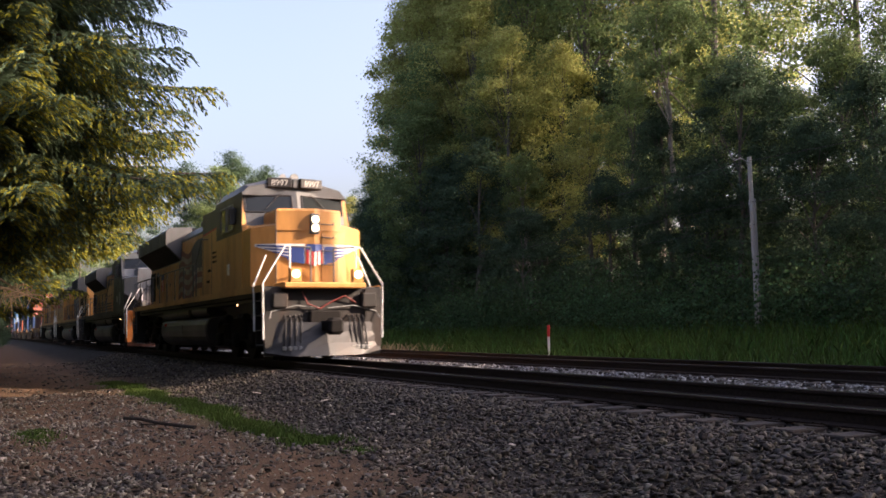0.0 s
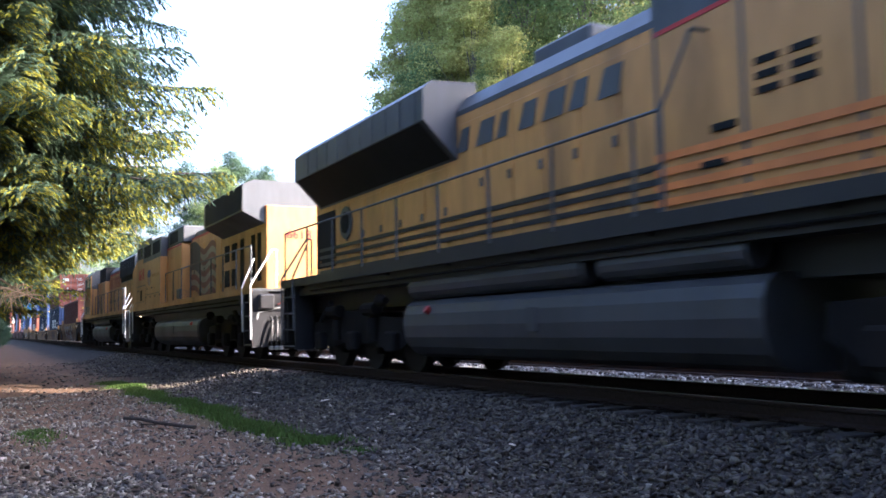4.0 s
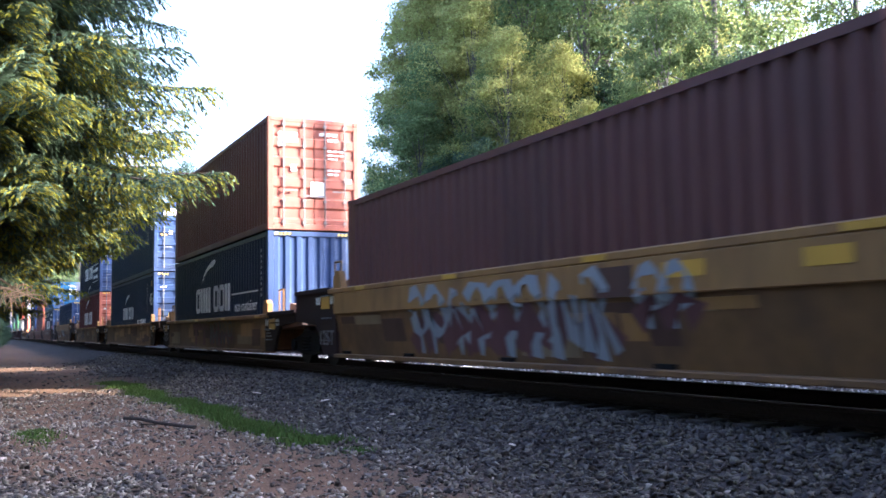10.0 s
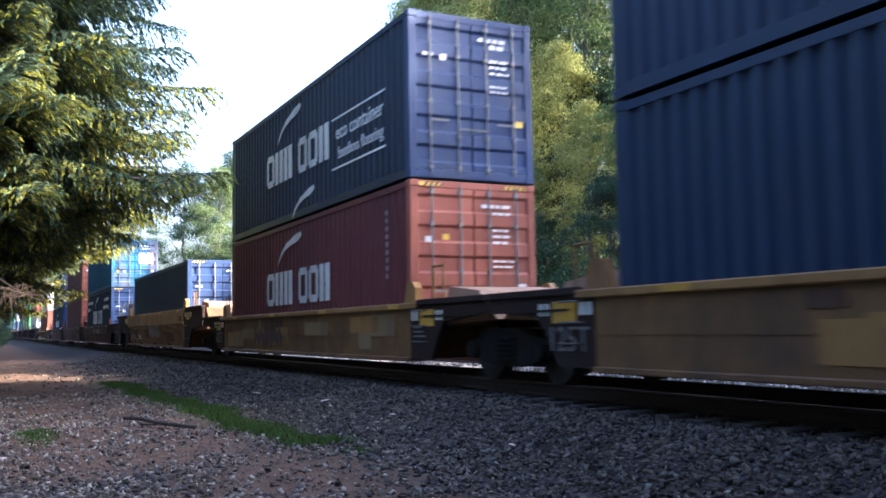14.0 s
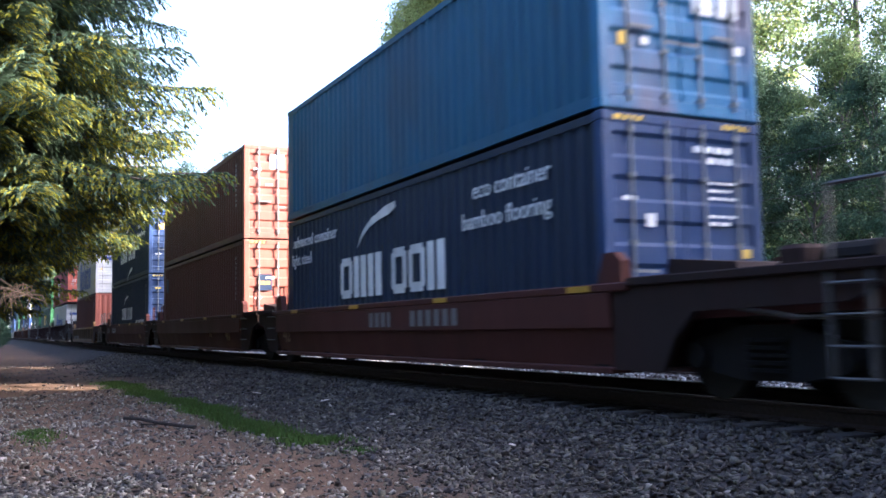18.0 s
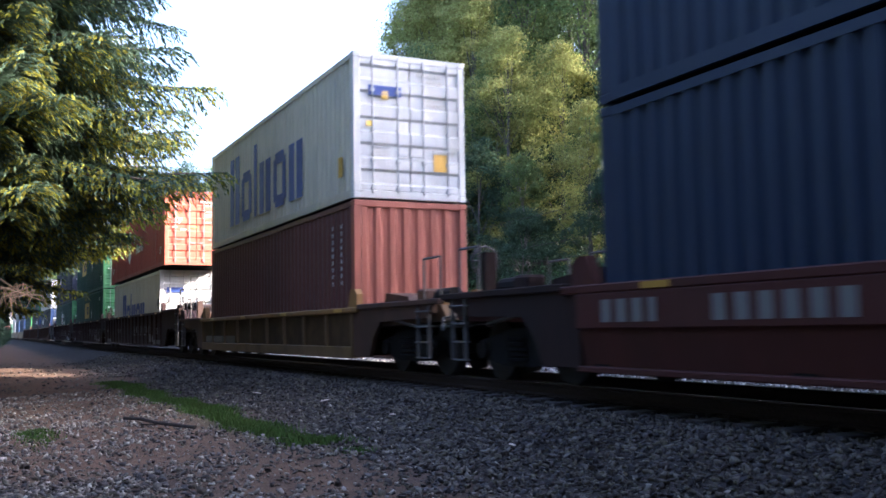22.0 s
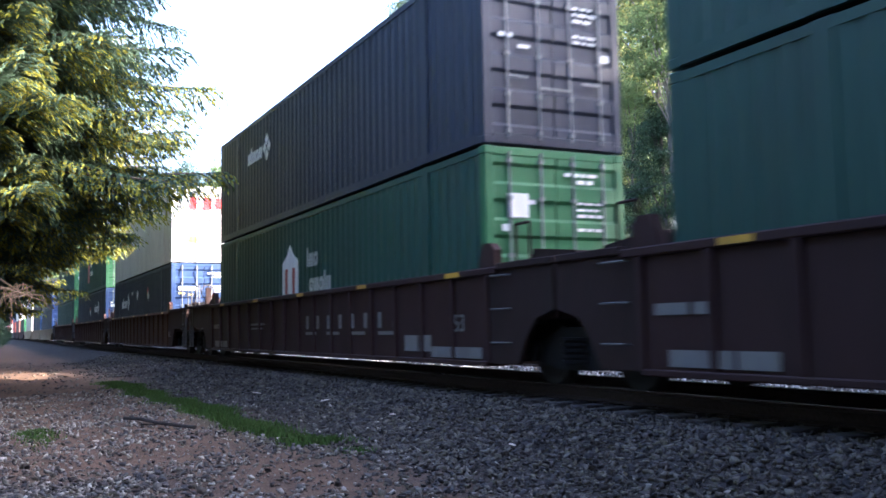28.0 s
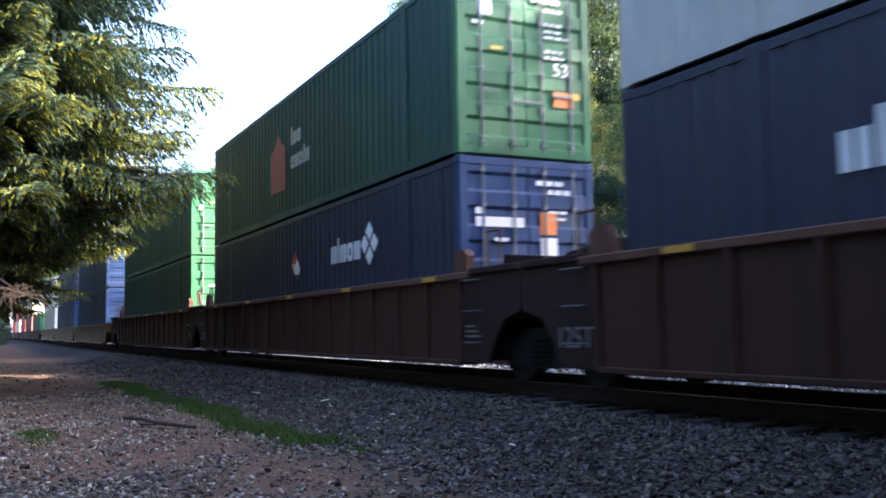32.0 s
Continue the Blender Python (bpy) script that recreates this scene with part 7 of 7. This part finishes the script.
def broadleaf(seed, height, radius, base, leaves, size, leaf, barkm, clumps=70, clump_r=1.0, lean=0.0):
    """Meshes of a broadleaf tree: trunk with limbs, and a crown of loose leaf clumps."""
    rng = np.random.default_rng(seed)
    g = Geo()
    trunk, x, y = [], 0.0, 0.0
    n = 9
    for i in range(n + 1):
        trunk.append((x, y, height * 0.93 * i / n))
        x += rng.normal(0, 0.12) + lean * height / n
        y += rng.normal(0, 0.12)
    limb(g, trunk, height * 0.011 + 0.05, 0.03, 8)
    tips = []
    for k in range(clumps):
        f = base + (1 - base) * rng.uniform(0, 1) ** 0.85
        z = height * f
        prof = math.sin(math.pi * min(1.0, 0.18 + 0.82 * (f - base) / (1 - base))) ** 0.7
        rr = radius * max(0.18, prof) * rng.uniform(0.35, 1.05)
        th = rng.uniform(0, 6.283)
        i = min(n - 1, int(f * n * 0.92))
        sx, sy, sz = trunk[i]
        tip = (sx + rr * math.cos(th), sy + rr * math.sin(th), z + rng.uniform(-0.2, 0.6))
        tips.append(tip)
        if k % 5 == 0:
            mid = ((sx + tip[0]) / 2, (sy + tip[1]) / 2, (sz + tip[2]) / 2 - 0.25)
            limb(g, [(sx, sy, sz - 0.5), mid, tip], 0.055, 0.012, 5)
    tips = np.array(tips)
    per = leaves // clumps
    c = np.repeat(tips, per, 0)
    big = np.repeat(clump_r * rng.uniform(0.55, 1.25, clumps), per)[:, None]
    way = rng.normal(0, 1, (len(c), 3)) + np.array([0, 0, 0.35])
    way /= np.linalg.norm(way, axis=1, keepdims=True)
    lumpy = 1 + 0.25 * np.sin(way[:, :1] * 5 + c[:, :1]) * np.sin(way[:, 1:2] * 6 + c[:, 1:2])
    off = way * np.array([1, 1, 0.6]) * big * lumpy * rng.uniform(0.1, 1.0, (len(c), 1)) ** 0.45
    stray = rng.uniform(0, 1, (len(c), 1)) < 0.12
    off = off * np.where(stray, rng.uniform(1.0, 1.5, (len(c), 1)), 1.0)
    P, F = leaf_quads(c + off, size, rng, way * 0.9 + np.array([0, 0, 0.45]))
    return g.mesh("trunk", barkm), raw_mesh("crown", P, F, leaf)


def plant_tree(name, label, category, meshes, m, group="", barkm=None, leaf=None):
    t = thing(name, label, category, group)
    part("trunk", meshes[0], None, t)
    part("crown", meshes[1], None, t)
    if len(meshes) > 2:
        part("young_sprays", meshes[2], None, t, "yellow-green branch tips, sunlight put into their colour")
    t.matrix_basis = m
    return t


def spruce(seed, height, radius, base, dense=1.0, fine=1.0, skirt=2.6, sunlit_share=0.5, sunlit_to=5.0):
    """Meshes of a spruce: trunk, drooping limbs, and flat sprays of needles hung along them."""
    rng = np.random.default_rng(seed)
    g = Geo()
    limb(g, [(0, 0, 0), (0.05, 0.02, height * 0.5), (0, 0, height)], 0.38, 0.03, 10)
    C, A, B, sunlit = [], [], [], []
    z = base
    while z < height * 0.97:
        frac = (z - base) / (height - base)
        L = radius * (1 - frac) ** 0.6 * min(1.0, 0.34 + 0.66 * (z - base) / skirt)
        n = int(7 * dense)
        start = rng.uniform(0, 6.283)
        for k in range(n):
            th = start + 6.283 * k / n + rng.normal(0, 0.2)
            Lk = L * rng.uniform(0.72, 1.12)
            d = np.array([math.cos(th), math.sin(th), 0.0])
            side = np.array([-d[1], d[0], 0.0])
            rise, sag = rng.uniform(0.02, 0.2), rng.uniform(0.12, 0.27)
            def at(q):
                return d * Lk * q + np.array([0, 0, z + Lk * (rise * q - sag * q * q + 0.10 * max(0.0, q - 0.8) * 3)])
            pts = [at(q) for q in (0, 0.25, 0.5, 0.75, 1.0)]
            limb(g, [tuple(q) for q in pts], 0.018 + 0.011 * Lk, 0.008, 5)
            m = max(6, int(Lk * 8 * fine))
            for i in range(m):
                q = 0.16 + 0.84 * (i + rng.uniform(0, 1)) / m
                p0 = at(q)
                tl = Lk * 0.30 * (1.15 - q) + 0.22
                for s in (-1, 1):
                    out = d * rng.uniform(0.45, 0.85) + side * s * rng.uniform(0.6, 1.0)
                    out = out / np.linalg.norm(out)
                    droop = rng.uniform(0.25, 0.75)
                    steps = max(4, int(tl * fine / 0.075))
                    for j in range(steps):
                        w = (j + 0.5) / steps
                        p = p0 + out * tl * w + np.array([0, 0, -droop * tl * w * w])
                        way = out + np.array([0, 0, -2 * droop * w])
                        way = way / np.linalg.norm(way) + rng.normal(0, 0.25, 3)
                        # low sunward limbs get most of the sprays coloured as sunlit
                        sunlit.append(w > 0.35 and q > 0.5 and rng.uniform() < (sunlit_share if z < base + sunlit_to and math.cos(th - 0.6) > 0.0 else 0.06)), C.append(p + rng.normal(0, 0.015, 3)), A.append(way), B.append(np.cross(way, np.array([0, 0, 1.0])) + rng.normal(0, 0.35, 3))
        z += rng.uniform(0.42, 0.62) * (1 + 0.3 * frac) / dense ** 0.5
    C, A, B = np.array(C), np.array(A), np.array(B)
    A /= np.linalg.norm(A, axis=1, keepdims=True)
    B /= np.linalg.norm(B, axis=1, keepdims=True) + 1e-9
    s = rng.uniform(0.8, 1.25, (len(C), 1))
    a, b = A * 0.095 / fine ** 0.6 * s, B * 0.034 / fine ** 0.6 * s
    P = np.stack([C - a, C + b - a * 0.2, C + a, C - b - a * 0.2], 1)
    sunlit = np.array(sunlit)

    def sprays(name, keep, mat):
        Q = P[keep].reshape(-1, 3)
        return raw_mesh(name, Q, np.arange(len(Q)).reshape(-1, 4), mat)
    return g.mesh("trunk", dark_bark), sprays("crown", ~sunlit, needle), sprays("young_sprays", sunlit, sunlit_needle)


def at_ground(x, y, rz=0.0, scale=1.0, sink=0.05):
    return Matrix.Translation((x, y, float(ground_z(x, y)) - sink)) @ Matrix.Rotation(rz, 4, "Z") @ Matrix.Diagonal((scale, scale, scale, 1))


def build_trees():
    rng = random.Random(12)
    # spruces along the path
    big = spruce(7, 22.0, 5.8, 2.4, 1.25)
    first = spruce(4, 22.0, 6.3, 2.6, 1.8, 1.7)
    second = spruce(8, 22.0, 5.8, 2.4, 1.4, 1.3, sunlit_share=0.85, sunlit_to=9.0)
    # five, from (-27.5, -4.2) to (-34, -5.0), are added to block sky light
    for k, (x, y, s, rz) in enumerate([(-22.5, -1.0, 1.0, 0.3), (-30.8, 0.1, 0.93, 0.1), (-42, -2.0, 1.0, 4.1), (-54, -2.6, 1.05, 5.2), (-68, -2.5, 1.0, 1.2), (-85, -3.0, 1.1, 3.0), (-108, -3.5, 1.1, 0.9), (-140, -4.0, 1.2, 2.2), (-185, -4.0, 1.3, 5.0), (-27, -8.0, 1.0, 1.0), (-27.5, -4.2, 0.95, 4.4), (-36.5, -2.6, 0.95, 0.9), (-48.5, -2.2, 0.95, 3.7), (-61, -2.2, 0.95, 2.7), (-34, -5.0, 1.0, 5.5), (-38, -7.0, 1.05, 2.4), (-50, -8.0, 1.1, 0.2), (-62, -9.0, 1.1, 3.3), (-76, -9.0, 1.2, 1.9), (-96, -11.0, 1.3, 4.4), (-125, -12.0, 1.4, 5.6), (-230, -5.0, 1.4, 0.7), (-160, -13.0, 1.5, 2.9)]):
        plant_tree("spruce_tree", "tall spruce with drooping green branches beside the dirt path" if k == 0 else "spruce standing in the row beside the dirt path", "spruce", (first, second)[k] if k < 2 else big, at_ground(x, y, rz, s), "row of spruces")
    dead = Geo()
    twigs = random.Random(4)
    limb(dead, [(0.3, 0.1, 3.0), (2.2, 0.4, 2.75), (4.0, 0.55, 2.15)], 0.04, 0.014, 6)
    for k in range(26):
        f = twigs.uniform(0.82, 1.03)
        a = Vector((4.0 * f, 0.55 * f, 3.0 - 0.85 * f))
        b = a + Vector((twigs.uniform(-0.2, 0.3), twigs.uniform(-0.35, 0.3), twigs.uniform(-0.12, 0.15)))
        c = b + Vector((twigs.uniform(-0.15, 0.2), twigs.uniform(-0.2, 0.15), twigs.uniform(-0.4, -0.08)))
        limb(dead, [tuple(a), tuple(b), tuple(c)], 0.014, 0.005, 4)
    spruce_one = [o for o in scene.objects if o.name == "spruce_tree"][0]
    part("dead_branch", dead, dead_wood, spruce_one, "bare tan dead branch with drooping twigs")
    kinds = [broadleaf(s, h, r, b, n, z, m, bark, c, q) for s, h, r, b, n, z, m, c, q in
             [(1, 17.5, 3.7, 0.08, 34000, 0.155, leaf_alder, 120, 1.15), (2, 19, 3.7, 0.24, 32000, 0.15, leaf_sunlit, 110, 1.1), (3, 15, 4.0, 0.05, 34000, 0.155, leaf_dark, 120, 1.15), (5, 18, 3.0, 0.34, 24000, 0.14, leaf_alder, 90, 1.0), (6, 10, 3.6, 0.03, 30000, 0.14, leaf_dark, 120, 1.0)]]
    kinds.append(broadleaf(9, 17, 2.0, 0.66, 9000, 0.18, leaf_alder, pale_bark, 40, 0.9, 0.11))
    labels = ["tall alder with mid-green leaves on the bank", "tall slender tree on the bank, sunlight put into its yellow-green leaves", "dense dark-leaved tree on the wooded bank", "slender alder with a pale trunk on the bank", "low bushy dark-green tree at the foot of the bank", "slender leaning tree with a bare pale trunk"]
    tall = (17.5, 19.0, 15.0, 18.0, 10.0, 17.0)
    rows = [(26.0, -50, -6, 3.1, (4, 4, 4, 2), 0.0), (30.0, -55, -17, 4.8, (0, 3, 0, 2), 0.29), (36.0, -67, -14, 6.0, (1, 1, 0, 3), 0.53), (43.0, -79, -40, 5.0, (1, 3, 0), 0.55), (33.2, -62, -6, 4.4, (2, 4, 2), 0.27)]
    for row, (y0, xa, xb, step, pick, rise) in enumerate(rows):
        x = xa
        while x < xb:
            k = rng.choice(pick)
            # moves the sunlit-coloured kind from the right of the bank to the left
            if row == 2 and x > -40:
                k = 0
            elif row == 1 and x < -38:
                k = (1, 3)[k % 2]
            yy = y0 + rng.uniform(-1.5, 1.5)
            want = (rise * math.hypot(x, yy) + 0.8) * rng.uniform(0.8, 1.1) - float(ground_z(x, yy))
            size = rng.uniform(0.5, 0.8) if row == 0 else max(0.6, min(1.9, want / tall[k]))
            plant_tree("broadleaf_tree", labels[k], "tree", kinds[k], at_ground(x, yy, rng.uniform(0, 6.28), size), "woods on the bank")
            x += step * rng.uniform(0.75, 1.25)
    for x, y, size in [(-31.0, 27.6, 0.85), (-42.8, 27.0, 0.55)]:
        plant_tree("broadleaf_tree", labels[5], "tree", kinds[5], at_ground(x, y, radians(238), size), "woods on the bank")
    # trees added beyond the view to shade the train, open for the evening sun
    for x, y, k, size in [(-9, 27.0, 4, 0.9), (-5.2, 25.8, 2, 1.05), (-2.5, 27.6, 0, 0.92), (-0.5, 25.5, 0, 0.95), (3, 27.5, 0, 1.05), (6.5, 25.8, 2, 1.25), (10, 27.3, 0, 1.1), (14, 26.0, 0, 1.1), (18, 28.0, 0, 1.15), (22, 26.3, 2, 1.3), (27, 28.0, 0, 1.2), (33, 27.0, 0, 1.2), (40, 28.0, 1, 1.1), (48, 27.0, 0, 1.3), (58, 26.0, 0, 1.4), (70, 24.0, 0, 1.5),
                          (-2, 33.0, 0, 0.9), (6, 34.0, 0, 0.95), (14, 34.0, 0, 1.0), (24, 35.0, 1, 1.0)]:
        plant_tree("broadleaf_tree", labels[k], "tree", kinds[k], at_ground(x, y, rng.uniform(0, 6.28), size), "woods on the bank")
    # unseen bare-trunked trees, added so their high crowns shade the upper spruce
    for x, y, size in [(-12.5, 27.5, 1.6), (-10, 25.8, 1.6), (-7.2, 27.5, 1.65), (-4.4, 25.6, 1.6), (-1.6, 27.6, 1.65), (1.4, 26.0, 1.6)]:
        plant_tree("broadleaf_tree", labels[5], "tree", kinds[5], at_ground(x, y, x * 2.1, size), "woods on the bank")
    # unseen spruces added beside the camera to keep sun off the near ground
    for x, y, size in [(7.5, 0.5, 0.9), (14, -1.0, 1.0), (24, 0.5, 1.0), (34, 1.0, 1.0)]:
        plant_tree("spruce_tree", "spruce standing in the row beside the dirt path", "spruce", big, at_ground(x, y, rng.uniform(0, 6.28), size), "row of spruces")
    # unseen woods added on the near side, behind and beside the path, against sky light
    x = -30.0
    while x < 62:
        k = rng.choice((0, 2, 3, 2))
        plant_tree("broadleaf_tree", "tall leafy tree added unseen behind the path to cut sky light", "tree", kinds[k], at_ground(x, -8.5 - rng.uniform(0, 4) - (2.0 if x < 0 else 0), rng.uniform(0, 6.28), rng.uniform(0.9, 1.2)), "woods behind the path")
        x += rng.uniform(4.5, 6.5)
    # unseen bushes added behind the path to block sky light under the tree crowns
    x = -16.0
    while x < 40:
        plant_tree("broadleaf_tree", "low bushy tree added unseen behind the path to block low sky light", "tree", kinds[4], at_ground(x, -6.5 - rng.uniform(0, 1.5), rng.uniform(0, 6.28), rng.uniform(0.75, 1.0)), "woods behind the path")
        x += rng.uniform(4.0, 5.0)
    # most of these edge trees take the leaf colour that holds sunlight
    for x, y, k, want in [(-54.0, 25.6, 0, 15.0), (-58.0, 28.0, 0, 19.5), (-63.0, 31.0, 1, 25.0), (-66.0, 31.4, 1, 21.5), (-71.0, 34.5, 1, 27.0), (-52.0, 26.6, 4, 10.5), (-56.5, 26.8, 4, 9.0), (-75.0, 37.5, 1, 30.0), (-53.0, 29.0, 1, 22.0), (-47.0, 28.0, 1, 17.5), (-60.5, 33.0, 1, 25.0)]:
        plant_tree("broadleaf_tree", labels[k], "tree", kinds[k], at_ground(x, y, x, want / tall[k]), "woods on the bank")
    # low bushes that close the far end of the path
    for x, y, size in [(-74, -0.6, 0.42), (-83, 0.2, 0.42), (-92, 0.6, 0.45), (-101, 1.3, 0.42), (-112, 1.5, 0.45), (-124, 2.0, 0.42), (-138, 2.3, 0.45), (-155, 2.6, 0.45), (-176, 2.9, 0.45), (-200, 3.2, 0.42), (-235, 3.4, 0.42), (-280, 3.4, 0.45)]:
        plant_tree("broadleaf_tree", "low dark bush at the far end of the dirt path", "tree", kinds[4], at_ground(x, y, x * 1.7, size), "bushes down the line")
    # far trees down the line
    for x, y, k, s in [(-57, 24.8, 4, 0.62), (-61, 26.0, 4, 0.75), (-66, 27.8, 4, 0.85), (-73, 30.2, 4, 1.0), (-82, 34, 4, 1.1), (-92, 38, 2, 0.9), (-110, 21, 2, 1.3), (-107, 24.5, 0, 1.1), (-112, 28, 2, 1.4), (-116, 32, 2, 1.3), (-104, 26, 4, 1.0), (-102, 30, 4, 0.9), (-125, 44, 1, 0.85), (-128, 49, 1, 0.9), (-122, 40, 1, 0.8), (-150, 22, 2, 1.3), (-165, 15, 0, 1.3), (-190, 24, 2, 1.2), (-215, 16, 2, 1.3), (-250, 18, 0, 1.3), (-300, 14, 2, 1.3), (-300, 26, 2, 1.4), (-135, 56, 3, 0.9)]:
        plant_tree("broadleaf_tree", "distant leafy tree beyond the bend of the woods", "tree", kinds[k], at_ground(x, y, x, s), "distant trees")


def build_undergrowth():
    rng = np.random.default_rng(8)
    # brambles over the bank
    n = 2200
    cx, cy = rng.uniform(-64, 6, n), 22.6 + np.abs(rng.normal(0, 4.0, n))
    cz = ground_z(cx, cy) + rng.uniform(0.1, 1.0, n) + rng.uniform(0, 1, n) ** 3 * 1.8
    per = 60
    c = np.repeat(np.stack([cx, cy, cz], -1), per, 0) + rng.normal(0, 1, (n * per, 3)) * np.array([0.7, 0.55, 0.5])
    P, F = leaf_quads(c, 0.135, rng)
    tagged(new("brambles", raw_mesh("brambles", P, F, bramble)), "thick brambles and ferns over the foot of the bank", "undergrowth", kind="stuff")

    def blades(name, xs, ys, hs, mat, label, w=0.012):
        n = len(xs)
        z = ground_z(xs, ys) - 0.02
        th = rng.uniform(0, 6.283, n)
        lean = rng.normal(0, 0.3, (n, 2)) * hs[:, None]
        wx, wy = np.cos(th) * w, np.sin(th) * w
        b = np.stack([xs, ys, z], -1)
        side = np.stack([wx, wy, 0 * wx], -1)
        mid = b + np.stack([lean[:, 0] * 0.35, lean[:, 1] * 0.35, hs * 0.6], -1)
        tip = b + np.stack([lean[:, 0], lean[:, 1], hs], -1)
        P = np.stack([b - side, b + side, mid + side * 0.7, tip, mid - side * 0.7], 1).reshape(-1, 3)
        F = np.arange(5 * n).reshape(n, 5)
        tagged(new(name, raw_mesh(name, P, F, mat)), label, "grass", kind="stuff")
    n = 26000
    xs, ys = rng.uniform(-60, 2, n), rng.uniform(15.2, 24.0, n)
    blades("verge_grass", xs, ys, rng.uniform(0.25, 0.75, n), grass_green, "tall green grass along the far side of the tracks", 0.02)
    n = 5000
    blades("dry_grass", rng.uniform(-75, -33, n), rng.uniform(14.6, 17.0, n), rng.uniform(0.3, 0.7, n), grass_dry, "dry straw-coloured grass beside the far track", 0.025)
    n = 17000
    xs = rng.uniform(-27, -10.2, n)
    ys = 3.78 + 0.02 * xs + rng.normal(0, 0.2, n) * (0.5 + 0.5 * np.sin(xs * 1.1) ** 2)
    blades("grass_strip", xs, ys, rng.uniform(0.05, 0.13, n), grass_strip_green, "short bright green grass strip between path and ballast", 0.009)
    n = 900
    blades("grass_tuft", rng.normal(-13.4, 0.5, n), rng.normal(0.7, 0.12, n), rng.uniform(0.04, 0.09, n), grass_strip_green, "small grass patch on the dirt path", 0.007)
    n = 420
    blades("grass_tuft", rng.normal(-9.6, 0.12, n), rng.normal(3.75, 0.1, n), rng.uniform(0.03, 0.07, n), grass_green, "small green weed tuft in the gravel", 0.007)


build_trees()
build_undergrowth()


# ---- what moves ----
def motions():
    for ob, u, z, turn in MOVERS:
        walk(ob, [(t, pose(u + travelled(t), TRACK_Y, z, 0, 0, turn)) for t in (0, 4, 8, 12, 16, 20, 24, 28, 32)])


motions()
